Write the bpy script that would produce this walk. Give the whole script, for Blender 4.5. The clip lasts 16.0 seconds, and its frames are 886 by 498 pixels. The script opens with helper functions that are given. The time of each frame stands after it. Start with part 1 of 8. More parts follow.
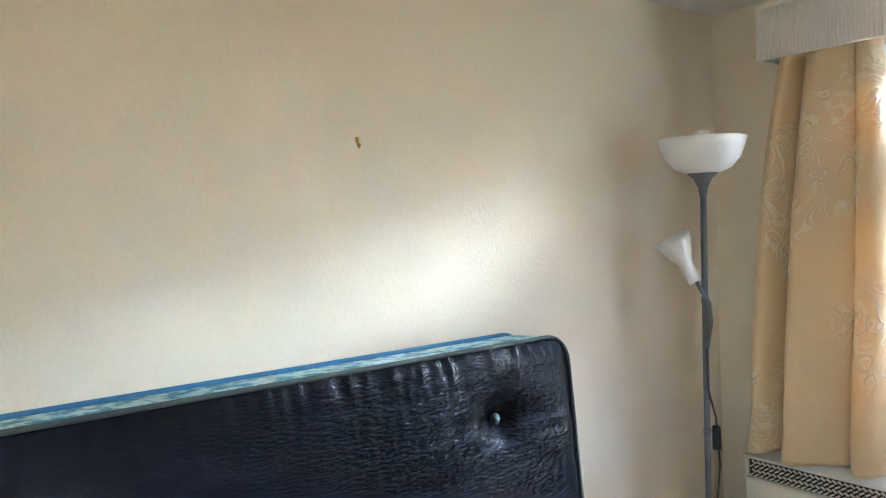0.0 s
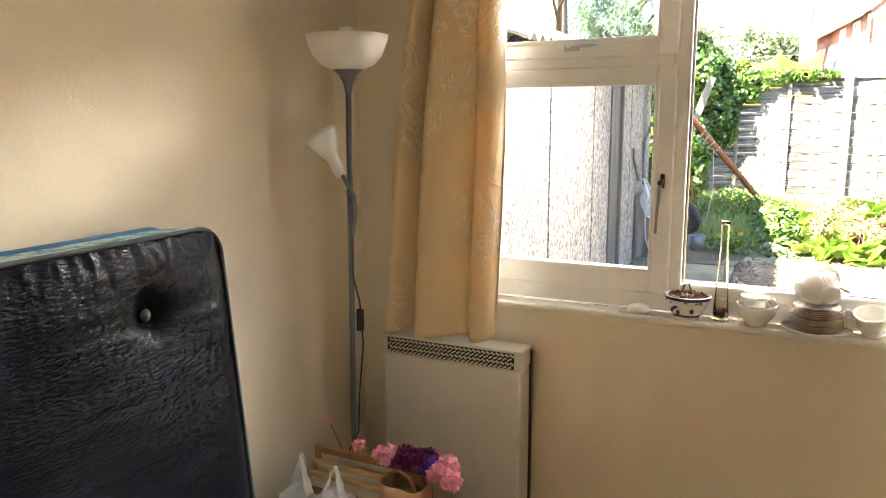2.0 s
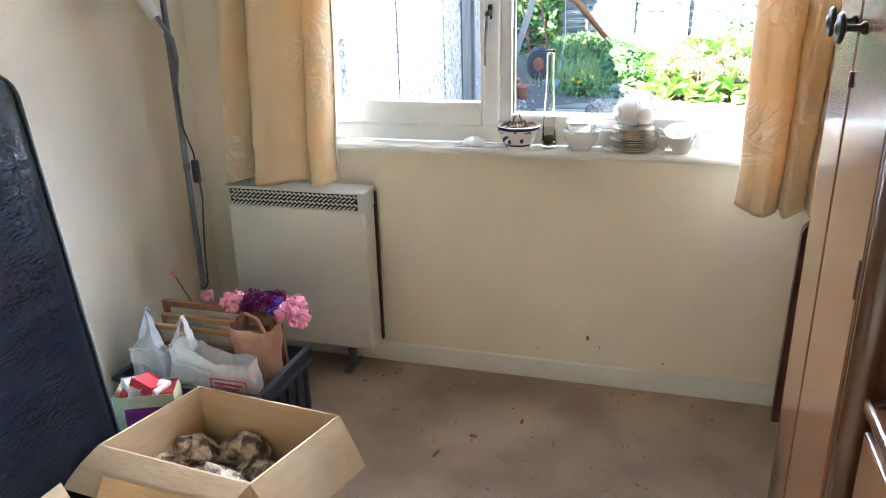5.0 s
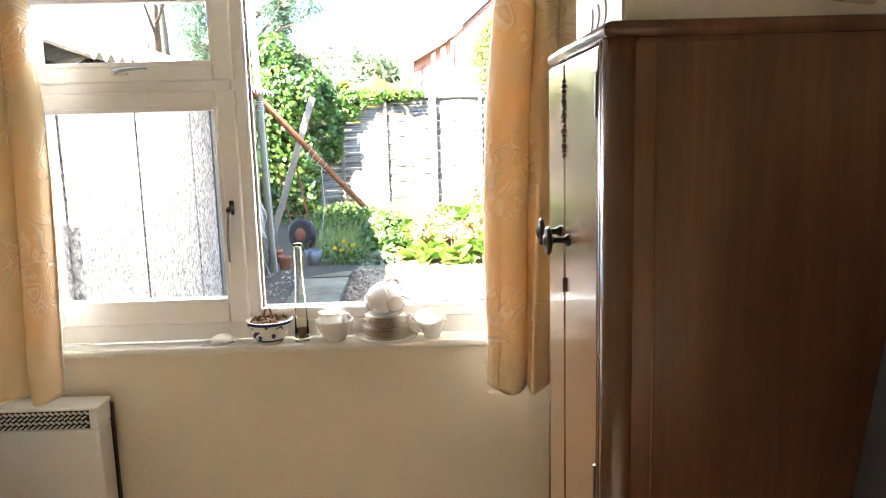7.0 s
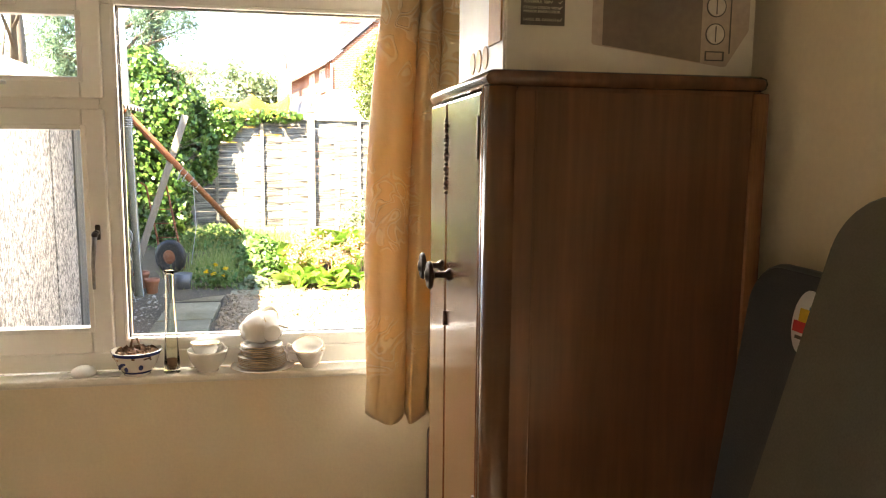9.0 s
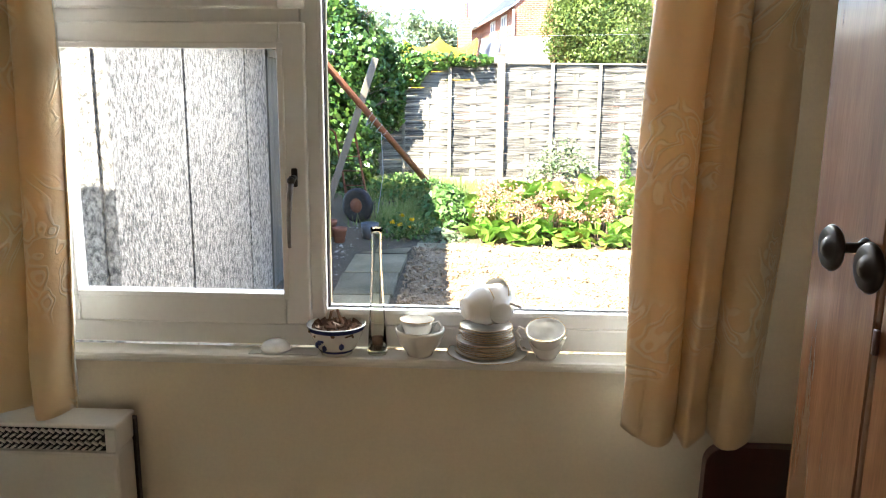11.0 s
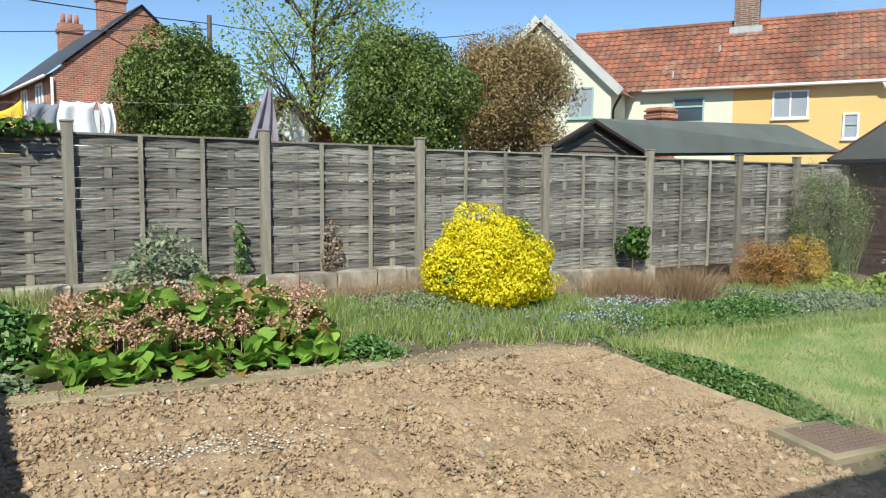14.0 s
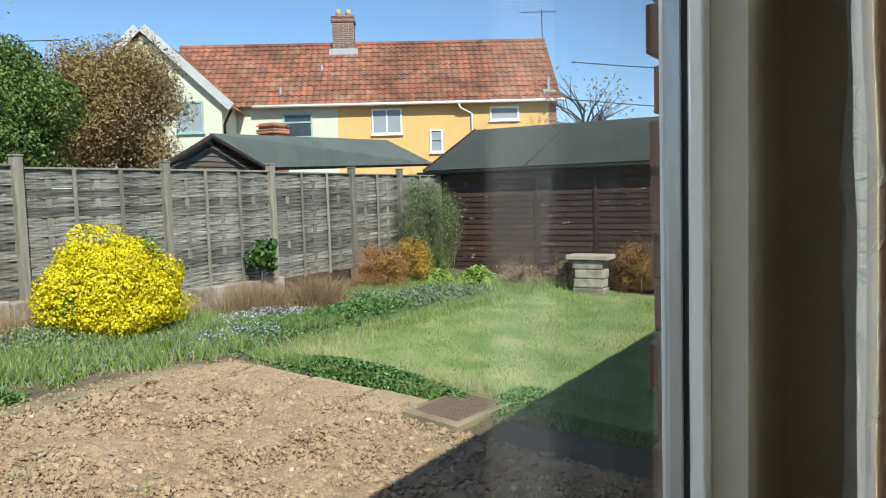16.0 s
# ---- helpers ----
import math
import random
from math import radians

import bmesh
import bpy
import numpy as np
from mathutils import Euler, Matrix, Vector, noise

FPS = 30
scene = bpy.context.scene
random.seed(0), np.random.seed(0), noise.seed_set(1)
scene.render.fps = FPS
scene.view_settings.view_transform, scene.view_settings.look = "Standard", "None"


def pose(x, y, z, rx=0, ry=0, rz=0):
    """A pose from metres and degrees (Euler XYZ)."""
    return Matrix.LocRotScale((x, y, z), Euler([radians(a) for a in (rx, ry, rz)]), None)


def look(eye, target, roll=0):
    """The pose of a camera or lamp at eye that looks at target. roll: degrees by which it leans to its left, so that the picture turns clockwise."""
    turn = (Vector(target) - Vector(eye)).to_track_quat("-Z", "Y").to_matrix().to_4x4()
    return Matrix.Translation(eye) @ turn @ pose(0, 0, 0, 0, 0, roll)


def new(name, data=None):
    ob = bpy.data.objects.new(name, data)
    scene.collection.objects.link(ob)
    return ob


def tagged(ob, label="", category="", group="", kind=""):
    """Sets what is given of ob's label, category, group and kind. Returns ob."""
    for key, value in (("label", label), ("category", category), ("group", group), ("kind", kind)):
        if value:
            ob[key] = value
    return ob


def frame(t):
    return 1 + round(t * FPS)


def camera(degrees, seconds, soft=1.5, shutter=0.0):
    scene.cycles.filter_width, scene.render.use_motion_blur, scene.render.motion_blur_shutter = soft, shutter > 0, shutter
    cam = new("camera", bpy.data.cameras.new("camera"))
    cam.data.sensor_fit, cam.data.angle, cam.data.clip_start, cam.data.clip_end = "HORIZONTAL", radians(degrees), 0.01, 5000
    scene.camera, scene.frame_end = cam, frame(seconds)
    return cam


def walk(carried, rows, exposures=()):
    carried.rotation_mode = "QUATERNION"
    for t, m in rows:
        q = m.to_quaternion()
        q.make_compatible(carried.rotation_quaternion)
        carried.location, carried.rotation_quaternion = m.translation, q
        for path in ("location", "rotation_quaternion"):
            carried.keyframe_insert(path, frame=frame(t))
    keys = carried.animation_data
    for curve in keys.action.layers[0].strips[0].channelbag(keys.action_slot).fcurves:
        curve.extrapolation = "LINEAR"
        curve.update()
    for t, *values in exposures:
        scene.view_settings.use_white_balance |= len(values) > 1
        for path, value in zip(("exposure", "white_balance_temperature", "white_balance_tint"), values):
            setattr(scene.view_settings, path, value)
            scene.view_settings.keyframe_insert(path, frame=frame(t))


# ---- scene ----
cam = camera(60.93, 16.0, soft=1.1)
PATH = [
    (0, pose(1.721, -2.626, 1.677, 87.69, 2.26, 53.19)),
    (0.5, pose(1.575, -2.637, 1.685, 87.42, 3.41, 41.10)),
    (1, pose(1.580, -2.644, 1.671, 85.21, 1.05, 32.36)),
    (1.5, pose(1.642, -2.660, 1.653, 82.52, -0.15, 28.26)),
    (2, pose(1.701, -2.666, 1.635, 80.01, 0.23, 26.27)),
    (2.5, pose(1.741, -2.679, 1.612, 76.69, 0.45, 24.48)),
    (3, pose(1.749, -2.683, 1.583, 73.32, 0.86, 21.71)),
    (3.5, pose(1.788, -2.693, 1.567, 70.07, 0.91, 19.44)),
    (3.7, pose(1.769, -2.699, 1.557, 68.93, 0.96, 18.05)),
    (5.8, pose(1.877, -2.645, 1.575, 71.01, 2.02, 14.30)),
    (6, pose(1.879, -2.644, 1.584, 72.95, 1.65, 12.43)),
    (6.5, pose(1.899, -2.613, 1.626, 77.14, 1.21, 5.99)),
    (7, pose(1.900, -2.558, 1.660, 80.87, 1.56, -1.20)),
    (7.5, pose(1.889, -2.557, 1.690, 82.94, 1.11, -6.68)),
    (8, pose(1.889, -2.573, 1.699, 83.26, 0.30, -9.60)),
    (8.5, pose(1.889, -2.578, 1.693, 83.10, 0.06, -10.72)),
    (9, pose(1.887, -2.571, 1.683, 82.58, -0.56, -10.36)),
    (9.5, pose(1.870, -2.551, 1.665, 80.64, -1.16, -7.75)),
    (10, pose(1.835, -2.470, 1.624, 78.08, -1.25, -0.48)),
    (10.2, pose(1.810, -2.402, 1.606, 77.20, -0.62, 3.07)),
    (12.3, pose(1.554, -0.853, 1.626, 83.33, 0.46, -2.57)),
    (12.5, pose(1.535, -0.695, 1.626, 83.59, 0.30, -4.78)),
    (13, pose(1.488, -0.451, 1.621, 83.92, 0.25, -13.68)),
    (13.5, pose(1.467, -0.272, 1.614, 84.10, -0.21, -23.00)),
    (14, pose(1.455, -0.159, 1.626, 85.03, -0.38, -30.17)),
    (14.5, pose(1.404, -0.127, 1.633, 86.01, -0.19, -40.19)),
    (15, pose(1.299, -0.150, 1.634, 86.45, 0.08, -49.31)),
    (15.5, pose(1.280, -0.137, 1.636, 86.76, 0.52, -53.57)),
    (16, pose(1.241, -0.169, 1.620, 85.79, 1.72, -58.91)),
]
walk(cam, PATH, exposures=[(0, 4.15, 5350, 5), (0.5, 3.98, 6450, 9), (1.2, 3.68, 7500, 11), (1.7, 3.65, 7600, 11), (2.5, 3.60, 7500, 11), (3.7, 3.88, 6300, 9), (5.8, 4.32, 5350, 5), (6.6, 4.08, 6000, 8), (8.0, 3.62, 8200, 12), (9.6, 3.58, 8000, 12),
                          (10.2, 3.75, 7300, 11), (11.3, 2.3, 6300, 6), (12.3, 0.84, 6000, 3), (14, 0.46, 6150, 3), (16, 0.43, 6000, 1)])

# ---- light ----
SUN = Vector((-0.62, -0.80, 1.0)).normalized()
world = bpy.data.worlds.new("sky")
scene.world = world
world.use_nodes = True
wn = world.node_tree.nodes
sky = wn.new("ShaderNodeTexSky")
sky.sky_type, sky.sun_disc = "NISHITA", False
sky.sun_elevation, sky.sun_rotation = radians(44.6), radians(217.8)
world.node_tree.links.new(sky.outputs[0], wn["Background"].inputs[0])
sky.air_density, sky.dust_density, sky.ozone_density = 0.75, 0.05, 2.6
wn["Background"].inputs[1].default_value = 0.12
sun = new("sun", bpy.data.lights.new("sun", "SUN"))
sun.data.energy, sun.data.angle, sun.data.color = 5.0, radians(0.55), (1.0, 0.94, 0.84)
sun.matrix_world = look(SUN * 50, (0, 0, 0))

# Added fill lamp hung outside, out of view; tops up sky light indoors.
fill_lamp = new("outdoor_fill_lamp", bpy.data.lights.new("outdoor_fill_lamp", "AREA"))
fill_lamp.data.shape, fill_lamp.data.size, fill_lamp.data.size_y = "RECTANGLE", 3.0, 0.55
fill_lamp.data.energy, fill_lamp.data.color = 68.0, (0.95, 0.96, 0.98)
fill_lamp.matrix_world = look((1.9, 3.0, 3.0), (1.0, -2.2, 1.50))



# ---- materials ----
def nodes_of(name):
    m = bpy.data.materials.new(name)
    m.use_nodes = True
    nt = m.node_tree
    return m, nt, nt.nodes["Principled BSDF"], nt.nodes["Material Output"]


def mat(name, a, b=None, rough=0.6, scale=4.0, bump=0.0, bscale=80.0, metal=0.0, coat=0.0, stretch=(1, 1, 1), fine=0.12, island=False, vary=0.28, alpha=1.0, detail=6.0, contrast=(0.3, 0.7), spec=0.5):
    """Two colours mixed by large noise, a fine grain, relief."""
    m, nt, p, out = nodes_of(name)
    b = b or tuple(c * 0.8 for c in a)
    L = nt.links.new
    co = nt.nodes.new("ShaderNodeTexCoord")
    mp = nt.nodes.new("ShaderNodeMapping")
    mp.inputs["Scale"].default_value = stretch
    L(co.outputs["Object"], mp.inputs["Vector"])
    n1 = nt.nodes.new("ShaderNodeTexNoise")
    n1.inputs["Scale"].default_value, n1.inputs["Detail"].default_value = scale, detail
    L(mp.outputs[0], n1.inputs["Vector"])
    rg = nt.nodes.new("ShaderNodeMapRange")
    rg.inputs["From Min"].default_value, rg.inputs["From Max"].default_value = contrast
    L(n1.outputs["Fac"], rg.inputs["Value"])
    mx = nt.nodes.new("ShaderNodeMix")
    mx.data_type = "RGBA"
    mx.inputs["A"].default_value, mx.inputs["B"].default_value = (*a, 1), (*b, 1)
    L(rg.outputs[0], mx.inputs["Factor"])
    n2 = nt.nodes.new("ShaderNodeTexNoise")
    n2.inputs["Scale"].default_value, n2.inputs["Detail"].default_value = bscale, 4.0
    L(mp.outputs[0], n2.inputs["Vector"])
    hs = nt.nodes.new("ShaderNodeHueSaturation")
    r2 = nt.nodes.new("ShaderNodeMapRange")
    r2.inputs["From Min"].default_value, r2.inputs["From Max"].default_value = 0.25, 0.75
    r2.inputs["To Min"].default_value, r2.inputs["To Max"].default_value = 1 - fine, 1 + fine
    L(n2.outputs["Fac"], r2.inputs["Value"])
    L(mx.outputs["Result"], hs.inputs["Color"])
    val = r2.outputs[0]
    if island:
        if island == "object":
            rnd = nt.nodes.new("ShaderNodeObjectInfo").outputs["Random"]
        else:
            rnd = nt.nodes.new("ShaderNodeNewGeometry").outputs["Random Per Island"]
        r3 = nt.nodes.new("ShaderNodeMapRange")
        r3.inputs["To Min"].default_value, r3.inputs["To Max"].default_value = 1 - vary, 1 + vary
        L(rnd, r3.inputs["Value"])
        mu = nt.nodes.new("ShaderNodeMath")
        mu.operation = "MULTIPLY"
        L(val, mu.inputs[0])
        L(r3.outputs[0], mu.inputs[1])
        val = mu.outputs[0]
    L(val, hs.inputs["Value"])
    L(hs.outputs[0], p.inputs["Base Color"])
    p.inputs["Roughness"].default_value, p.inputs["Metallic"].default_value = rough, metal
    p.inputs["Specular IOR Level"].default_value = spec
    p.inputs["Coat Weight"].default_value = coat
    p.inputs["Coat Roughness"].default_value = 0.12
    if bump:
        bp = nt.nodes.new("ShaderNodeBump")
        bp.inputs["Strength"].default_value, bp.inputs["Distance"].default_value = bump, 0.01
        L(n2.outputs["Fac"], bp.inputs["Height"])
        L(bp.outputs[0], p.inputs["Normal"])
    return m


def leafy(name, a, b, rough=0.45, through_light=0.35):
    """Leaves that vary leaf by leaf and let some light through."""
    m, nt, p, out = nodes_of(name)
    L = nt.links.new
    g = nt.nodes.new("ShaderNodeNewGeometry")
    mx = nt.nodes.new("ShaderNodeMix")
    mx.data_type = "RGBA"
    mx.inputs["A"].default_value, mx.inputs["B"].default_value = (*a, 1), (*b, 1)
    L(g.outputs["Random Per Island"], mx.inputs["Factor"])
    L(mx.outputs["Result"], p.inputs["Base Color"])
    p.inputs["Roughness"].default_value = rough
    tr = nt.nodes.new("ShaderNodeBsdfTranslucent")
    L(mx.outputs["Result"], tr.inputs["Color"])
    ms = nt.nodes.new("ShaderNodeMixShader")
    ms.inputs[0].default_value = through_light
    L(p.outputs[0], ms.inputs[1])
    L(tr.outputs[0], ms.inputs[2])
    L(ms.outputs[0], out.inputs["Surface"])
    return m


def glassy(name, tint=(1, 1, 1), rough=0.0, ior=1.45):
    m, nt, p, out = nodes_of(name)
    p.inputs["Base Color"].default_value = (*tint, 1)
    p.inputs["Transmission Weight"].default_value = 1.0
    p.inputs["Roughness"].default_value, p.inputs["IOR"].default_value = rough, ior
    return m


def cloth(name, a, b, pattern, through_light=0.25, rough=0.38, glow=None):
    """Woven satin with a paler, glossier damask scroll in scattered sprays; some light comes through, warmer."""
    m, nt, p, out = nodes_of(name)
    L = nt.links.new
    co = nt.nodes.new("ShaderNodeTexCoord")
    n = nt.nodes.new("ShaderNodeTexNoise")
    n.inputs["Scale"].default_value, n.inputs["Distortion"].default_value, n.inputs["Detail"].default_value = pattern, 2.6, 0.5
    L(co.outputs["Object"], n.inputs["Vector"])
    rp = nt.nodes.new("ShaderNodeValToRGB")
    el = rp.color_ramp.elements
    el[0].position, el[0].color = 0.44, (0, 0, 0, 1)
    el[1].position, el[1].color = 0.46, (1, 1, 1, 1)
    for at, v in ((0.49, 1), (0.51, 0), (0.55, 0), (0.57, 1), (0.61, 1), (0.63, 0)):
        e = el.new(at)
        e.color = (v, v, v, 1)
    L(n.outputs["Fac"], rp.inputs[0])
    spray = nt.nodes.new("ShaderNodeTexNoise")
    spray.inputs["Scale"].default_value, spray.inputs["Detail"].default_value = pattern * 0.55, 0.0
    L(co.outputs["Object"], spray.inputs["Vector"])
    where = nt.nodes.new("ShaderNodeMapRange")
    where.inputs["From Min"].default_value, where.inputs["From Max"].default_value = 0.46, 0.52
    L(spray.outputs["Fac"], where.inputs["Value"])
    motif = nt.nodes.new("ShaderNodeMath")
    motif.operation = "MULTIPLY"
    L(rp.outputs[0], motif.inputs[0])
    L(where.outputs[0], motif.inputs[1])
    mx = nt.nodes.new("ShaderNodeMix")
    mx.data_type = "RGBA"
    mx.inputs["A"].default_value, mx.inputs["B"].default_value = (*a, 1), (*b, 1)
    L(motif.outputs[0], mx.inputs["Factor"])
    L(mx.outputs["Result"], p.inputs["Base Color"])
    gl = nt.nodes.new("ShaderNodeMapRange")
    gl.inputs["To Min"].default_value, gl.inputs["To Max"].default_value = rough + 0.10, rough - 0.06
    L(motif.outputs[0], gl.inputs["Value"])
    L(gl.outputs[0], p.inputs["Roughness"])
    p.inputs["Sheen Weight"].default_value = 0.3
    p.inputs["Specular IOR Level"].default_value = 0.75
    w = nt.nodes.new("ShaderNodeTexNoise")
    w.inputs["Scale"].default_value = 400
    L(co.outputs["Object"], w.inputs["Vector"])
    crease = nt.nodes.new("ShaderNodeTexNoise")
    crease.inputs["Scale"].default_value, crease.inputs["Detail"].default_value = 16, 3
    L(co.outputs["Object"], crease.inputs["Vector"])
    b1 = nt.nodes.new("ShaderNodeBump")
    b1.inputs["Strength"].default_value, b1.inputs["Distance"].default_value = 0.2, 0.002
    L(w.outputs["Fac"], b1.inputs["Height"])
    b2 = nt.nodes.new("ShaderNodeBump")
    b2.inputs["Strength"].default_value, b2.inputs["Distance"].default_value = 0.35, 0.02
    L(crease.outputs["Fac"], b2.inputs["Height"])
    L(b1.outputs[0], b2.inputs["Normal"])
    b3 = nt.nodes.new("ShaderNodeBump")
    b3.inputs["Strength"].default_value, b3.inputs["Distance"].default_value = 0.6, 0.004
    L(motif.outputs[0], b3.inputs["Height"])
    L(b2.outputs[0], b3.inputs["Normal"])
    L(b3.outputs[0], p.inputs["Normal"])
    tr = nt.nodes.new("ShaderNodeBsdfTranslucent")
    tr.inputs["Color"].default_value = (*(glow or a), 1)
    ms = nt.nodes.new("ShaderNodeMixShader")
    ms.inputs[0].default_value = through_light
    L(p.outputs[0], ms.inputs[1])
    L(tr.outputs[0], ms.inputs[2])
    L(ms.outputs[0], out.inputs["Surface"])
    return m


def bricks(name, a, b, mortar, w=0.225, h=0.075, turn=0.0):
    """Far brickwork, too small to be built brick by brick."""
    m, nt, p, out = nodes_of(name)
    L = nt.links.new
    co = nt.nodes.new("ShaderNodeTexCoord")
    mp = nt.nodes.new("ShaderNodeMapping")
    mp.inputs["Rotation"].default_value = (radians(90), 0, turn)
    L(co.outputs["Object"], mp.inputs["Vector"])
    t = nt.nodes.new("ShaderNodeTexBrick")
    t.inputs["Color1"].default_value, t.inputs["Color2"].default_value, t.inputs["Mortar"].default_value = (*a, 1), (*b, 1), (*mortar, 1)
    t.inputs["Scale"].default_value, t.inputs["Brick Width"].default_value, t.inputs["Row Height"].default_value, t.inputs["Mortar Size"].default_value = 1.0, w, h, 0.008
    L(mp.outputs[0], t.inputs["Vector"])
    n = nt.nodes.new("ShaderNodeTexNoise")
    n.inputs["Scale"].default_value = 1.2
    L(co.outputs["Object"], n.inputs["Vector"])
    hs = nt.nodes.new("ShaderNodeHueSaturation")
    r = nt.nodes.new("ShaderNodeMapRange")
    r.inputs["To Min"].default_value, r.inputs["To Max"].default_value = 0.6, 1.4
    L(n.outputs["Fac"], r.inputs["Value"])
    L(r.outputs[0], hs.inputs["Value"])
    L(t.outputs["Color"], hs.inputs["Color"])
    L(hs.outputs[0], p.inputs["Base Color"])
    p.inputs["Roughness"].default_value = 0.85
    return m


def tiles(name, colours):
    """Roof tiles whose fired colour changes tile by tile, with lichen patches over several."""
    m, nt, p, out = nodes_of(name)
    L = nt.links.new
    co = nt.nodes.new("ShaderNodeTexCoord")
    v = nt.nodes.new("ShaderNodeTexVoronoi")
    v.inputs["Scale"].default_value = 3.6
    L(co.outputs["Object"], v.inputs["Vector"])
    sep = nt.nodes.new("ShaderNodeSeparateColor")
    L(v.outputs["Color"], sep.inputs[0])
    rp = nt.nodes.new("ShaderNodeValToRGB")
    el = rp.color_ramp.elements
    el[0].position, el[0].color = 0.0, (*colours[0], 1)
    el[1].position, el[1].color = 1.0, (*colours[3], 1)
    for at, c in ((0.4, colours[1]), (0.75, colours[2])):
        e = el.new(at)
        e.color = (*c, 1)
    L(sep.outputs[0], rp.inputs[0])
    n = nt.nodes.new("ShaderNodeTexNoise")
    n.inputs["Scale"].default_value, n.inputs["Detail"].default_value = 0.7, 5
    L(co.outputs["Object"], n.inputs["Vector"])
    r = nt.nodes.new("ShaderNodeMapRange")
    r.inputs["From Min"].default_value, r.inputs["From Max"].default_value = 0.3, 0.7
    r.inputs["To Min"].default_value, r.inputs["To Max"].default_value = 0.65, 1.25
    L(n.outputs["Fac"], r.inputs["Value"])
    hs = nt.nodes.new("ShaderNodeHueSaturation")
    L(r.outputs[0], hs.inputs["Value"])
    L(rp.outputs[0], hs.inputs["Color"])
    L(hs.outputs[0], p.inputs["Base Color"])
    p.inputs["Roughness"].default_value = 0.9
    return m


M_WALL = mat("cream_wall_paint", (0.80, 0.71, 0.55), (0.75, 0.65, 0.49), rough=0.7, scale=1.3, bump=0.10, bscale=90, fine=0.035)
M_CEIL = mat("white_ceiling_paint", (0.80, 0.77, 0.70), (0.76, 0.73, 0.66), rough=0.8, scale=1.5, bump=0.1, bscale=60, fine=0.03)
M_CARPET = mat("beige_carpet", (0.53, 0.385, 0.262), (0.31, 0.222, 0.15), rough=0.97, scale=2.6, bump=0.9, bscale=230, fine=0.42, contrast=(0.36, 0.70))
M_GLOSSW = mat("white_gloss_paint", (0.80, 0.77, 0.70), (0.74, 0.70, 0.62), rough=0.32, scale=3, bump=0.02, bscale=40, fine=0.03)
M_UPVC = mat("white_plastic_frame", (0.82, 0.82, 0.80), (0.78, 0.77, 0.74), rough=0.28, scale=3, fine=0.02)
M_GASKET = mat("black_rubber", (0.02, 0.02, 0.02), rough=0.6)
M_CHROME = mat("brushed_metal", (0.55, 0.54, 0.52), rough=0.28, metal=1.0, fine=0.05)
M_LEVER = mat("worn_grey_metal", (0.30, 0.29, 0.28), (0.12, 0.11, 0.11), rough=0.4, metal=0.6, scale=30)
M_DARKMETAL = mat("dark_bronze", (0.05, 0.04, 0.035), rough=0.35, metal=0.8)
M_GLASS = glassy("window_glass", ior=1.24)
M_CLEAR = glassy("vase_glass", (0.98, 0.98, 0.92), ior=1.2)
M_CURTAIN = cloth("gold_damask", (0.80, 0.62, 0.36), (0.88, 0.79, 0.60), 6.0, 0.20, 0.34, (0.86, 0.55, 0.20))
M_LINING = cloth("white_curtain_lining", (0.78, 0.75, 0.68), (0.76, 0.73, 0.66), 6.0, 0.35, 0.7)
M_HEATER = mat("heater_enamel", (0.72, 0.68, 0.60), (0.68, 0.64, 0.56), rough=0.4, scale=2, fine=0.03)
M_BLACK = mat("black_recess", (0.015, 0.014, 0.013), rough=0.7)
M_LAMPGREY = mat("grey_lamp_paint", (0.16, 0.17, 0.18), rough=0.4, metal=0.3)
M_SHADE = mat("white_lamp_plastic", (0.82, 0.81, 0.78), rough=0.35, fine=0.02)
M_CABLE = mat("black_cable", (0.02, 0.02, 0.022), rough=0.5)
M_MATT = mat("black_ticking", (0.004, 0.005, 0.008), (0.008, 0.009, 0.012), rough=0.17, spec=0.17, scale=9, bump=0.30, bscale=120, stretch=(1, 0.4, 1.7), fine=0.2)
M_PIPING = mat("grey_green_piping", (0.035, 0.05, 0.05), rough=0.8, bump=0.3, bscale=300)
M_TICK = mat("blue_floral_ticking", (0.34, 0.46, 0.45), (0.03, 0.17, 0.24), rough=0.8, scale=30, contrast=(0.44, 0.58))
M_NAVY = mat("blue_cloth", (0.03, 0.13, 0.26), rough=0.85)
M_CARD = mat("brown_cardboard", (0.50, 0.36, 0.21), (0.44, 0.31, 0.18), rough=0.85, scale=5, bump=0.15, bscale=30, stretch=(1, 1, 8), fine=0.06)
M_CARDIN = mat("cardboard_inside", (0.42, 0.29, 0.16), (0.36, 0.25, 0.14), rough=0.9, scale=5, bump=0.1, bscale=50, fine=0.05)
M_CRATE = mat("grey_blue_crate", (0.05, 0.06, 0.075), rough=0.5, fine=0.08)
M_POLY = cloth("white_carrier_bag", (0.80, 0.80, 0.82), (0.76, 0.77, 0.80), 3.0, 0.35, 0.3)
M_TISSUE = mat("white_tissue", (0.80, 0.80, 0.80), (0.72, 0.73, 0.75), rough=0.35, scale=12, bump=0.3, bscale=30)
M_PINKFOIL = mat("copper_pink_paper", (0.62, 0.36, 0.24), (0.52, 0.28, 0.20), rough=0.35, metal=0.25, scale=6, bump=0.4, bscale=25)
M_PICT = mat("picture_frame_wood", (0.22, 0.09, 0.04), (0.30, 0.14, 0.06), rough=0.4, scale=10)
M_PALEW = mat("pale_wood", (0.48, 0.30, 0.14), (0.40, 0.24, 0.11), rough=0.5, scale=12, stretch=(1, 6, 6))
M_MOUNT = mat("cream_mount", (0.72, 0.66, 0.54), rough=0.8)
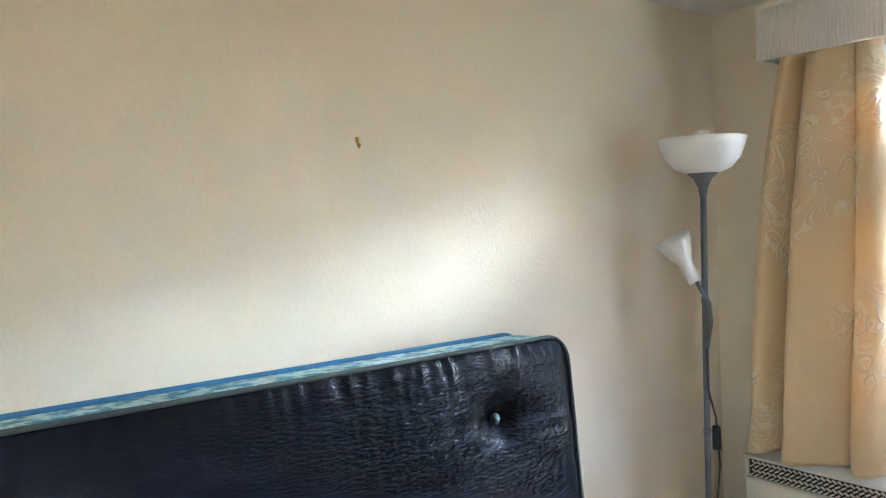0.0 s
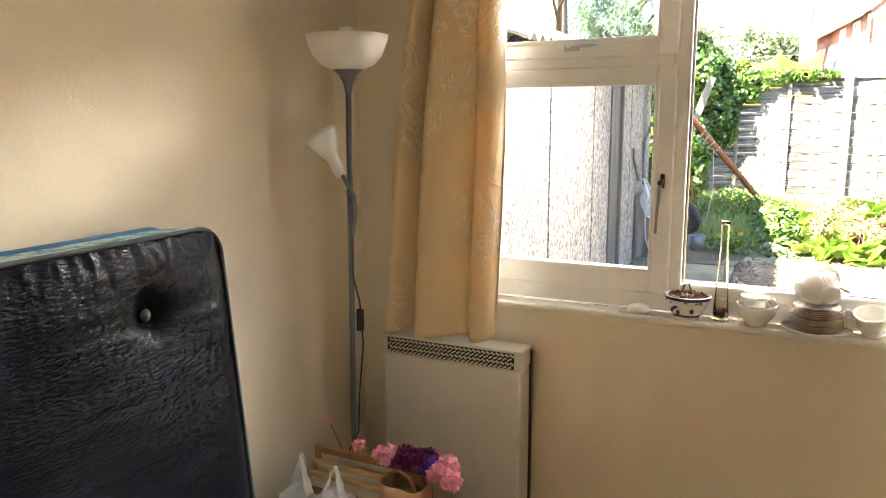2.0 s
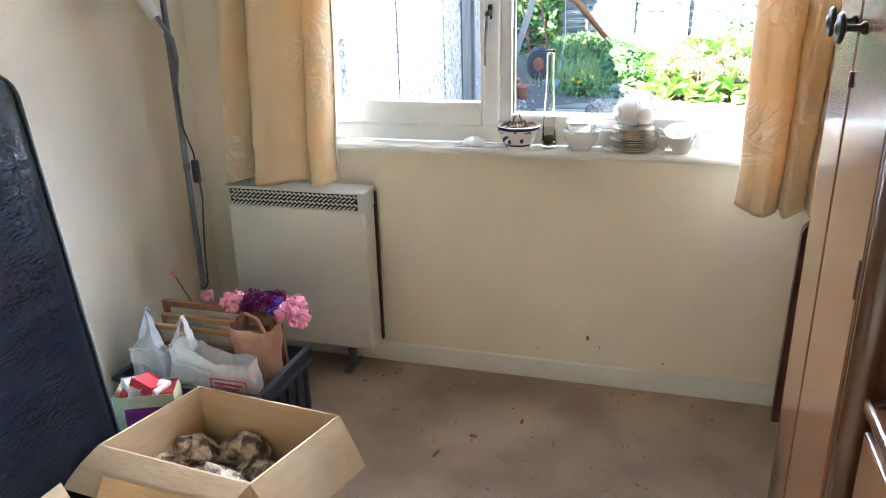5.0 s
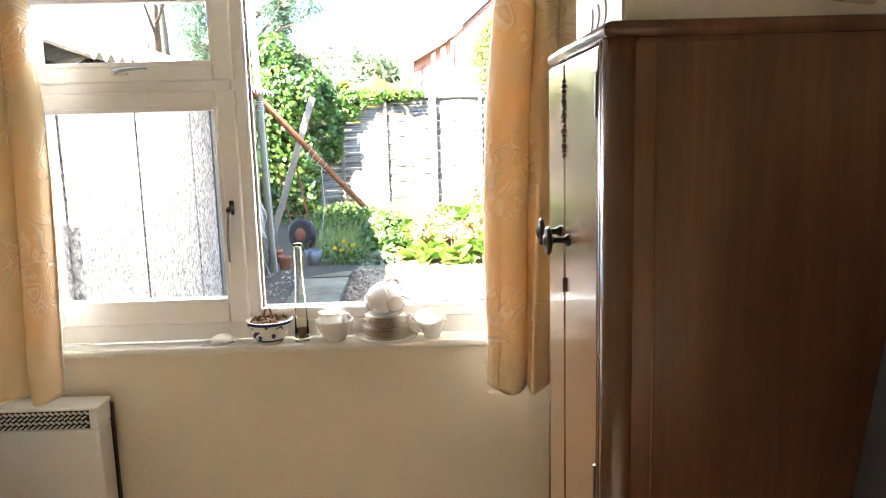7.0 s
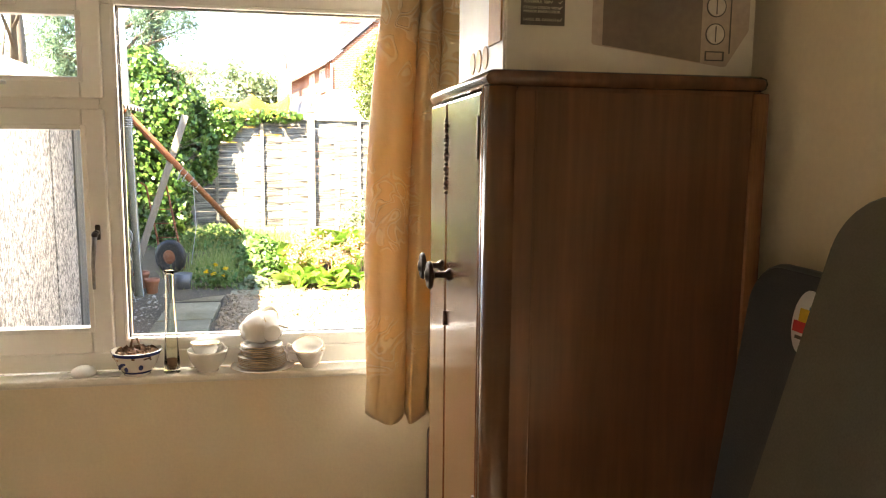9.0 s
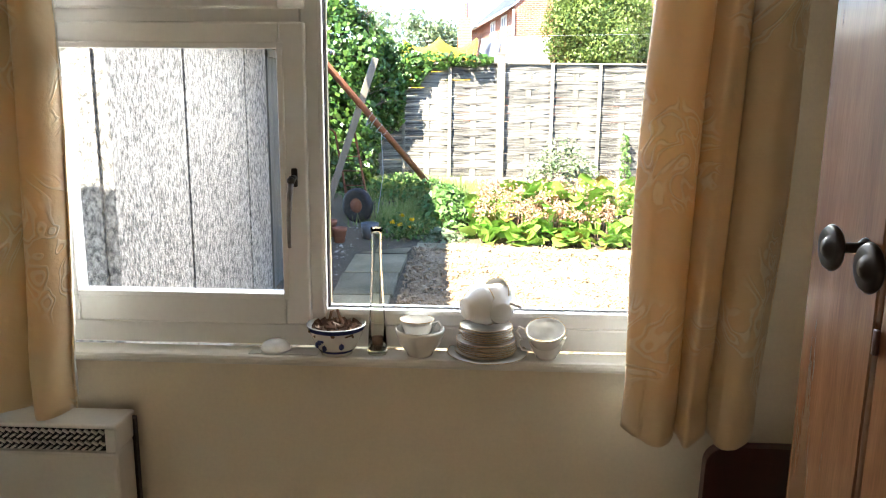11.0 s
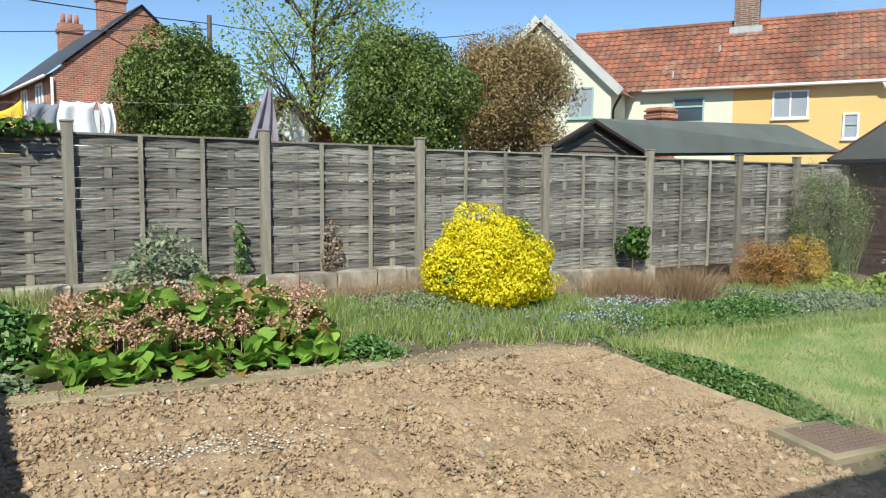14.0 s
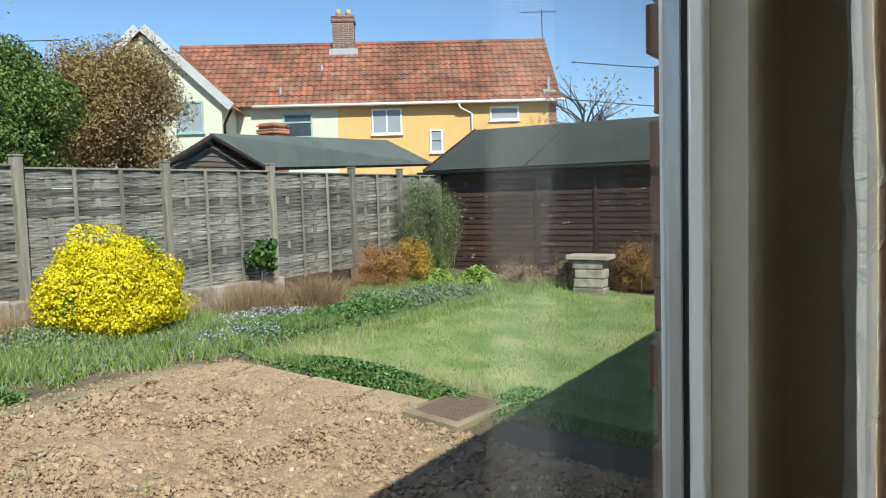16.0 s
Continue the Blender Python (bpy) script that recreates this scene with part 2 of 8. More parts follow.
M_PAPER = mat("newsprint", (0.52, 0.42, 0.31), (0.13, 0.105, 0.09), rough=0.9, scale=26, contrast=(0.44, 0.58), bump=0.3, bscale=60)
M_RED = mat("red_print", (0.55, 0.03, 0.04), (0.45, 0.02, 0.03), rough=0.5)
M_GREEN = mat("green_print", (0.05, 0.25, 0.12), rough=0.5)
M_PURPLE = mat("purple_print", (0.22, 0.02, 0.20), rough=0.5)
M_CREAMCARD = mat("cream_card", (0.74, 0.70, 0.48), rough=0.6)
M_PINK = leafy("pink_petals", (0.86, 0.42, 0.52), (0.82, 0.30, 0.44), 0.6)
M_PALEPINK = leafy("pale_pink_petals", (0.82, 0.45, 0.45), (0.74, 0.30, 0.34), 0.6)
M_PLUM = leafy("plum_petals", (0.24, 0.01, 0.09), (0.16, 0.01, 0.12), 0.6)
M_VIOLET = leafy("violet_petals", (0.08, 0.03, 0.35), (0.12, 0.04, 0.40), 0.6)
M_STEM = mat("green_stem", (0.10, 0.14, 0.05), rough=0.6)
M_WALNUT = mat("dark_walnut_veneer", (0.135, 0.055, 0.023), (0.062, 0.030, 0.014), rough=0.24, scale=2.2, bump=0.02, bscale=14, stretch=(7, 7, 0.4), fine=0.14, coat=0.4, contrast=(0.2, 0.85))
M_WALNUTL = mat("walnut_door_veneer", (0.22, 0.095, 0.04), (0.12, 0.05, 0.02), rough=0.22, scale=2.5, bscale=40, stretch=(9, 9, 0.6), fine=0.2, coat=0.5)
M_MAHOG = mat("red_mahogany", (0.075, 0.018, 0.012), (0.045, 0.012, 0.008), rough=0.3, scale=3, stretch=(6, 6, 0.7), coat=0.3)
M_BOARD = mat("dark_ironing_cover", (0.12, 0.112, 0.085), (0.09, 0.085, 0.068), rough=0.8, scale=3, bump=0.2, bscale=300)
M_BOARD2 = mat("charcoal_ironing_cover", (0.055, 0.056, 0.062), (0.04, 0.041, 0.046), rough=0.8, scale=3, bump=0.2, bscale=300)
M_CARTON = mat("silver_grey_carton", (0.60, 0.58, 0.52), (0.55, 0.53, 0.47), rough=0.5, scale=2, fine=0.02)
M_CARTONW = mat("white_carton", (0.72, 0.70, 0.64), rough=0.5, fine=0.02)
M_MWSTEEL = mat("printed_steel", (0.44, 0.37, 0.31), (0.34, 0.28, 0.23), rough=0.45, scale=2)
M_MWDOOR = mat("printed_dark_glass", (0.24, 0.19, 0.155), (0.07, 0.055, 0.045), rough=0.35, scale=3.0, detail=1.0)
M_CHARC = mat("charcoal_print", (0.085, 0.075, 0.065), rough=0.5)
M_INK = mat("pale_grey_ink", (0.55, 0.53, 0.48), rough=0.6)
M_CHINA = mat("white_china", (0.80, 0.78, 0.73), (0.77, 0.75, 0.70), rough=0.12, scale=5, fine=0.02, coat=0.4)
M_GILT = mat("gilt_band", (0.50, 0.30, 0.08), rough=0.3, metal=0.8)
M_BLUEINK = mat("blue_glaze", (0.05, 0.07, 0.22), (0.03, 0.04, 0.13), rough=0.15)
M_POTP = mat("dried_petals", (0.20, 0.11, 0.06), (0.09, 0.05, 0.03), rough=0.9, island=True)
M_CRUMB = mat("wood_chips", (0.55, 0.32, 0.12), (0.12, 0.08, 0.05), rough=0.9, island=True)
M_YELLOW = mat("yellow_print", (0.75, 0.50, 0.05), rough=0.5)
M_ORANGE = mat("orange_wool", (0.75, 0.25, 0.02), (0.6, 0.16, 0.01), rough=0.95, bump=0.8, bscale=120)


# ---- building helpers ----
def thing(name, at=(0, 0, 0), label="", category="", group="", kind=""):
    ob = new(name)
    ob.location = at
    ob.empty_display_size = 0.1
    return tagged(ob, label, category, group, kind)


def part(name, bm, material, parent=None, label="", smooth=False, at=None):
    me = bpy.data.meshes.new(name)
    bm.to_mesh(me)
    bm.free()
    return mesh_part(name, me, material, parent, label, smooth)


def mesh_part(name, me, material, parent=None, label="", smooth=False):
    for m in material if isinstance(material, (list, tuple)) else [material]:
        me.materials.append(m)
    if smooth:
        me.polygons.foreach_set("use_smooth", [True] * len(me.polygons))
    ob = new(name, me)
    if parent is not None:
        ob.parent = parent
        base = parent.location.copy()
        if parent.parent is not None:
            base = Vector((0, 0, 0))
        ob.matrix_parent_inverse = Matrix.Translation(-base)
    if label:
        ob["label"] = label
    return ob


def solid(name, material, parent, *boxes, bevel=0.0, label="", smooth=False):
    bm = bmesh.new()
    for b in boxes:
        bx(bm, *b, bevel=bevel)
    return part(name, bm, material, parent, label, smooth)


def bx(bm, x0, x1, y0, y1, z0, z1, bevel=0.0, m=None):
    r = bmesh.ops.create_cube(bm, size=1.0)
    for v in r["verts"]:
        v.co = Vector(((x0 + x1) / 2 + v.co.x * (x1 - x0), (y0 + y1) / 2 + v.co.y * (y1 - y0), (z0 + z1) / 2 + v.co.z * (z1 - z0)))
        if m is not None:
            v.co = m @ v.co
    if bevel:
        es = list({e for v in r["verts"] for e in v.link_edges})
        bmesh.ops.bevel(bm, geom=es, offset=bevel, segments=2, profile=0.5, affect="EDGES")


def rod(bm, p, q, r0, r1=None, n=10):
    p, q = Vector(p), Vector(q)
    r1 = r0 if r1 is None else r1
    m = Matrix.Translation((p + q) / 2) @ (q - p).to_track_quat("Z", "Y").to_matrix().to_4x4()
    bmesh.ops.create_cone(bm, cap_ends=True, segments=n, radius1=r0, radius2=r1, depth=(q - p).length, matrix=m)


def lathe(bm, profile, at=(0, 0, 0), n=28, m=None):
    """A closed turning of (radius, height) pairs."""
    at = Vector(at)
    rings = []
    for r, z in profile:
        rings.append([bm.verts.new((m @ v if m else v) + at) for v in (Vector((max(r, 1e-4) * math.cos(2 * math.pi * k / n), max(r, 1e-4) * math.sin(2 * math.pi * k / n), z)) for k in range(n))])
    for a, b in zip(rings, rings[1:]):
        for k in range(n):
            bm.faces.new((a[k], a[(k + 1) % n], b[(k + 1) % n], b[k]))


def tube(bm, pts, r, n=6):
    pts = [Vector(p) for p in pts]
    rings = []
    for i, p in enumerate(pts):
        d = (pts[min(i + 1, len(pts) - 1)] - pts[max(i - 1, 0)]).normalized()
        a = d.orthogonal().normalized() if not rings else (ref - d * ref.dot(d)).normalized()
        ref = a
        b = d.cross(a)
        rr = r[i] if isinstance(r, (list, tuple)) else r
        rings.append([bm.verts.new(p + (a * math.cos(2 * math.pi * k / n) + b * math.sin(2 * math.pi * k / n)) * rr) for k in range(n)])
    for a, b in zip(rings, rings[1:]):
        for k in range(n):
            bm.faces.new((a[k], a[(k + 1) % n], b[(k + 1) % n], b[k]))
    bm.faces.new(rings[0][::-1])
    bm.faces.new(rings[-1])


def sheet(bm, f, nu, nv, thick=0.0):
    """A surface f(u, v); with thick it gets a back at f shifted along y, closed round the edge."""
    g = [[bm.verts.new(f(i / nu, j / nv)) for j in range(nv + 1)] for i in range(nu + 1)]
    for i in range(nu):
        for j in range(nv):
            bm.faces.new((g[i][j], g[i + 1][j], g[i + 1][j + 1], g[i][j + 1]))
    if thick:
        bm.normal_update()
        bmesh.ops.solidify(bm, geom=bm.faces[:], thickness=thick)
    return g


def ring(bm, x0, x1, z0, z1, w, y0, y1, bevel=0.0):
    """A rectangular frame in a wall that runs along x."""
    bx(bm, x0, x0 + w, y0, y1, z0, z1, bevel)
    bx(bm, x1 - w, x1, y0, y1, z0, z1, bevel)
    bx(bm, x0 + w, x1 - w, y0, y1, z0, z0 + w, bevel)
    bx(bm, x0 + w, x1 - w, y0, y1, z1 - w, z1, bevel)


def rounded(bm, w, h, r, t, m, n=6, corners=(1, 1, 1, 1)):
    """A slab with rounded corners in its own x and z, t thick along y, posed by m."""
    pts = []
    for k, (cx, cz) in enumerate(((w / 2, h), (-w / 2, h), (-w / 2, 0), (w / 2, 0))):
        rr = r if corners[k] else 0.001
        ox, oz = cx - math.copysign(rr, cx), (h - rr if cz else rr)
        for i in range(n + 1):
            a = math.pi / 2 * (k + i / n)
            pts.append((ox + rr * math.cos(a), oz + rr * math.sin(a)))
    f = [bm.verts.new(m @ Vector((x, -t / 2, z))) for x, z in pts]
    b = [bm.verts.new(m @ Vector((x, t / 2, z))) for x, z in pts]
    bm.faces.new(f[::-1])
    bm.faces.new(b)
    k = len(pts)
    for i in range(k):
        bm.faces.new((f[i], f[(i + 1) % k], b[(i + 1) % k], b[i]))


# ---- the room ----
XE, YS, ZC = 2.70, -3.4, 2.42
WX0, WX1, WZ0, WZ1 = 0.48, 2.29, 0.94, 2.20
solid("floor", M_CARPET, None, (-0.12, XE + 0.12, YS - 0.12, 0.12, -0.14, 0)).update_tag()
tagged(bpy.data.objects["floor"], "worn beige fitted carpet with darker stains", "floor", kind="structure")
tagged(solid("ceiling", M_CEIL, None, (-0.12, XE + 0.12, YS - 0.12, 0.12, ZC, ZC + 0.12)), "plain white painted ceiling", "ceiling", kind="structure")
tagged(solid("wall_west", M_WALL, None, (-0.12, 0, YS, 0.12, 0, ZC)), "cream painted plaster wall", "wall", kind="structure")
tagged(solid("wall_east", M_WALL, None, (XE, XE + 0.12, YS, 0.12, 0, ZC)), "cream painted plaster wall", "wall", kind="structure")
# Unseen wall behind the camera, set near to bounce light onto the wardrobe.
tagged(solid("wall_south", M_WALL, None, (-0.12, XE + 0.12, YS - 0.12, YS, 0, ZC)), "cream painted plaster wall", "wall", kind="structure")
tagged(solid("wall_north", M_WALL, None, (0, XE, 0, 0.10, 0, WZ0 - 0.03), (0, WX0, 0, 0.10, WZ0 - 0.03, ZC), (WX1, XE, 0, 0.10, WZ0 - 0.03, ZC), (WX0, WX1, 0, 0.10, WZ1, ZC)), "cream painted plaster wall under and round the window", "wall", kind="structure")
bm = bmesh.new()
bx(bm, 0.0, XE, -0.016, 0, 0, 0.085, 0.004)
bx(bm, 0, 0.016, YS, -0.016, 0, 0.085, 0.004)
bx(bm, XE - 0.016, XE, YS, -0.016, 0, 0.085, 0.004)
tagged(part("baseboard", bm, M_GLOSSW), "low white gloss skirting board", "skirting", kind="structure")

# window: fixed pane, casement and top light
win = thing("window_1", (1.34, 0.05, WZ0), "white plastic double glazed window with one casement and a top light", "window", kind="structure")
bm = bmesh.new()
ring(bm, WX0, WX1, WZ0, WZ1, 0.065, 0.045, 0.10, 0.006)
bx(bm, 1.243, 1.297, 0.045, 0.10, WZ0 + 0.065, WZ1 - 0.065, 0.005)
bx(bm, WX0 + 0.065, 1.243, 0.045, 0.10, 1.795, 1.845, 0.005)
bx(bm, 1.297, 2.225, 0.045, 0.10, 1.005, 1.045, 0.004)
part("window_frame", bm, M_UPVC, win)
for nm, (x0, x1, z0, z1, gx0, gx1, gz0, gz1) in (("casement", (0.545, 1.258, 1.005, 1.805, 0.612, 1.19, 1.09, 1.742)), ("top_light", (0.545, 1.258, 1.838, 2.145, 0.615, 1.19, 1.90, 2.096))):
    bm = bmesh.new()
    bx(bm, x0, gx0, 0.028, 0.09, z0, z1, 0.006)
    bx(bm, gx1, x1, 0.028, 0.09, z0, z1, 0.006)
    bx(bm, gx0, gx1, 0.028, 0.09, z0, gz0, 0.006)
    bx(bm, gx0, gx1, 0.028, 0.09, gz1, z1, 0.006)
    sash = part(nm, bm, M_UPVC, win)
    bm = bmesh.new()
    ring(bm, gx0 - 0.012, gx1 + 0.012, gz0 - 0.012, gz1 + 0.012, 0.016, 0.022, 0.034, 0.003)
    part("glazing_bead", bm, M_UPVC, sash)
    solid("pane", M_GLASS, sash, (gx0 - 0.01, gx1 + 0.01, 0.056, 0.060, gz0 - 0.01, gz1 + 0.01)).visible_shadow = False
bm = bmesh.new()
ring(bm, 1.288, 2.218, 1.038, 2.145, 0.013, 0.036, 0.055, 0.003)
part("glazing_bead", bm, M_UPVC, win)
bm = bmesh.new()
ring(bm, 1.299, 2.210, 1.047, 2.136, 0.004, 0.0565, 0.066)
part("gasket", bm, M_GASKET, win, "black rubber glazing gasket")
bm = bmesh.new()
ring(bm, 1.297, 2.212, 1.045, 2.138, 0.010, 0.067, 0.082)
part("spacer", bm, M_CHROME, win, "perforated metal spacer bar")
solid("pane", M_GLASS, win, (1.290, 2.220, 0.060, 0.064, 1.04, 2.145)).visible_shadow = False
bm = bmesh.new()
bx(bm, 1.216, 1.232, 0.018, 0.03, 1.385, 1.435, 0.004)
rod(bm, (1.224, 0.02, 1.41), (1.224, -0.012, 1.41), 0.008)
bmesh.ops.create_icosphere(bm, subdivisions=2, radius=0.011, matrix=Matrix.Translation((1.224, -0.014, 1.405)))
hd = part("casement_handle", bm, M_DARKMETAL, win, "worn dark metal casement handle", True)
bm = bmesh.new()
tube(bm, [(1.224, -0.014, 1.405), (1.222, -0.022, 1.37), (1.218, -0.026, 1.31), (1.216, -0.020, 1.25), (1.216, -0.018, 1.23)], [0.008, 0.0075, 0.006, 0.005, 0.005], 8)
part("lever", bm, M_LEVER, hd, "worn grey lever", True)
bm = bmesh.new()
bx(bm, 0.86, 0.915, 0.016, 0.03, 1.862, 1.882, 0.004)
tube(bm, [(0.885, 0.02, 1.872), (0.885, -0.01, 1.872), (0.93, -0.018, 1.876), (0.99, -0.014, 1.878)], [0.008, 0.009, 0.007, 0.006], 8)
part("top_light_handle", bm, M_CHROME, win, "small metal handle", True)
solid("trickle_vent", M_UPVC, win, (0.66, 1.02, 0.016, 0.03, 2.118, 2.138), (0.78, 0.9, 0.010, 0.02, 2.121, 2.135), bevel=0.003)

bm = bmesh.new()
bx(bm, 0.42, 2.36, -0.045, 0.044, 0.912, 0.940, 0.010)
tagged(part("window_sill", bm, M_GLOSSW, None, smooth=False), "white gloss painted window board", "window sill", kind="structure")
tagged(solid("trim", M_GLOSSW, None, (WX1 - 0.006, WX1, -0.002, 0.044, 0.941, WZ1 - 0.002)), "white painted lining of the window reveal", "trim", kind="structure")
# outer leaf of brick round the opening, seen at its edge through the pane
outer = thing("wall_outer", (1.3, 0.11, -0.3), "brick outer face of the house", "wall", kind="structure")
M_BRICK = mat("dark_red_brick", (0.20, 0.085, 0.06), (0.13, 0.06, 0.045), rough=0.9, scale=12, bump=0.4, bscale=90, island="object")
M_MORTAR = mat("grey_mortar", (0.30, 0.28, 0.25), rough=0.95, bump=0.4, bscale=120)
solid("mortar_bed", M_MORTAR, outer, (-0.12, 0.42, 0.10, 0.112, -0.4, 2.45), (2.28, 6.0, 0.10, 0.112, -0.4, 2.45), (0.42, 2.28, 0.10, 0.112, -0.4, 0.9), (0.42, 2.28, 0.10, 0.112, 2.24, 2.45))
bmb = bmesh.new()
bx(bmb, 0, 0.215, 0.104, 0.122, 0, 0.065, 0.003)
brick_me = bpy.data.meshes.new("brick")
bmb.to_mesh(brick_me)
bmb.free()
brick_me.materials.append(M_BRICK)
for r in range(38):
    for c in range(3):
        o = new("brick", brick_me)
        o.parent = outer
        o.matrix_parent_inverse = Matrix.Translation(-outer.location)
        o.location = (2.258 + 0.012 * math.sin(r * 2.1) + (0.0 if r % 2 else 0.016) + c * 0.225, 0, -0.38 + r * 0.075)
# eaves of the house above the window, which shade the ground outside
M_SOFFIT = mat("brown_roof_tile", (0.16, 0.10, 0.07), rough=0.8)
bm = bmesh.new()
bx(bm, -3.0, 14.0, -3.8, 0.30, 2.46, 2.54)
tagged(part("eaves", bm, M_SOFFIT), "overhanging roof edge of the house", "roof", kind="structure")

# pelmet with a fluted face
pel = thing("pelmet", (1.36, 0, 2.17), "white painted box pelmet with a fluted front", "pelmet")
solid("board", M_GLOSSW, pel, (0.31, 2.475, -0.225, -0.21, 2.165, 2.335), (0.31, 0.325, -0.21, 0, 2.165, 2.335), (2.46, 2.475, -0.21, 0, 2.165, 2.335), (0.31, 2.475, -0.225, 0, 2.335, 2.35), bevel=0.002)
bm = bmesh.new()
for k in range(178):
    x = 0.318 + k * 0.0121
    bx(bm, x - 0.0045, x + 0.0045, -0.2262, -0.2245, 2.168, 2.332)
tagged(part("fluting", bm, M_GLOSSW, pel, smooth=True), kind="stuff")
rail = part("rail", (lambda b: (rod(b, (0.34, -0.15, 2.205), (2.45, -0.15, 2.205), 0.008), b)[1])(bmesh.new()), M_CHROME, pel, "thin curtain rail")


def curtain(name, top, bottom, z0, seed, folds, yc, wide):
    """Gathered cloth: folds deepen and swing towards the hem."""
    cur = thing(name, ((top[0] + top[1]) / 2, -0.075, 2.18), "gold cream damask curtain hanging in deep folds to below the sill", "curtain", "pair of curtains")
    rnd = random.Random(seed)
    ph = [rnd.uniform(-0.5, 0.5) for _ in range(12)]

    def f(u, v, back=0.0):
        s = v ** 0.8
        w = u + wide * math.sin(2 * math.pi * u) / (2 * math.pi)
        x = (top[0] + (top[1] - top[0]) * u) * (1 - s) + (bottom[0] + (bottom[1] - bottom[0]) * u) * s
        bulge = 0.025 * math.sin(math.pi * min(1, v * 1.1)) * (u - 0.5) * 2
        a = 2 * math.pi * folds * w + 0.25 * math.sin(2.4 * v + ph[0]) + 0.5 * s * ph[1]
        deep = (0.040 + 0.016 * s) * (0.9 + 0.25 * math.sin(4.1 * u + seed))
        hump = abs(math.sin(a / 2))
        y = yc - deep * (1.9 * hump ** 0.6 - 1 + 0.16 * math.sin(1.5 * a + 1)) - 0.010 * s
        lower = max(0.0, (v - 0.6) / 0.4)
        y += 0.006 * noise.noise((u * 5 + seed, v * 2.2, 0.7)) + (0.003 + 0.006 * lower) * noise.noise((u * 11 + v * 4 + seed, v * 12 - u * 5, 2.7)) + 0.003 * lower * noise.noise((u * 26 + seed, v * 26, 5.1))
        x += 0.012 * math.cos(a) * s
        z = 2.185 + (z0 - 2.185) * v - 0.020 * v * hump + 0.012 * v * noise.noise((u * 4, seed, 0))
        return (x + bulge, y + back, z + (0.03 * v if back else 0))
    bm = bmesh.new()
    sheet(bm, f, 130, 70, 0.003)
    part("drape", bm, M_CURTAIN, cur, smooth=True)
    bm = bmesh.new()
    sheet(bm, lambda u, v: f(u, v, 0.009), 130, 40)
    part("lining", bm, M_LINING, cur, "plain white lining", smooth=True)
    return cur


curtain("curtain", (0.345, 0.66), (0.20, 0.655), 0.815, 1, 3.0, -0.125, 0.55)
curtain("curtain", (2.14, 2.44), (2.065, 2.40), 0.815, 4, 3.0, -0.165, -0.5)

# storage heater under the window
heat = thing("storage_heater", (0.48, -0.09, 0), "cream enamelled storage heater with a black grille along its top", "heater")
bm = bmesh.new()
bx(bm, 0.185, 0.775, -0.150, -0.045, 0.112, 0.700, 0.010)
bx(bm, 0.185, 0.775, -0.139, -0.045, 0.700, 0.765, 0.004)
bx(bm, 0.185, 0.202, -0.150, -0.139, 0.700, 0.765, 0.002)
bx(bm, 0.748, 0.775, -0.150, -0.139, 0.700, 0.765, 0.002)
body = part("body", bm, M_HEATER, heat)
solid("top_cap", M_HEATER, heat, (0.180, 0.780, -0.152, -0.040, 0.7655, 0.778), bevel=0.005)
solid("grille_back", M_BLACK, heat, (0.203, 0.747, -0.1415, -0.139, 0.702, 0.763))
bm = bmesh.new()
for r in range(4):
    for c in range(28):
        x = 0.213 + c * 0.0191 + (0.0095 if r % 2 else 0)
        z = 0.7095 + r * 0.0155
        if x < 0.741:
            tilt = pose(x, -0.1465, z, 0, 32 if r % 2 else -32, 0)
            bx(bm, -0.0085, 0.0085, -0.003, 0.003, -0.0028, 0.0028, 0, tilt)
part("grille", bm, M_HEATER, heat, "pierced cream grille over a black recess")
solid("back_plate", M_DARKMETAL, heat, (0.7755, 0.780, -0.047, -0.030, 0.115, 0.75), (0.20, 0.7745, -0.044, -0.02, 0.12, 0.75))
for x in (0.30, 0.66):
    solid("foot", M_LAMPGREY, heat, (x - 0.018, x + 0.018, -0.165, -0.03, 0, 0.014), (x - 0.012, x + 0.012, -0.12, -0.08, 0.014, 0.115), bevel=0.003)

# uplighter with a reading arm
lamp = thing("floor_lamp", (0.17, -0.36, 0), "grey uplighter floor lamp with white bowl and reading shade", "lamp")
bm = bmesh.new()
lathe(bm, [(0.0, 0.0), (0.125, 0.0), (0.125, 0.018), (0.03, 0.032), (0.012, 0.05)], (0.17, -0.36, 0))
part("base", bm, M_LAMPGREY, lamp, smooth=True)
PT = Vector((0.240, -0.440, 1.715))
PB = Vector((0.17, -0.36, 0.03))
bm = bmesh.new()
rod(bm, PB, PT, 0.0105, n=12)
for k in (0.24, 0.52, 0.79):
    q = PB.lerp(PT, k)
    rod(bm, q, q + (PT - PB).normalized() * 0.02, 0.0125, n=12)
part("pole", bm, M_LAMPGREY, lamp, smooth=True)
bm = bmesh.new()
lathe(bm, [(0.011, 0), (0.016, 0.03), (0.03, 0.06), (0.055, 0.08), (0.056, 0.083), (0.0, 0.083)], PT)
part("neck", bm, M_LAMPGREY, lamp, smooth=True)
bm = bmesh.new()
lathe(bm, [(0.0, 0.075), (0.05, 0.077), (0.090, 0.094), (0.119, 0.126), (0.134, 0.165), (0.141, 0.192), (0.138, 0.193), (0.130, 0.165), (0.114, 0.130), (0.085, 0.100), (0.0, 0.084)], PT)
part("bowl_shade", bm, M_SHADE, lamp, "white plastic bowl shade", True)
bm = bmesh.new()
lathe(bm, [(0.014, 0.09), (0.016, 0.16), (0.03, 0.19), (0.028, 0.215), (0.0, 0.222)], PT, 14)
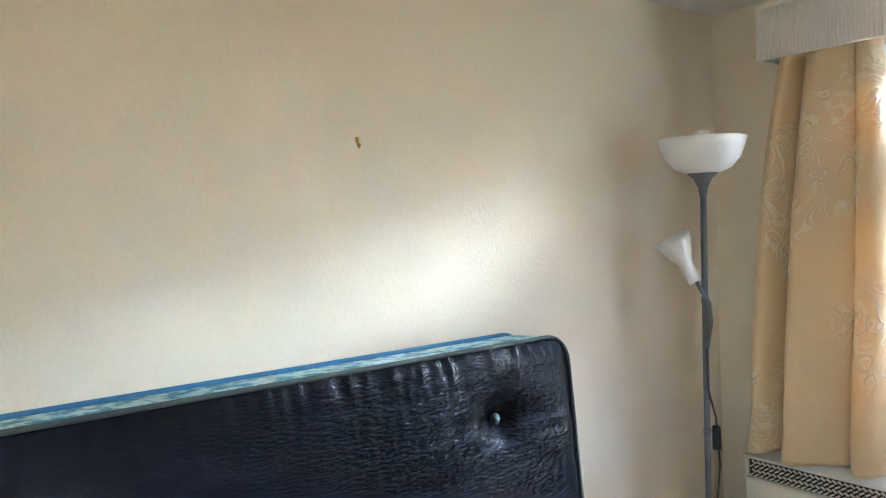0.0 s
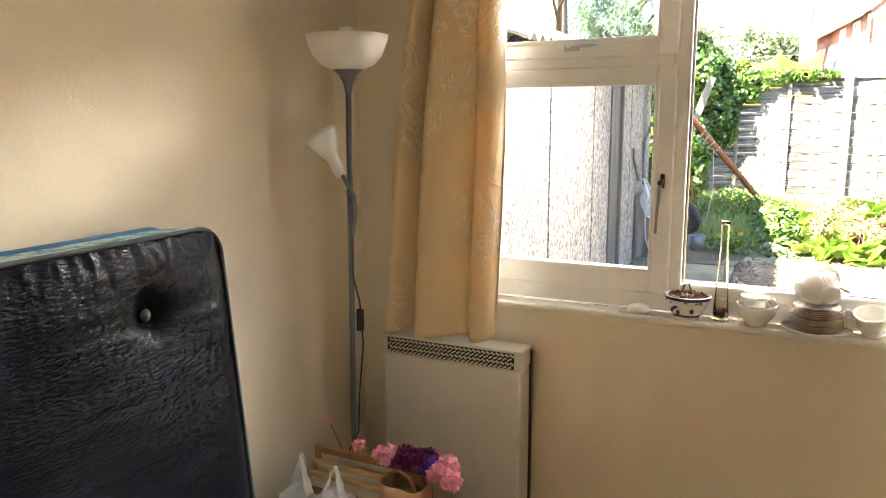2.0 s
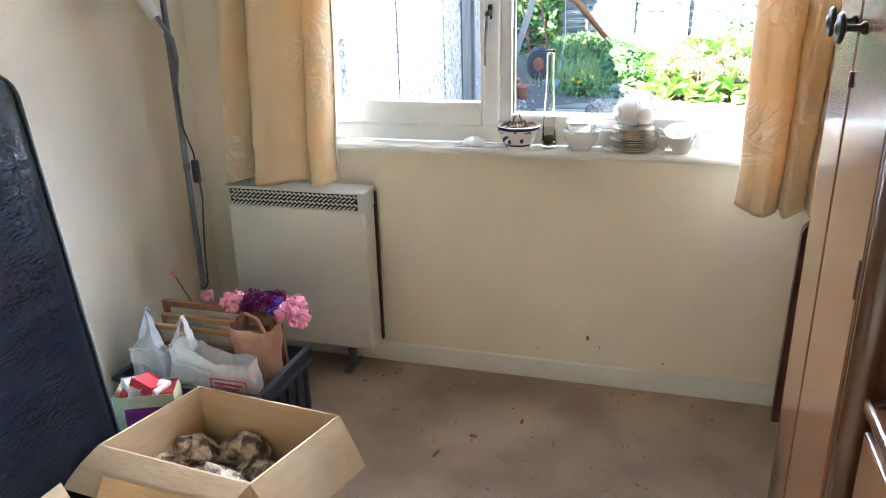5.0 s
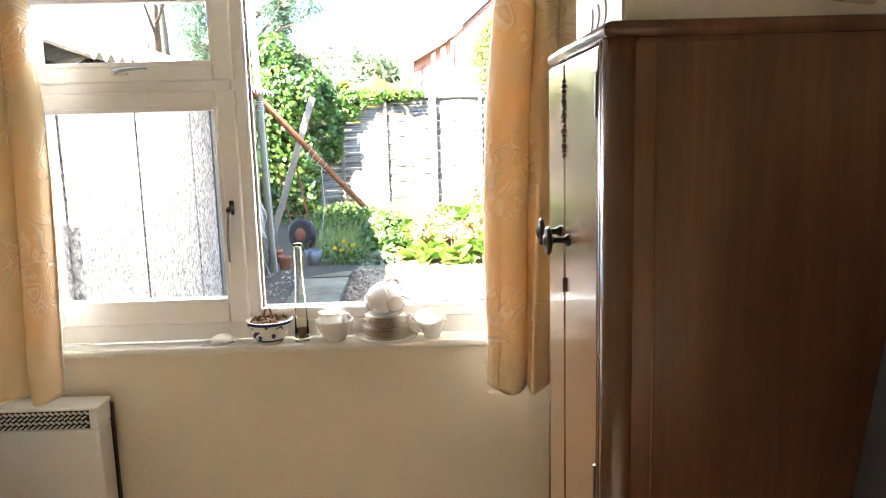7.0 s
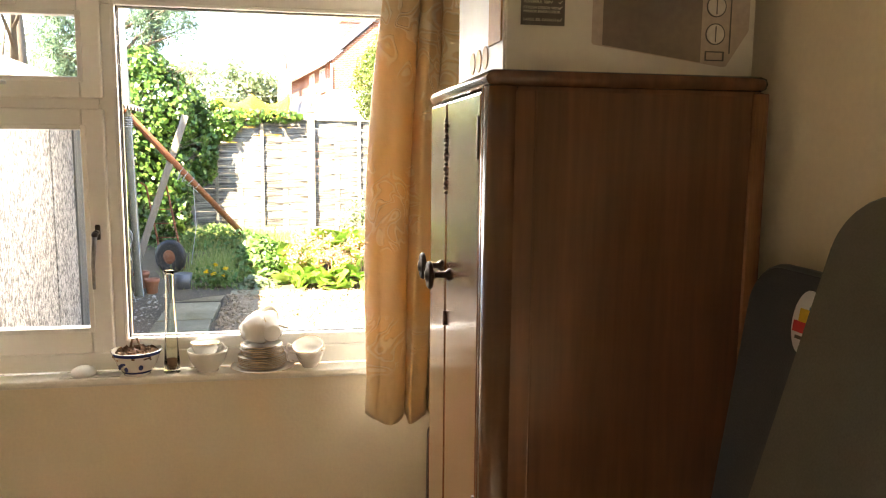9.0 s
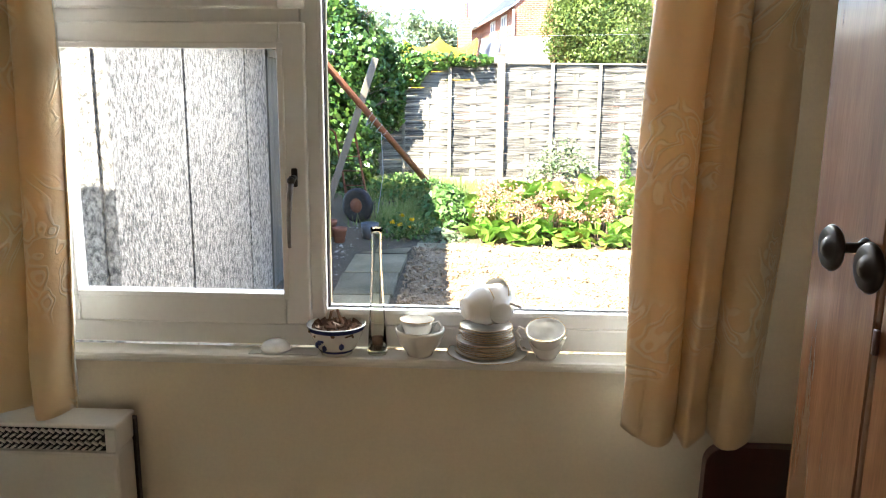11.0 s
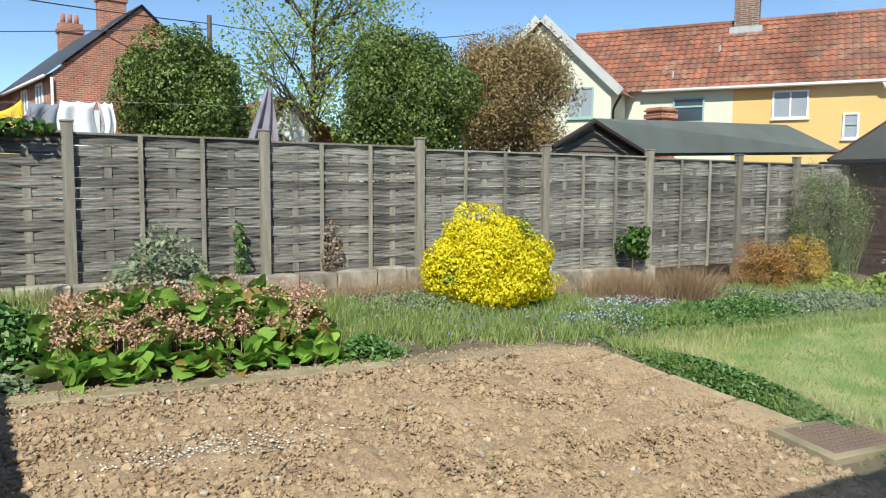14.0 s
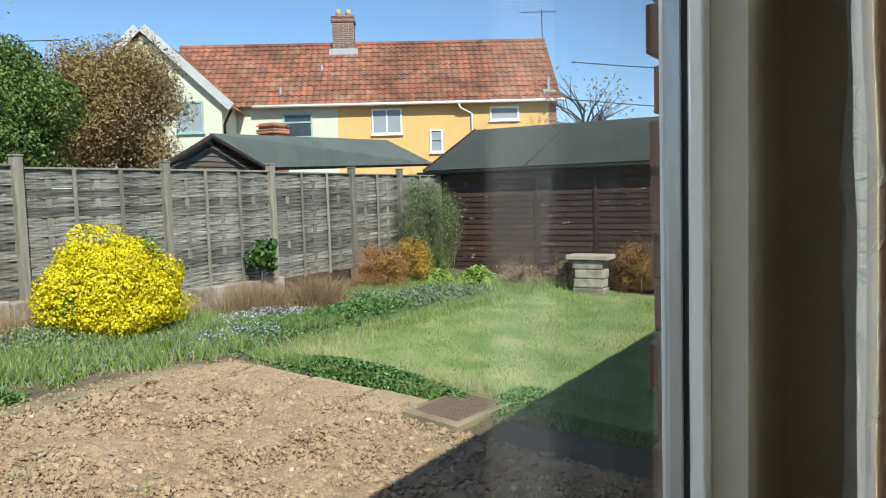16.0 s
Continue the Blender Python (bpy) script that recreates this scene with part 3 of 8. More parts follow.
part("bulb", bm, M_SHADE, lamp, "switched-off bulb", True)
JB = PB.lerp(PT, 0.72)
bm = bmesh.new()
tube(bm, [PB.lerp(PT, 0.68), JB + Vector((0.022, 0, 0.05)), JB + Vector((0.03, -0.02, 0.12)), JB + Vector((0.01, -0.04, 0.17)), JB + Vector((0.0, -0.05, 0.20))], 0.007, 8)
part("flexible_arm", bm, M_LAMPGREY, lamp, smooth=True)
md = Matrix.Translation(JB + Vector((0.0, -0.05, 0.19))) @ Vector((-0.42, -0.10, 0.84)).to_track_quat("Z", "Y").to_matrix().to_4x4()
bm = bmesh.new()
lathe(bm, [(0.0, 0.0), (0.020, 0.0), (0.022, 0.07), (0.034, 0.090), (0.054, 0.140), (0.062, 0.165), (0.059, 0.165), (0.049, 0.138), (0.03, 0.094), (0.0, 0.08)], (0, 0, 0), 22, md)
part("reading_shade", bm, M_SHADE, lamp, "white plastic cone shade", True)
bm = bmesh.new()
pts = [PB.lerp(PT, 0.70) + Vector((0.012, -0.012, 0)), PB.lerp(PT, 0.62) + Vector((0.018, -0.02, 0)), Vector((0.222, -0.372, 0.96)), Vector((0.232, -0.370, 0.80)), Vector((0.21, -0.37, 0.60)), Vector((0.205, -0.375, 0.45)), Vector((0.17, -0.40, 0.36)), Vector((0.13, -0.43, 0.30)), Vector((0.10, -0.30, 0.03)), Vector((0.08, -0.1, 0.008)), Vector((0.1, -0.04, 0.008))]
dense = []
for a, b in zip(pts, pts[1:]):
    dense += [a.lerp(b, k / 4) for k in range(4)]
tube(bm, dense + [pts[-1]], 0.0032, 6)
part("flex", bm, M_CABLE, lamp, "thin black flex", True)
solid("switch", M_CABLE, lamp, (0.212, 0.238, -0.386, -0.366, 0.85, 0.935), bevel=0.006)

# picture hook left in the wall
hook = thing("picture_hook", (0, -1.61, 1.87), "small brass picture hook on the bare wall", "hook")
solid("plate", M_GILT, hook, (0.0, 0.003, -1.615, -1.605, 1.885, 1.900), bevel=0.001)
bm = bmesh.new()
tube(bm, [(0.004, -1.61, 1.890), (0.005, -1.61, 1.878), (0.010, -1.61, 1.872), (0.014, -1.61, 1.877), (0.013, -1.61, 1.882)], 0.003, 6)
part("bend", bm, M_GILT, hook, smooth=True)

# mattress on edge, its black underside towards the room
mt = thing("mattress", (0.3, -2.1, 0), "black-backed mattress with piped edge standing on its side against the wall", "mattress")
LEAN = math.atan2(0.13, 1.33)
MM = Matrix.Translation((0.425, -1.145, 0.01)) @ Matrix.Rotation(-LEAN, 4, "Y")


def mat_face(u, v):
    """Front sheet: rounded corners, pillow edges and tufted buttons."""
    y, z = -1.9 * u, 1.345 * v
    r = 0.07
    dy, dz = min(y + 1.9, -y), min(z, 1.345 - z)
    if dy < r and dz < r:
        d = math.hypot(r - dy, r - dz)
        if d > r:
            k = r / d
            ny, nz = r - (r - dy) * k, r - (r - dz) * k
            y += (ny - dy) * (1 if y < -0.95 else -1)
            z += (nz - dz) * (1 if z < 0.67 else -1)
    e = min(dy, dz)
    x = -0.022 * math.exp(-e / 0.03)
    for by in (-0.265,):
        for bz in (1.165,):
            d = math.hypot(y - by, z - bz)
            x -= 0.030 * math.exp(-(d / 0.035) ** 2) + 0.012 * math.exp(-(d / 0.10) ** 2)
    slack = 0.15 + 0.85 * max(0.0, min(1.0, (z - 0.7) / 0.45)) * max(0.0, min(1.0, (y + 0.9) / 0.5))
    x += 0.003 * noise.noise((y * 5, z * 9, 0.3)) * slack + slack * (0.0034 * noise.noise((y * 2.5, z * 34, 2.3)) + 0.0013 * noise.noise((y * 60, z * 16, 4.1)) + 0.0010 * noise.noise((y * 30, z * 70, 7.1))) + (0.006 * noise.noise((y * 42, z * 6, 1.7)) * math.exp(-dz / 0.05) if v > 0.5 else 0)
    return MM @ Vector((x, y, z))


bm = bmesh.new()
sheet(bm, mat_face, 320, 200)
part("underside", bm, M_MATT, mt, "glossy black woven underside with sunken buttons", True)


def loop_points(x, inset, n=6):
    pts = []
    r = 0.07
    for k, (cy, cz) in enumerate(((0, 1.345), (-1.9, 1.345), (-1.9, 0), (0, 0))):
        oy, oz = (cy - r if cy == 0 else cy + r), (cz - r if cz > 0 else r)
        for i in range(n + 1):
            a = math.pi / 2 * (k + i / n)
            pts.append(MM @ Vector((x, oy + (r + inset) * math.cos(a), oz + (r + inset) * math.sin(a))))
    return pts + pts[:1]


bm = bmesh.new()
tube(bm, loop_points(-0.018, 0.002), 0.006, 8)
part("piping", bm, M_PIPING, mt, "grey green piped edge", True)
bm = bmesh.new()
rings = [[bm.verts.new(p) for p in loop_points(x, ins)[:-1]] for x, ins in ((-0.02, 0.0), (-0.05, 0.006), (-0.15, 0.008), (-0.20, 0.0))]
for a, b in zip(rings, rings[1:]):
    for k in range(len(a)):
        bm.faces.new((a[k], a[(k + 1) % len(a)], b[(k + 1) % len(a)], b[k]))
bm.faces.new(rings[-1])
part("border", bm, M_TICK, mt, "blue and white floral border", True)
bm = bmesh.new()
tube(bm, loop_points(-0.20, 0.004), 0.010, 8)
part("piping", bm, M_NAVY, mt, "navy piped edge", True)
for by in (-0.265,):
    for bz in (1.165,):
        bm = bmesh.new()
        lathe(bm, [(0.0, 0.0), (0.014, 0.002), (0.016, 0.006), (0.0, 0.013)], (0, 0, 0), 14, MM @ Matrix.Translation((-0.036, by, bz)) @ Matrix.Rotation(radians(90), 4, "Y"))
        part("button", bm, M_PIPING, mt, "pale cloth tuft button", True)

# white board propped in front of the mattress
bm = bmesh.new()
rounded(bm, 0.62, 0.67, 0.05, 0.016, Matrix.Translation((0.652, -1.96, 0.0)) @ Matrix.Rotation(radians(-8), 4, "Y") @ Matrix.Rotation(radians(-90), 4, "Z") , corners=(1, 1, 0, 0))
bmesh.ops.translate(bm, vec=(-0.12, 0, 0), verts=bm.verts)
tagged(part("tabletop", bm, M_UPVC), "white laminate tabletop with rounded corners leaning by the mattress", "tabletop")


def carton(name, o, ax, ay, h, lean, label, flaps, contents=None):
    """An open cardboard box: o is its floor corner, ax and ay its sides."""
    o, ax, ay = Vector(o), Vector(ax), Vector(ay)
    bxn = thing(name, o, label, "cardboard box", "cardboard boxes")
    t = 0.005
    ux, uy = ax.normalized(), ay.normalized()

    def wall(p, d, inward, nm, m=M_CARD):
        bm = bmesh.new()
        q = [p, p + d, p + d + inward * t, p + inward * t]
        lo = [bm.verts.new(v) for v in q]
        hi = [bm.verts.new(v + Vector((0, 0, h + lean * 0.01 * ((v - o).dot(ux))))) for v in q]
        bm.faces.new(lo[::-1])
        bm.faces.new(hi)
        for k in range(4):
            bm.faces.new((lo[k], lo[(k + 1) % 4], hi[(k + 1) % 4], hi[k]))
        return part(nm, bm, m, bxn)
    wall(o, ax, uy, "side")
    wall(o + ay, ax, -uy, "side")
    wall(o + uy * t, ay - uy * 2 * t, ux, "side")
    wall(o + ax + uy * t, ay - uy * 2 * t, -ux, "side")
    bm = bmesh.new()
    bm.faces.new([bm.verts.new(v + Vector((0, 0, 0.004))) for v in (o, o + ax, o + ax + ay, o + ay)])
    bmesh.ops.solidify(bm, geom=bm.faces[:], thickness=-0.003)
    part("bottom", bm, M_CARDIN, bxn)
    top = Vector((0, 0, h))
    for p, d, outv, ln, ang in flaps(o + top, ax, ay, ux, uy):
        dirv = outv * math.cos(ang) + Vector((0, 0, 1)) * math.sin(ang)
        bm = bmesh.new()
        a, b = p, p + d
        c, e = b + dirv * ln - d * 0.02, a + dirv * ln + d * 0.02
        mid = [a.lerp(e, 0.5) + Vector((0, 0, 0.006)), b.lerp(c, 0.5) + Vector((0, 0, 0.006))]
        v = [bm.verts.new(q) for q in (a, b, mid[1], mid[0], c, e)]
        bm.faces.new((v[0], v[1], v[2], v[3]))
        bm.faces.new((v[3], v[2], v[4], v[5]))
        bmesh.ops.solidify(bm, geom=bm.faces[:], thickness=0.005)
        part("flap", bm, M_CARD, bxn)
    return bxn


BO = Vector((0.908, -1.309, 0))
carton("cardboard_box", BO, (-0.494, 0.047, 0), (0.093, 0.342, 0), 0.36, 0, "open brown cardboard box half filled with crumpled newspaper",
       lambda o, ax, ay, ux, uy: [(o, ay, -ux, 0.17, radians(-62)), (o + ax, -ax, -uy, 0.14, radians(-22))])
carton("cardboard_box", (0.93, -1.90, 0), (-0.36, 0.03, 0), (0.03, 0.345, 0), 0.33, 0, "open brown cardboard box with its flaps standing up",
       lambda o, ax, ay, ux, uy: [(o + ay, ax, uy, 0.13, radians(62)), (o + ax, ay, ux, 0.14, radians(70))])
bm = bmesh.new()
bmesh.ops.create_icosphere(bm, subdivisions=3, radius=0.09, matrix=Matrix.Translation((0.74, -1.74, 0.20)))
for v in bm.verts:
    v.co += Vector(noise.noise_vector(v.co * 22)) * 0.018
tagged(part("wool_ball", bm, M_ORANGE, smooth=True), "fluffy orange woollen ball lying in the box", "wool")
rnd = random.Random(5)
for k in range(14):
    bm = bmesh.new()
    c = Vector((0.76 - 0.34 * rnd.random(), -1.21 + 0.24 * rnd.random(), 0.165 + 0.05 * rnd.random()))
    bmesh.ops.create_icosphere(bm, subdivisions=3, radius=0.040 + 0.016 * rnd.random(), matrix=Matrix.Translation(c) @ Matrix.Diagonal((1.3, 1, 0.8, 1)))
    for v in bm.verts:
        v.co += Vector(noise.noise_vector(v.co * 28)) * 0.026
    tagged(part("newspaper_wrap", bm, M_PAPER), "crumpled newspaper wrapped round something in the box", "newspaper", "newspaper in the box")
bm = bmesh.new()
bx(bm, 0.46, 0.86, -1.25, -1.0, 0.006, 0.15, 0.02)
tagged(part("packing_paper", bm, M_PAPER), "layer of folded newspaper at the bottom of the box", "newspaper")

# plastic crate of pictures and bags
cr = thing("plastic_crate", (0.4, -0.66, 0), "dark grey blue plastic storage crate full of picture frames", "crate")
CX0, CX1, CY0, CY1, CH = 0.13, 0.66, -0.84, -0.50, 0.30
bm = bmesh.new()
for a in ((CX0, CX1, CY0, CY0 + 0.006), (CX0, CX1, CY1 - 0.006, CY1), (CX0, CX0 + 0.006, CY0, CY1), (CX1 - 0.006, CX1, CY0, CY1)):
    bx(bm, *a, 0.01, CH, 0.001)
bx(bm, CX0, CX1, CY0, CY1, 0.004, 0.014)
part("tub", bm, M_CRATE, cr)
bm = bmesh.new()
for z in (0.285, 0.235):
    for a in ((CX0 - 0.015, CX1 + 0.015, CY0 - 0.015, CY0), (CX0 - 0.015, CX1 + 0.015, CY1, CY1 + 0.015), (CX0 - 0.015, CX0, CY0, CY1), (CX1, CX1 + 0.015, CY0, CY1)):
        bx(bm, *a, z, z + 0.015, 0.003)
part("rim", bm, M_CRATE, cr, "thick moulded rim")
bm = bmesh.new()
for k in range(5):
    y = CY0 + 0.04 + k * 0.065
    bx(bm, CX1, CX1 + 0.012, y, y + 0.008, 0.01, 0.235)
for k in range(7):
    x = CX0 + 0.03 + k * 0.08
    bx(bm, x, x + 0.008, CY0 - 0.012, CY0, 0.01, 0.235)
part("rib", bm, M_CRATE, cr)


def picture(x0, x1, y, z0, z1, tilt, m, w=0.025):
    pf = thing("framed_picture", ((x0 + x1) / 2, y, z0), "wooden framed picture standing on edge in the crate", "picture frame", "pictures in the crate")
    T = Matrix.Translation((0, y, z0)) @ Matrix.Rotation(radians(tilt), 4, "X")
    bm = bmesh.new()
    for b in ((x0, x0 + w, 0, z1 - z0), (x1 - w, x1, 0, z1 - z0), (x0 + w, x1 - w, 0, w), (x0 + w, x1 - w, z1 - z0 - w, z1 - z0)):
        bx(bm, b[0], b[1], -0.009, 0.009, b[2], b[3], 0.003, T)
    part("frame", bm, m, pf)
    bm = bmesh.new()
    bx(bm, x0 + w, x1 - w, -0.002, 0.004, w, z1 - z0 - w, 0, T)
    part("mount", bm, M_MOUNT, pf, "cream mount")


picture(0.15, 0.62, -0.545, 0.02, 0.47, 4, M_PICT)
picture(0.16, 0.60, -0.585, 0.02, 0.43, 3, M_PALEW, 0.02)
picture(0.15, 0.56, -0.62, 0.02, 0.40, 2, M_PALEW, 0.018)
picture(0.15, 0.50, -0.66, 0.02, 0.36, 2, M_PICT, 0.018)


def bag(name, o, w, d, h, m, label, flare=0.02, crumple=0.012, handles=None, seed=0):
    """An open soft bag with creased sides that rise into thin loop handles; o is the middle of its base."""
    b = thing(name, o, label, "bag")
    o = Vector(o)

    def f(u, v):
        a = 2 * math.pi * u
        sx = math.copysign(abs(math.cos(a)) ** 0.45, math.cos(a))
        sy = math.copysign(abs(math.sin(a)) ** 0.45, math.sin(a))
        x = sx * (w / 2 + flare * v)
        rise, pinch = 0.0, 1.0
        for hx, hy, hz, r in handles or ():
            g = math.exp(-((x - hx) / (r * 1.1)) ** 2)
            rise += 0.45 * hz * g
            pinch -= 0.75 * g * v ** 3
        p = Vector((x, sy * (d / 2 + flare * v * 0.5) * pinch, (h + rise * v ** 2) * v))
        p += Vector(noise.noise_vector((p * 14 + Vector((seed, 0, 0))))) * crumple * (0.3 + v)
        p += Vector(noise.noise_vector((p * 45 + Vector((seed, 3, 0))))) * crumple * 0.35
        return o + p
    bm = bmesh.new()
    sheet(bm, f, 90, 30)
    bmesh.ops.remove_doubles(bm, verts=bm.verts, dist=0.0008)
    part("sack", bm, m, b, smooth=True)
    for hx, hy, hz, r in handles or ():
        def strip(u, v, hx=hx, hy=hy, hz=hz, r=r):
            t = 2 * u - 1
            wide = 0.012 + 0.030 * abs(t) ** 1.6
            q = Vector((hx + r * 0.9 * t * (0.35 + 0.65 * abs(t)) + 0.25 * r * (1 - abs(t)), hy + wide * (v - 0.5) * 1.1, h + hz * (0.15 + 0.85 * (1 - abs(t) ** 1.5))))
            return o + q + Vector(noise.noise_vector(q * 40 + Vector((seed, v * 2, 0)))) * 0.006
        bm = bmesh.new()
        sheet(bm, strip, 26, 5, 0.0015)
        part("handle", bm, m, b, smooth=True)
    return b


bag("carrier_bag", (0.46, -0.765, 0.016), 0.30, 0.07, 0.36, M_POLY, "crumpled white plastic carrier bag with red print", 0.01, 0.016, [(-0.105, 0, 0.14, 0.05)], 3)
bg = bpy.data.objects["carrier_bag"]
bm = bmesh.new()
for k, z in enumerate((0.315, 0.30, 0.285, 0.27)):
    bx(bm, 0.50, 0.60 - 0.012 * (k % 2), -0.832, -0.829, z, z + 0.005)
ring(bm, 0.485, 0.615, 0.255, 0.335, 0.003, -0.832, -0.829)
part("print", bm, M_RED, bg, "faded red printed panel")
bag("carrier_bag", (0.215, -0.76, 0.016), 0.13, 0.07, 0.34, M_POLY, "white plastic carrier bag with a tall loop handle", 0.0, 0.02, [(0.0, 0, 0.17, 0.045)], 9)
gb = bag("gift_bag", (0.57, -0.66, 0.016), 0.14, 0.10, 0.44, M_PINKFOIL, "copper pink paper gift bag with artificial flowers on top", 0.008, 0.010, None, 5)
bm = bmesh.new()
for hy in (-0.04, 0.03):
    tube(bm, [(0.52, -0.66 + hy, 0.44), (0.535, -0.67 + hy, 0.50), (0.57, -0.675 + hy, 0.52), (0.61, -0.67 + hy, 0.50), (0.63, -0.66 + hy, 0.44)], 0.006, 6)
part("handle", bm, M_PICT, gb, "brown ribbon handle", True)
xm = thing("christmas_bag", (0.36, -0.985, 0), "cream gift bag packed with red and green wrapped parcels", "bag")
bm = bmesh.new()
T = Matrix.Translation((0.365, -0.985, 0)) @ Matrix.Rotation(radians(24), 4, "Z")
for b in ((-0.09, 0.09, -0.05, -0.047), (-0.09, 0.09, 0.047, 0.05), (-0.09, -0.087, -0.047, 0.047), (0.087, 0.09, -0.047, 0.047)):
    bx(bm, *b, 0, 0.37, 0.001, T)
bx(bm, -0.09, 0.09, -0.05, 0.05, 0.0, 0.004, 0, T)
part("sack", bm, M_CREAMCARD, xm)
bm = bmesh.new()
bx(bm, -0.06, 0.085, -0.052, -0.050, 0.27, 0.33, 0, T)
part("print", bm, M_PURPLE, xm, "purple printed band")
for k, (mm, x, z) in enumerate(((M_RED, -0.05, 0.37), (M_GREEN, 0.0, 0.36), (M_TISSUE, 0.03, 0.385), (M_RED, 0.06, 0.37), (M_TISSUE, -0.03, 0.39), (M_RED, 0.01, 0.395))):
    bm = bmesh.new()
    bx(bm, -0.036, 0.036, -0.036, 0.036, -0.010, 0.010, 0.006, T @ pose(x * 0.8, 0.005, z - 0.015, 5 * k - 12, 12 - 6 * k, 30 * k))
    part("parcel", bm, mm, xm)


def flower(bm, c, r, n, seed):
    """A full head of ruffled petals."""
    q = random.Random(seed)
    for k in range(n):
        th, ph = q.uniform(0, 2 * math.pi), math.acos(q.uniform(-0.2, 1))
        d = Vector((math.cos(th) * math.sin(ph), math.sin(th) * math.sin(ph), math.cos(ph)))
        t = d.orthogonal().normalized()
        b = d.cross(t)
        p = Vector(c) + d * r * q.uniform(0.4, 1)
        s = r * q.uniform(0.35, 0.6)
        vs = [bm.verts.new(p + (t * math.cos(a) + b * math.sin(a)) * s + d * s * 0.5 * (1 + math.cos(2 * a + k))) for a in (0, 1.05, 2.1, 3.14, 4.2, 5.25)]
        bm.faces.new(vs)


arr = thing("flower_bunch", (0.60, -0.68, 0.43), "pink and plum artificial flowers lying on the gift bag", "flowers")
q = random.Random(8)
for k in range(20):
    bm = bmesh.new()
    a, rr = q.uniform(0, 6.28), q.uniform(0.02, 0.17)
    flower(bm, (0.585 + rr * math.cos(a), -0.62 + 0.55 * rr * math.sin(a), 0.515 - 0.35 * rr + 0.035 * q.random()), 0.026 + 0.008 * (rr > 0.08), 22, k)
    part("flower_head", bm, M_PINK if rr > 0.08 else (M_PLUM, M_PLUM, M_VIOLET)[k % 3], arr)
sp = thing("carnation_spray", (0.30, -0.53, 0.1), "pale pink artificial carnations on thin green stems", "flowers")
for k, (x, y, z) in enumerate(((0.193, -0.55, 0.56), (0.32, -0.55, 0.484), (0.217, -0.55, 0.425), (0.345, -0.54, 0.41))):
    bm = bmesh.new()
    tube(bm, [(0.30, -0.53, 0.1), (0.30, -0.53, 0.27), (0.30 + (x - 0.30) * 0.5, -0.53 + (y + 0.53) * 0.5, 0.27 + (z - 0.27) * 0.6), (x, y, z)], 0.0026, 6)
    part("stem", bm, M_STEM, sp, smooth=True)
    bm = bmesh.new()
    flower(bm, (x, y, z), 0.012 if k == 0 else 0.023, 18, 40 + k)
    part("flower_head", bm, M_PALEPINK, sp)

# wardrobe against the east wall
wd = thing("wardrobe", (2.41, -1.11, 0), "dark walnut veneered wardrobe with rounded corners and two closed doors", "wardrobe")
WA, WB, WC, WD, WH = 2.185, 2.643, -1.42, -0.88, 1.81
bm = bmesh.new()
bx(bm, WA, WB, WC, WD, 0.09, WH - 0.022, 0.012)
part("carcass", bm, M_WALNUT, wd)
bm = bmesh.new()
bx(bm, WA - 0.020, WB + 0.002, WC - 0.004, WD + 0.002, WH - 0.026, WH, 0.012)
part("top", bm, M_WALNUT, wd, smooth=True)
bm = bmesh.new()
bx(bm, WA + 0.03, WB, WC + 0.01, WD - 0.01, 0, 0.09, 0.004)
part("plinth", bm, M_WALNUT, wd)
bm = bmesh.new()
rod(bm, (WA + 0.012, WC + 0.026, 0.1), (WA + 0.012, WC + 0.026, WH - 0.026), 0.030, n=32)
rod(bm, (WA - 0.012, WC + 0.034, 0.1), (WA - 0.012, WC + 0.034, WH - 0.026), 0.008, n=12)
bx(bm, WA + 0.058, WA + 0.062, WC - 0.002, WC + 0.001, 0.1, WH - 0.03, 0.001)
part("corner_moulding", bm, M_WALNUT, wd, "rounded corner post", True)
bm = bmesh.new()
bx(bm, WB - 0.028, WB + 0.001, WC - 0.005, WC + 0.002, 0.1, WH - 0.028, 0.003)
part("back_strip", bm, M_WALNUTL, wd, "reddish edge strip")
for k, (a, b) in enumerate(((-1.372, -1.084), (-1.076, -0.89))):
    bm = bmesh.new()
    bx(bm, WA - 0.018, WA - 0.001, a, b, 0.10, WH - 0.03, 0.006)
    dr = part("door", bm, M_WALNUTL, wd, "pale polished walnut door")
    y = -1.125 if k == 0 else -1.035
    bm = bmesh.new()
    lathe(bm, [(0.0, 0.0), (0.013, 0.0), (0.012, 0.004), (0.0065, 0.010), (0.006, 0.030), (0.012, 0.034), (0.026, 0.037), (0.0285, 0.041), (0.025, 0.046), (0.016, 0.044), (0.010, 0.050), (0.0, 0.052)], (WA - 0.017, y, 1.445 if k else 1.44), 24, Matrix.Rotation(radians(-90), 4, "Y"))
    part("knob", bm, M_DARKMETAL, dr, "dark bronze knob", True)
bm = bmesh.new()
bx(bm, WA - 0.024, WA - 0.0185, -1.092, -1.084, 1.33, 1.36, 0.001)
for k in range(16):
    bmesh.ops.create_icosphere(bm, subdivisions=1, radius=0.0042 + 0.001 * (k % 3), matrix=Matrix.Translation((WA - 0.019, -1.081 + 0.003 * (k % 2), 1.60 + 0.0095 * k)))
tagged(part("carved_strip", bm, M_MAHOG, wd, "carved strip on the door edge", True), kind="stuff")
bm = bmesh.new()
bx(bm, WA - 0.021, WA - 0.017, -1.366, -1.358, 1.67, 1.74)
part("hinge", bm, M_DARKMETAL, wd)
solid("hinge", M_DARKMETAL, wd, (WA - 0.021, WA - 0.017, -1.366, -1.358, 1.02, 1.09))

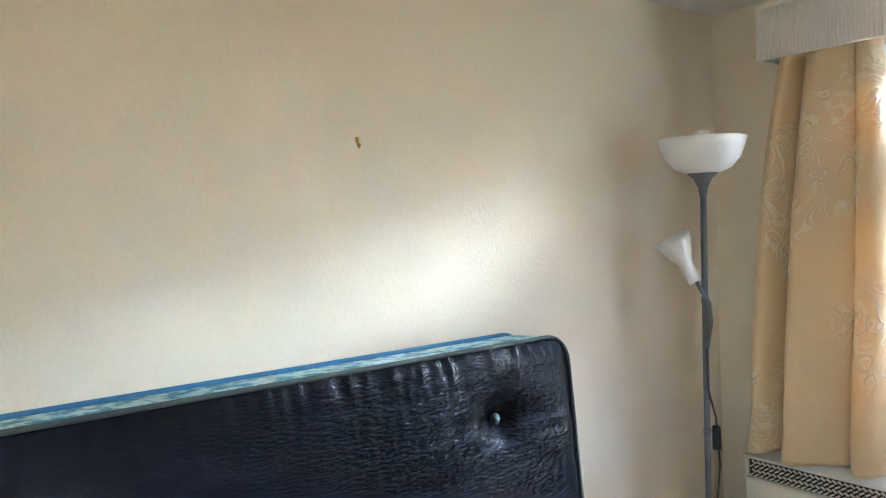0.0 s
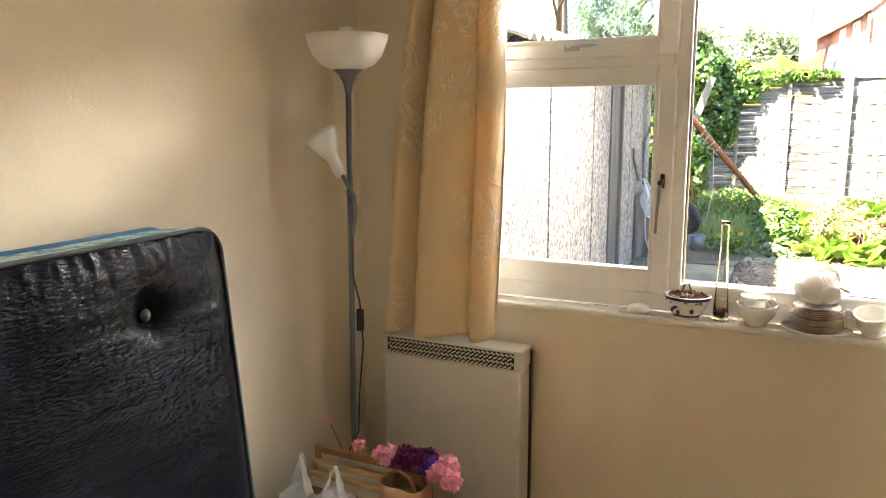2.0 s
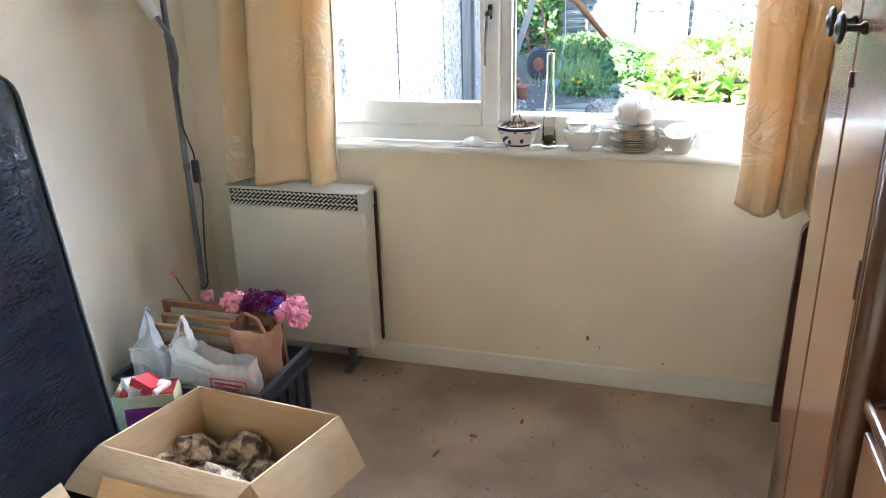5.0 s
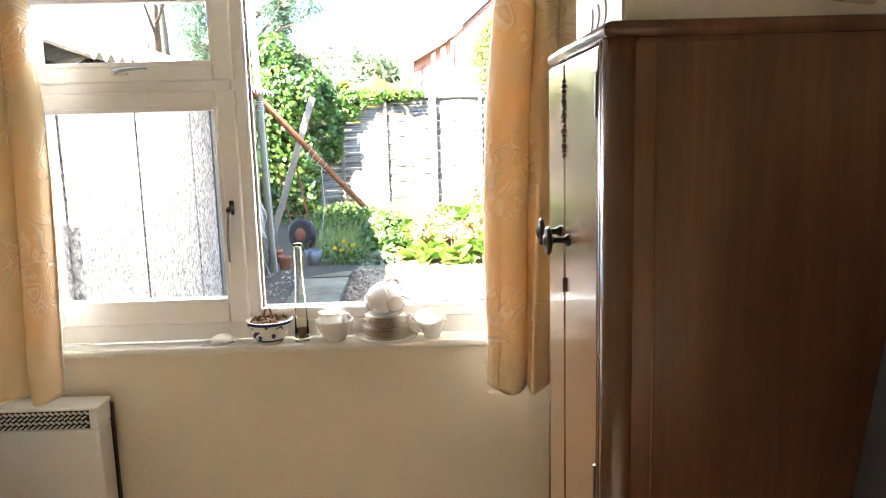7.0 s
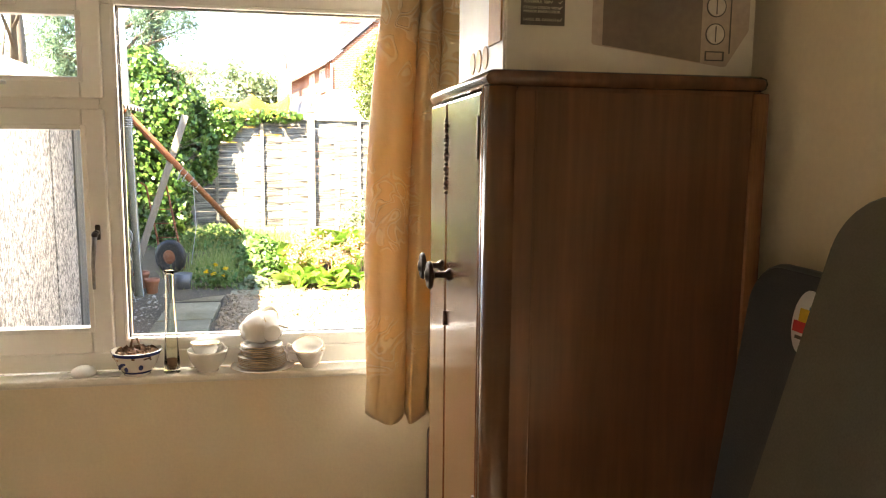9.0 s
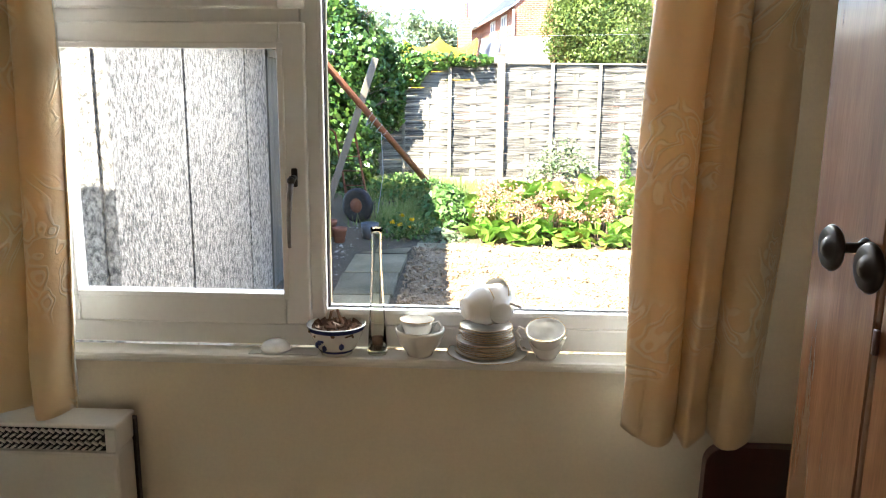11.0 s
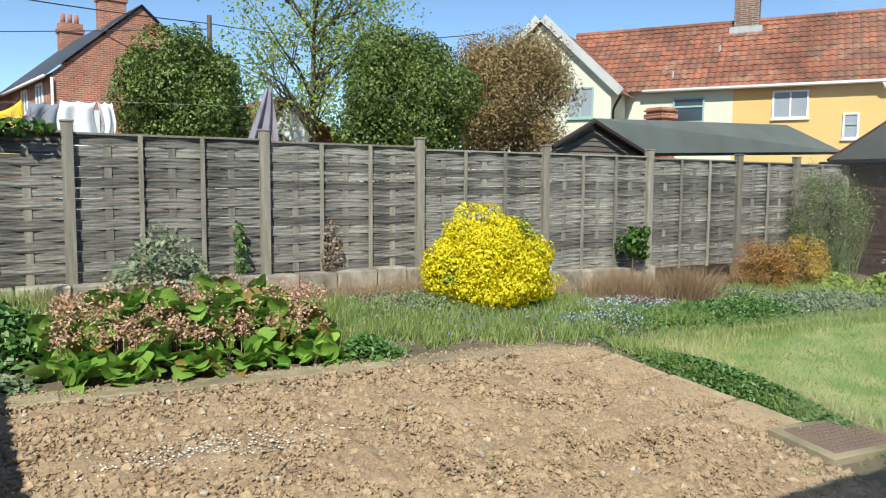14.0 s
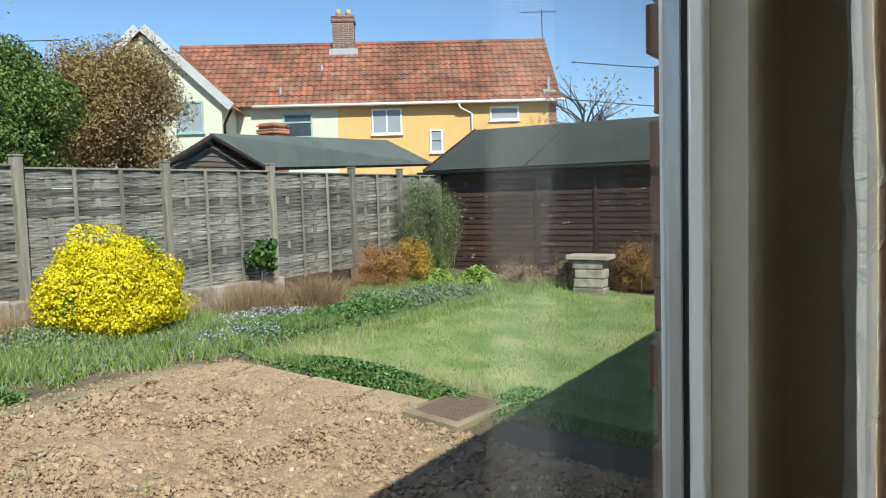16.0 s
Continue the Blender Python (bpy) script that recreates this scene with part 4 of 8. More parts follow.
# headboard standing behind the wardrobe
bm = bmesh.new()
rounded(bm, 0.34, 0.78, 0.05, 0.03, Matrix.Translation((2.455, -0.105, 0)) @ Matrix.Rotation(radians(4), 4, "X"), corners=(1, 1, 0, 0))
tagged(part("headboard", bm, M_MAHOG), "dark red mahogany headboard standing on end against the window wall", "headboard")

# microwave carton on the wardrobe
bxm = thing("microwave_carton", (2.42, -1.15, WH), "silver grey cardboard carton with a picture of a microwave oven", "carton")
KX0, KX1, KY0, KY1, KZ = 2.205, 2.640, -1.375, -1.02, 2.16
solid("carton", M_CARTON, bxm, (KX0, KX1, KY0, KY1, WH + 0.001, KZ), bevel=0.003)
solid("end_panel", M_CARTONW, bxm, (KX0 - 0.003, KX0 - 0.0005, KY0 + 0.002, KY1 - 0.002, WH + 0.003, KZ - 0.002))
solid("end_picture", M_PALEW, bxm, (KX0 - 0.006, KX0 - 0.003, KY0 + 0.01, KY0 + 0.09, WH + 0.05, KZ - 0.05))
for k in range(3):
    bm = bmesh.new()
    bmesh.ops.create_cone(bm, cap_ends=True, segments=18, radius1=0.02, radius2=0.02, depth=0.002, matrix=Matrix.Translation((KX0 - 0.004, KY0 + 0.12 + 0.05 * k, WH + 0.035)) @ Matrix.Rotation(radians(90), 4, "Y"))
    part("badge", bm, M_PALEW, bxm, "brown oval badge")
Y1 = KY0 - 0.0015
bm = bmesh.new()
vs = [bm.verts.new((x, Y1, z)) for x, z in ((2.349, 1.861), (2.349, 2.12), (2.628, 2.12), (2.628, 1.889), (2.589, 1.829), (2.580, 1.828), (2.352, 1.857))]
bm.faces.new(vs[::-1])
part("oven_print", bm, M_MWSTEEL, bxm, "printed steel microwave oven")
bm = bmesh.new()
vs = [bm.verts.new((x, Y1 - 0.0012, z)) for x, z in ((2.367, 1.857), (2.367, 2.11), (2.541, 2.11), (2.541, 1.834))]
bm.faces.new(vs[::-1])
part("door_print", bm, M_MWDOOR, bxm, "printed dark oven door")
bm = bmesh.new()
for z in (1.881, 1.926):
    bmesh.ops.create_cone(bm, cap_ends=True, segments=24, radius1=0.0155, radius2=0.0155, depth=0.002, matrix=Matrix.Translation((2.566, Y1 - 0.002, z)) @ Matrix.Rotation(radians(90), 4, "X"))
part("dial_print", bm, M_INK, bxm, "printed silver dials")
bm = bmesh.new()
ring(bm, 2.549, 2.583, 1.837, 1.853, 0.002, Y1 - 0.003, Y1 - 0.001)
part("button_print", bm, M_CHARC, bxm)
for z in (1.881, 1.926):
    bm = bmesh.new()
    lathe(bm, [(0.0158, 0.0), (0.0178, 0.0), (0.0178, 0.0012), (0.0158, 0.0012), (0.0158, 0.0)], (2.566, Y1 - 0.001, z), 28, Matrix.Rotation(radians(90), 4, "X"))
    bx(bm, 2.565, 2.567, Y1 - 0.0036, Y1 - 0.003, z - 0.013, z + 0.013)
    part("dial_outline", bm, M_CHARC, bxm)
solid("side_print", M_CHARC, bxm, (2.592, 2.594, Y1 - 0.002, Y1 - 0.001, 1.85, 2.11))
solid("text_panel", M_CHARC, bxm, (2.229, 2.302, Y1 - 0.001, Y1 + 0.0005, 1.884, 1.9525))


def lettering(name, words, x, y, z, size, m, parent, bold=0.0):
    """Words in the built-in font, facing the room, as one thin mesh."""
    cu = bpy.data.curves.new("letters", "FONT")
    cu.body, cu.size, cu.extrude, cu.offset = words, size, 0.0003, bold
    ob = bpy.data.objects.new("letters", cu)
    scene.collection.objects.link(ob)
    bpy.context.view_layer.update()
    me = bpy.data.meshes.new_from_object(ob.evaluated_get(bpy.context.evaluated_depsgraph_get()))
    bpy.data.objects.remove(ob)
    me.transform(Matrix.Translation((x, y, z)) @ Matrix.Rotation(radians(90), 4, "X"))
    return mesh_part(name, me, m, parent)


solid("heading_panel", M_MWSTEEL, bxm, (2.229, 2.302, Y1 - 0.001, Y1 + 0.0005, 1.953, 1.968))
lettering("heading", "WHY BUY ME", 2.233, Y1 - 0.002, 1.957, 0.0090, M_INK, bxm)
for k, words in enumerate(("EASY TO USE", "5 POWER LEVELS &\nDEFROST FUNCTION", "POWERFUL 700W", "STYLISH DESIGN WITH\nMIRROR FINISH DOOR", "LARGE 20L CAPACITY")):
    zk = (1.9445, 1.9355, 1.9180, 1.9090, 1.8905)[k]
    lettering("text_line", words, 2.233, Y1 - 0.002, zk, 0.0060, M_INK, bxm)
    bm = bmesh.new()
    tube(bm, [(2.291, Y1 - 0.002, zk + 0.002), (2.293, Y1 - 0.002, zk), (2.297, Y1 - 0.002, zk + 0.005)], 0.0007, 4)
    part("tick", bm, M_INK, bxm)

# chest of drawers with books, ironing boards leaning on it
ch = thing("chest_of_drawers", (2.43, -1.86, 0), "dark polished low chest beside the wardrobe", "chest")
solid("body", M_WALNUT, ch, (2.20, 2.68, -2.28, -1.46, 0.03, 0.86), bevel=0.006)
solid("top", M_WALNUT, ch, (2.185, 2.69, -2.30, -1.45, 0.86, 0.885), bevel=0.006)
for k in range(3):
    d = solid("drawer", M_WALNUTL, ch, (2.186, 2.20, -2.26, -1.48, 0.06 + 0.265 * k, 0.31 + 0.265 * k), bevel=0.004)
    solid("handle", M_DARKMETAL, d, (2.165, 2.186, -1.95, -1.79, 0.18 + 0.265 * k, 0.195 + 0.265 * k), bevel=0.004)
rb = thing("red_box", (2.33, -1.60, 0.885), "red cloth-covered box standing on the chest", "box")
solid("case", M_RED, rb, (2.262, 2.36, -1.70, -1.475, 0.886, 0.965), bevel=0.004)
solid("label", M_CREAMCARD, rb, (2.2605, 2.262, -1.62, -1.58, 0.90, 0.93))
for k in range(4):
    bm = bmesh.new()
    bx(bm, -0.07, 0.07, -0.11, 0.11, 0, 0.005, 0.001, pose(2.262, -1.83, 0.8855 + 0.0055 * k, 0, 0, 6 - 9 * k))
    tagged(part("leaflet", bm, (M_POLY, M_NAVY, M_CREAMCARD, M_POLY)[k]), "printed leaflet in a loose pile on the chest", "leaflet", "pile of leaflets")


def ironing_board(x_top, x_bot, y, w, z0, z1, m, label, sticker=False):
    ib = thing("ironing_board", (x_bot, y, z0), label, "ironing board", "ironing boards")
    ln = math.hypot(x_top - x_bot, z1 - z0)
    T = Matrix.Translation((x_bot, y, z0)) @ Matrix.Rotation(math.atan2(x_top - x_bot, z1 - z0), 4, "Y") @ Matrix.Rotation(radians(-90), 4, "Z")
    bm = bmesh.new()
    rounded(bm, w, ln, w * 0.28, 0.022, T, n=8, corners=(1, 1, 0, 0))
    bmesh.ops.bevel(bm, geom=[e for e in bm.edges if e.is_manifold and e.calc_face_angle(0) > 1.0], offset=0.005, segments=2, affect="EDGES")
    part("board", bm, m, ib)
    bm = bmesh.new()
    pts = []
    for k in range(2):
        cx, oz, rr = (w / 2 if k == 0 else -w / 2), ln - w * 0.28, w * 0.28
        for i in range(7):
            a = math.pi / 2 * (k + i / 6)
            pts.append(T @ Vector((cx - math.copysign(rr, cx) + rr * math.cos(a), 0, oz + rr * math.sin(a))))
    pts = [T @ Vector((w / 2, 0, 0.02))] + pts + [T @ Vector((-w / 2, 0, 0.02))]
    tube(bm, pts, 0.008, 6)
    part("rim", bm, M_LAMPGREY, ib, "metal rim", True)
    bm = bmesh.new()
    bx(bm, w / 2 - 0.002, w / 2 + 0.012, -0.012, 0.012, ln * 0.74, ln * 0.74 + 0.02, 0.002, T)
    part("clip", bm, M_DARKMETAL, ib)
    if sticker:
        bm = bmesh.new()
        bmesh.ops.create_cone(bm, cap_ends=True, segments=28, radius1=0.05, radius2=0.05, depth=0.001, matrix=T @ Matrix.Translation((0.030, -0.0125, ln - 0.068)) @ Matrix.Rotation(radians(90), 4, "X") @ Matrix.Diagonal((0.62, 0.95, 1, 1)))
        st = part("sticker", bm, M_POLY, ib, "white oval sticker")
        for mm, a in ((M_RED, (-0.03, 0.025, -0.02, 0.0)), (M_YELLOW, (-0.018, 0.008, 0.0, 0.024)), (M_NAVY, (0.006, 0.02, 0.0, 0.03)), (M_CHARC, (-0.02, 0.02, -0.032, -0.026))):
            bm = bmesh.new()
            bx(bm, a[0] * 0.8 + 0.030, a[1] * 0.8 + 0.030, -0.0155, -0.0135, ln - 0.068 + a[2] * 0.8, ln - 0.068 + a[3] * 0.8, 0, T)
            part("emblem", bm, mm, st)


ironing_board(2.616, 2.53, -1.592, 0.235, 0.886, 1.508, M_BOARD2, "charcoal covered ironing board with an oval sticker leaning on the wall", True)
ironing_board(2.630, 2.42, -1.795, 0.28, 0.886, 1.625, M_BOARD, "dark olive covered ironing board leaning on the wall")

# things on the sill
SZ = 0.9405
det = thing("sensor_dome", (1.18, 0.0, SZ), "white plastic dome lying on a flat card on the sill", "sensor")
solid("card", M_CARTONW, det, (1.10, 1.285, -0.035, 0.018, SZ, SZ + 0.003))
bm = bmesh.new()
lathe(bm, [(0.0, 0.003), (0.040, 0.003), (0.040, 0.009), (0.034, 0.022), (0.018, 0.030), (0.0, 0.032)], (1.165, 0.0, SZ), 26)
part("dome", bm, M_UPVC, det, smooth=True)
bw = thing("china_bowl", (1.333, -0.005, SZ), "white china bowl with blue bands full of dried petals", "bowl")
bm = bmesh.new()
lathe(bm, [(0.0, 0.002), (0.042, 0.0), (0.045, 0.010), (0.062, 0.035), (0.074, 0.068), (0.080, 0.082), (0.077, 0.083), (0.070, 0.068), (0.0, 0.060)], (1.333, -0.002, SZ))
bo = part("bowl", bm, M_CHINA, bw, smooth=True)
bm = bmesh.new()
lathe(bm, [(0.0755, 0.070), (0.0795, 0.081), (0.0805, 0.081), (0.0765, 0.070), (0.0755, 0.070)], (1.333, -0.002, SZ))
lathe(bm, [(0.0462, 0.0095), (0.0508, 0.017), (0.0515, 0.017), (0.0470, 0.0095), (0.0462, 0.0095)], (1.333, -0.002, SZ))
part("band", bm, M_BLUEINK, bo, "blue glaze bands")
bm = bmesh.new()
for a, z in ((-1.9, 0.03), (-2.15, 0.045), (-2.3, 0.035), (-2.0, 0.052), (-1.2, 0.035)):
    c = Vector((1.333 + math.cos(a) * 0.0655, -0.002 + math.sin(a) * 0.0655, SZ + z))
    bmesh.ops.create_icosphere(bm, subdivisions=1, radius=0.008, matrix=Matrix.Translation(c) @ Matrix.Rotation(a, 4, "Z") @ Matrix.Diagonal((0.35, 1, 1.2, 1)))
tagged(part("flower_motif", bm, M_BLUEINK, bo), kind="stuff")
bm = bmesh.new()
q = random.Random(3)
for k in range(60):
    a, r = q.uniform(0, 6.28), 0.066 * math.sqrt(q.random())
    bx(bm, -0.012, 0.012, -0.009, 0.009, -0.003, 0.003, 0.001, pose(1.333 + r * math.cos(a), -0.002 + r * math.sin(a), SZ + 0.068 + 0.02 * q.random() * (1 - r / 0.08), q.uniform(-60, 60), q.uniform(-60, 60), q.uniform(0, 180)))
part("dried_petals", bm, M_POTP, bw)
bm = bmesh.new()
tube(bm, [(1.31, 0.0, SZ + 0.075), (1.32, 0.0, SZ + 0.115), (1.335, 0.0, SZ + 0.12), (1.35, 0.0, SZ + 0.075)], 0.004, 6)
part("twig", bm, M_POTP, bw, "bent dry twig")

va = thing("glass_vase", (1.443, 0.0, SZ), "tall slender clear glass vase with a little dark sediment", "vase")
bm = bmesh.new()
lathe(bm, [(0.0, 0.0), (0.026, 0.0), (0.027, 0.006), (0.020, 0.12), (0.013, 0.26), (0.0135, 0.33), (0.017, 0.343), (0.0155, 0.344), (0.011, 0.328), (0.0105, 0.26), (0.017, 0.12), (0.022, 0.012), (0.0, 0.010)], (1.443, 0.0, SZ), 24)
part("glass", bm, M_CLEAR, va, smooth=True)
bm = bmesh.new()
lathe(bm, [(0.0, 0.0115), (0.0205, 0.0125), (0.0195, 0.040), (0.0, 0.045)], (1.443, 0.0, SZ), 16)
part("sediment", bm, M_POTP, va, "dark dried sediment", True)


def teacup(bm, at, r=0.045, h=0.055, m=None, handle=True):
    m = m or Matrix.Identity(4)
    T = Matrix.Translation(at) @ m
    lathe(bm, [(0.0, 0.002), (r * 0.5, 0.0), (r * 0.52, 0.006), (r * 0.75, h * 0.35), (r * 0.95, h * 0.8), (r, h), (r - 0.002, h), (r * 0.9, h * 0.75), (r * 0.68, h * 0.35), (0.0, 0.008)], (0, 0, 0), 24, T)
    if handle:
        tube(bm, [T @ Vector(p) for p in ((r * 0.95, 0, h * 0.85), (r * 1.35, 0, h * 1.0), (r * 1.55, 0, h * 0.75), (r * 1.35, 0, h * 0.45), (r * 0.8, 0, h * 0.35))], 0.0035, 6)


su = thing("sugar_bowl", (1.558, 0.0, SZ), "white china sugar bowl with a small jug standing in it", "bowl")
bm = bmesh.new()
lathe(bm, [(0.0, 0.002), (0.034, 0.0), (0.036, 0.008), (0.056, 0.034), (0.066, 0.066), (0.0655, 0.074), (0.062, 0.073), (0.052, 0.036), (0.0, 0.012)], (1.558, 0.0, SZ))
part("bowl", bm, M_CHINA, su, smooth=True)
bm = bmesh.new()
teacup(bm, (1.55, 0.0, SZ + 0.040), 0.046, 0.058, Matrix.Rotation(radians(-20), 4, "Z"))
jug = part("jug", bm, M_CHINA, su, smooth=True)
bm = bmesh.new()
lathe(bm, [(0.0457, 0.0965), (0.0470, 0.0980), (0.0460, 0.0990), (0.0448, 0.0975), (0.0457, 0.0965)], (1.55, 0.0, SZ))
part("gilt_rim", bm, M_GILT, jug)

pl = thing("plate_stack", (1.736, -0.0, SZ), "stack of white china plates and saucers with gilt rims", "plates")
q = random.Random(2)
z = SZ
for k in range(13):
    r = 0.108 if k == 0 else (0.080 if k < 7 else 0.070)
    bm = bmesh.new()
    ox, oy = q.uniform(-0.004, 0.004), q.uniform(-0.003, 0.003)
    lathe(bm, [(0.0, 0.0), (r * 0.55, 0.0), (r * 0.62, 0.003), (r, 0.011), (r, 0.0125), (r * 0.62, 0.006), (0.0, 0.004)], (1.736 + ox, -0.0 + oy, z), 36)
    p = part("plate" if k < 7 else "saucer", bm, M_CHINA, pl, smooth=True)
    bm = bmesh.new()
    lathe(bm, [(r * 0.99, 0.0120), (r + 0.0003, 0.0119), (r + 0.0003, 0.0128), (r * 0.99, 0.0129), (r * 0.99, 0.0120)], (1.736 + ox, -0.0 + oy, z), 36)
    part("gilt_rim", bm, M_GILT, p)
    z += 0.0062
zt = z + 0.006
for k, (dx, dy, dz, way) in enumerate(((-0.034, -0.014, 0.052, (0.85, 0.50, 0.10)), (0.030, -0.020, 0.050, (-0.30, 0.92, 0.22)), (-0.012, 0.032, 0.066, (0.5, 0.4, -0.75)), (0.040, 0.034, 0.056, (-0.6, -0.5, 0.35)))):
    bm = bmesh.new()
    way = Vector(way).normalized()
    m = way.to_track_quat("Z", "Y").to_matrix().to_4x4()
    mid = Vector((1.736 + dx, dy, zt + dz)) - way * 0.028
    teacup(bm, mid, 0.057, 0.062, m, k == 3)
    cup = thing("teacup", (1.736 + dx, dy, zt), "white china teacup with a gilt rim tipped on the plates", "cup", "tea set cups")
    part("cup", bm, M_CHINA, cup, smooth=True)
    bm = bmesh.new()
    lathe(bm, [(0.0560, 0.0602), (0.0574, 0.0610), (0.0574, 0.0626), (0.0558, 0.0626), (0.0560, 0.0602)], (0, 0, 0), 24, Matrix.Translation(mid) @ m)
    part("gilt_rim", bm, M_GILT, cup)
for k, (zz, rz) in enumerate(((0.0, 200), (0.026, 165))):
    bm = bmesh.new()
    teacup(bm, (1.897, 0.0, SZ + zz), 0.052, 0.062, Matrix.Rotation(radians(rz), 4, "Z") @ Matrix.Rotation(radians(-22 * k), 4, "X"))
    cup = thing("teacup", (1.897, 0.0, SZ + zz), "white china teacup with a gilt rim, one nested in another", "cup", "tea set cups")
    part("cup", bm, M_CHINA, cup, smooth=True)
    bm = bmesh.new()
    lathe(bm, [(0.0515, 0.060), (0.0528, 0.061), (0.0525, 0.0628), (0.0512, 0.062), (0.0515, 0.060)], (0, 0, 0), 24, Matrix.Translation((1.897, 0.0, SZ + zz)) @ Matrix.Rotation(radians(rz), 4, "Z") @ Matrix.Rotation(radians(-22 * k), 4, "X"))
    part("gilt_rim", bm, M_GILT, cup)

# pendant light
pen = thing("pendant_light", (1.60, -1.05, 1.99), "short cream cylinder shade on a pendant flex", "lamp")
bm = bmesh.new()
lathe(bm, [(0.046, 0.0), (0.046, 0.11), (0.02, 0.14), (0.006, 0.15), (0.006, 0.42), (0.03, 0.425), (0.03, 0.429), (0.0, 0.429)], (1.60, -1.05, 1.99), 28)
part("flex", bm, M_SHADE, pen, smooth=False)
bm = bmesh.new()
lathe(bm, [(0.0, 0.004), (0.043, 0.004), (0.044, 0.010)], (1.60, -1.05, 1.99), 28)
part("diffuser", bm, M_CREAMCARD, pen, "cream disc at the open end")

# bits on the carpet, marks on the wall
bm = bmesh.new()
q = random.Random(11)
for x, y, s in ((1.17, -0.60, 0.022), (1.14, -0.52, 0.02), (1.27, -0.47, 0.012), (1.55, -0.45, 0.02), (1.42, -0.34, 0.012)):
    bx(bm, -s, s, -0.005, 0.005, 0.0, 0.006, 0.001, pose(x, y, 0.0, 0, 6, q.uniform(0, 180)))
for k in range(240):
    x, y, s = q.uniform(0.75, 2.15), -0.03 - 1.3 * q.random() ** 1.3, q.uniform(0.0015, 0.006)
    bx(bm, -s, s, -s * 0.6, s * 0.6, 0.0, s * 0.7, 0, pose(x, y, 0.0, q.uniform(-20, 20), 0, q.uniform(0, 180)))
tagged(part("floor_debris", bm, M_CRUMB), "scattered wood chips and crumbs on the carpet", "debris", kind="stuff")
bm = bmesh.new()
for x, z, a, b in ((1.612, 0.195, 0.006, 0.011), (1.66, 0.16, 0.003, 0.004), (1.42, 0.13, 0.003, 0.003), (1.9, 0.12, 0.004, 0.003)):
    bmesh.ops.create_cone(bm, cap_ends=True, segments=9, radius1=0.01, radius2=0.009, depth=0.002, matrix=Matrix.Translation((x, -0.0015, z)) @ Matrix.Rotation(radians(90), 4, "X") @ Matrix.Diagonal((a * 100, b * 100, 1, 1)))
tagged(part("wall_marks", bm, M_POTP), "small chips and scuffs in the wall paint", "mark", kind="stuff")


# ---- the garden ----
M_DIRT = mat("garden_earth", (0.16, 0.115, 0.075), (0.09, 0.075, 0.045), rough=0.97, scale=2.2, bump=0.9, bscale=45, fine=0.3)
M_SOIL = mat("dry_tilled_soil", (0.36, 0.255, 0.155), (0.24, 0.165, 0.095), rough=0.97, scale=3.0, bump=1.0, bscale=60, fine=0.28)
M_CLOD = mat("dry_clods", (0.40, 0.29, 0.18), (0.28, 0.195, 0.115), rough=0.97, scale=9, bump=0.5, bscale=90, fine=0.25, island=True, vary=0.15)
M_STONE = mat("pale_flints", (0.46, 0.40, 0.32), (0.34, 0.28, 0.21), rough=0.8, scale=9, island=True)
M_SLAB = mat("weathered_paving", (0.36, 0.295, 0.185), (0.20, 0.17, 0.095), rough=0.93, scale=2.5, bump=0.5, bscale=60, fine=0.28, island="object", contrast=(0.36, 0.66))
M_SANDY = mat("sandy_flagstone", (0.44, 0.335, 0.205), (0.30, 0.22, 0.13), rough=0.93, scale=2.6, bump=0.5, bscale=60, fine=0.22, contrast=(0.36, 0.66))
M_IRON = mat("rusty_cover", (0.20, 0.13, 0.09), (0.14, 0.10, 0.075), rough=0.8, scale=6, bump=0.3)
M_LAWN = mat("lawn_turf", (0.15, 0.24, 0.06), (0.37, 0.35, 0.15), rough=0.95, contrast=(0.38, 0.70), scale=2.2, bump=0.9, bscale=70, fine=0.35)
M_GRASS = leafy("grass_blades", (0.17, 0.30, 0.06), (0.46, 0.48, 0.19), 0.6, 0.42)
M_PALEGRASS = leafy("bleached_grass", (0.55, 0.52, 0.28), (0.40, 0.42, 0.18), 0.7, 0.3)
M_DRYGRASS = leafy("straw", (0.46, 0.34, 0.20), (0.34, 0.23, 0.14), 0.8, 0.2)
M_COVER = leafy("ground_cover_leaves", (0.07, 0.17, 0.035), (0.18, 0.30, 0.08))
M_SAGE = leafy("sage_leaves", (0.15, 0.23, 0.11), (0.32, 0.36, 0.22))
M_GOLD = leafy("golden_leaves", (0.92, 0.80, 0.008), (0.58, 0.50, 0.010), 0.7, 0.30)
M_WISP = leafy("olive_wisps", (0.11, 0.15, 0.045), (0.21, 0.25, 0.10), 0.7, 0.2)
M_BERG = leafy("bergenia_leaves", (0.09, 0.24, 0.025), (0.30, 0.44, 0.085), 0.30, 0.25)
M_BERGR = leafy("reddish_bergenia_leaves", (0.20, 0.10, 0.03), (0.28, 0.22, 0.05), 0.35, 0.22)
M_BERGB = leafy("bergenia_blooms", (0.72, 0.47, 0.33), (0.46, 0.26, 0.16), 0.8, 0.25)
M_IVY = leafy("ivy_leaves", (0.04, 0.11, 0.018), (0.12, 0.21, 0.04), 0.35, 0.25)
M_EVERG = leafy("evergreen_leaves", (0.04, 0.085, 0.012), (0.22, 0.28, 0.06), 0.55, 0.25)
M_OLDBOARD = mat("weathered_brown_boards", (0.15, 0.12, 0.095), (0.085, 0.068, 0.055), rough=0.85, scale=3, stretch=(1, 1, 9), fine=0.3, island="object")
M_SPRING = leafy("spring_leaves", (0.25, 0.36, 0.06), (0.36, 0.42, 0.10), 0.6, 0.45)
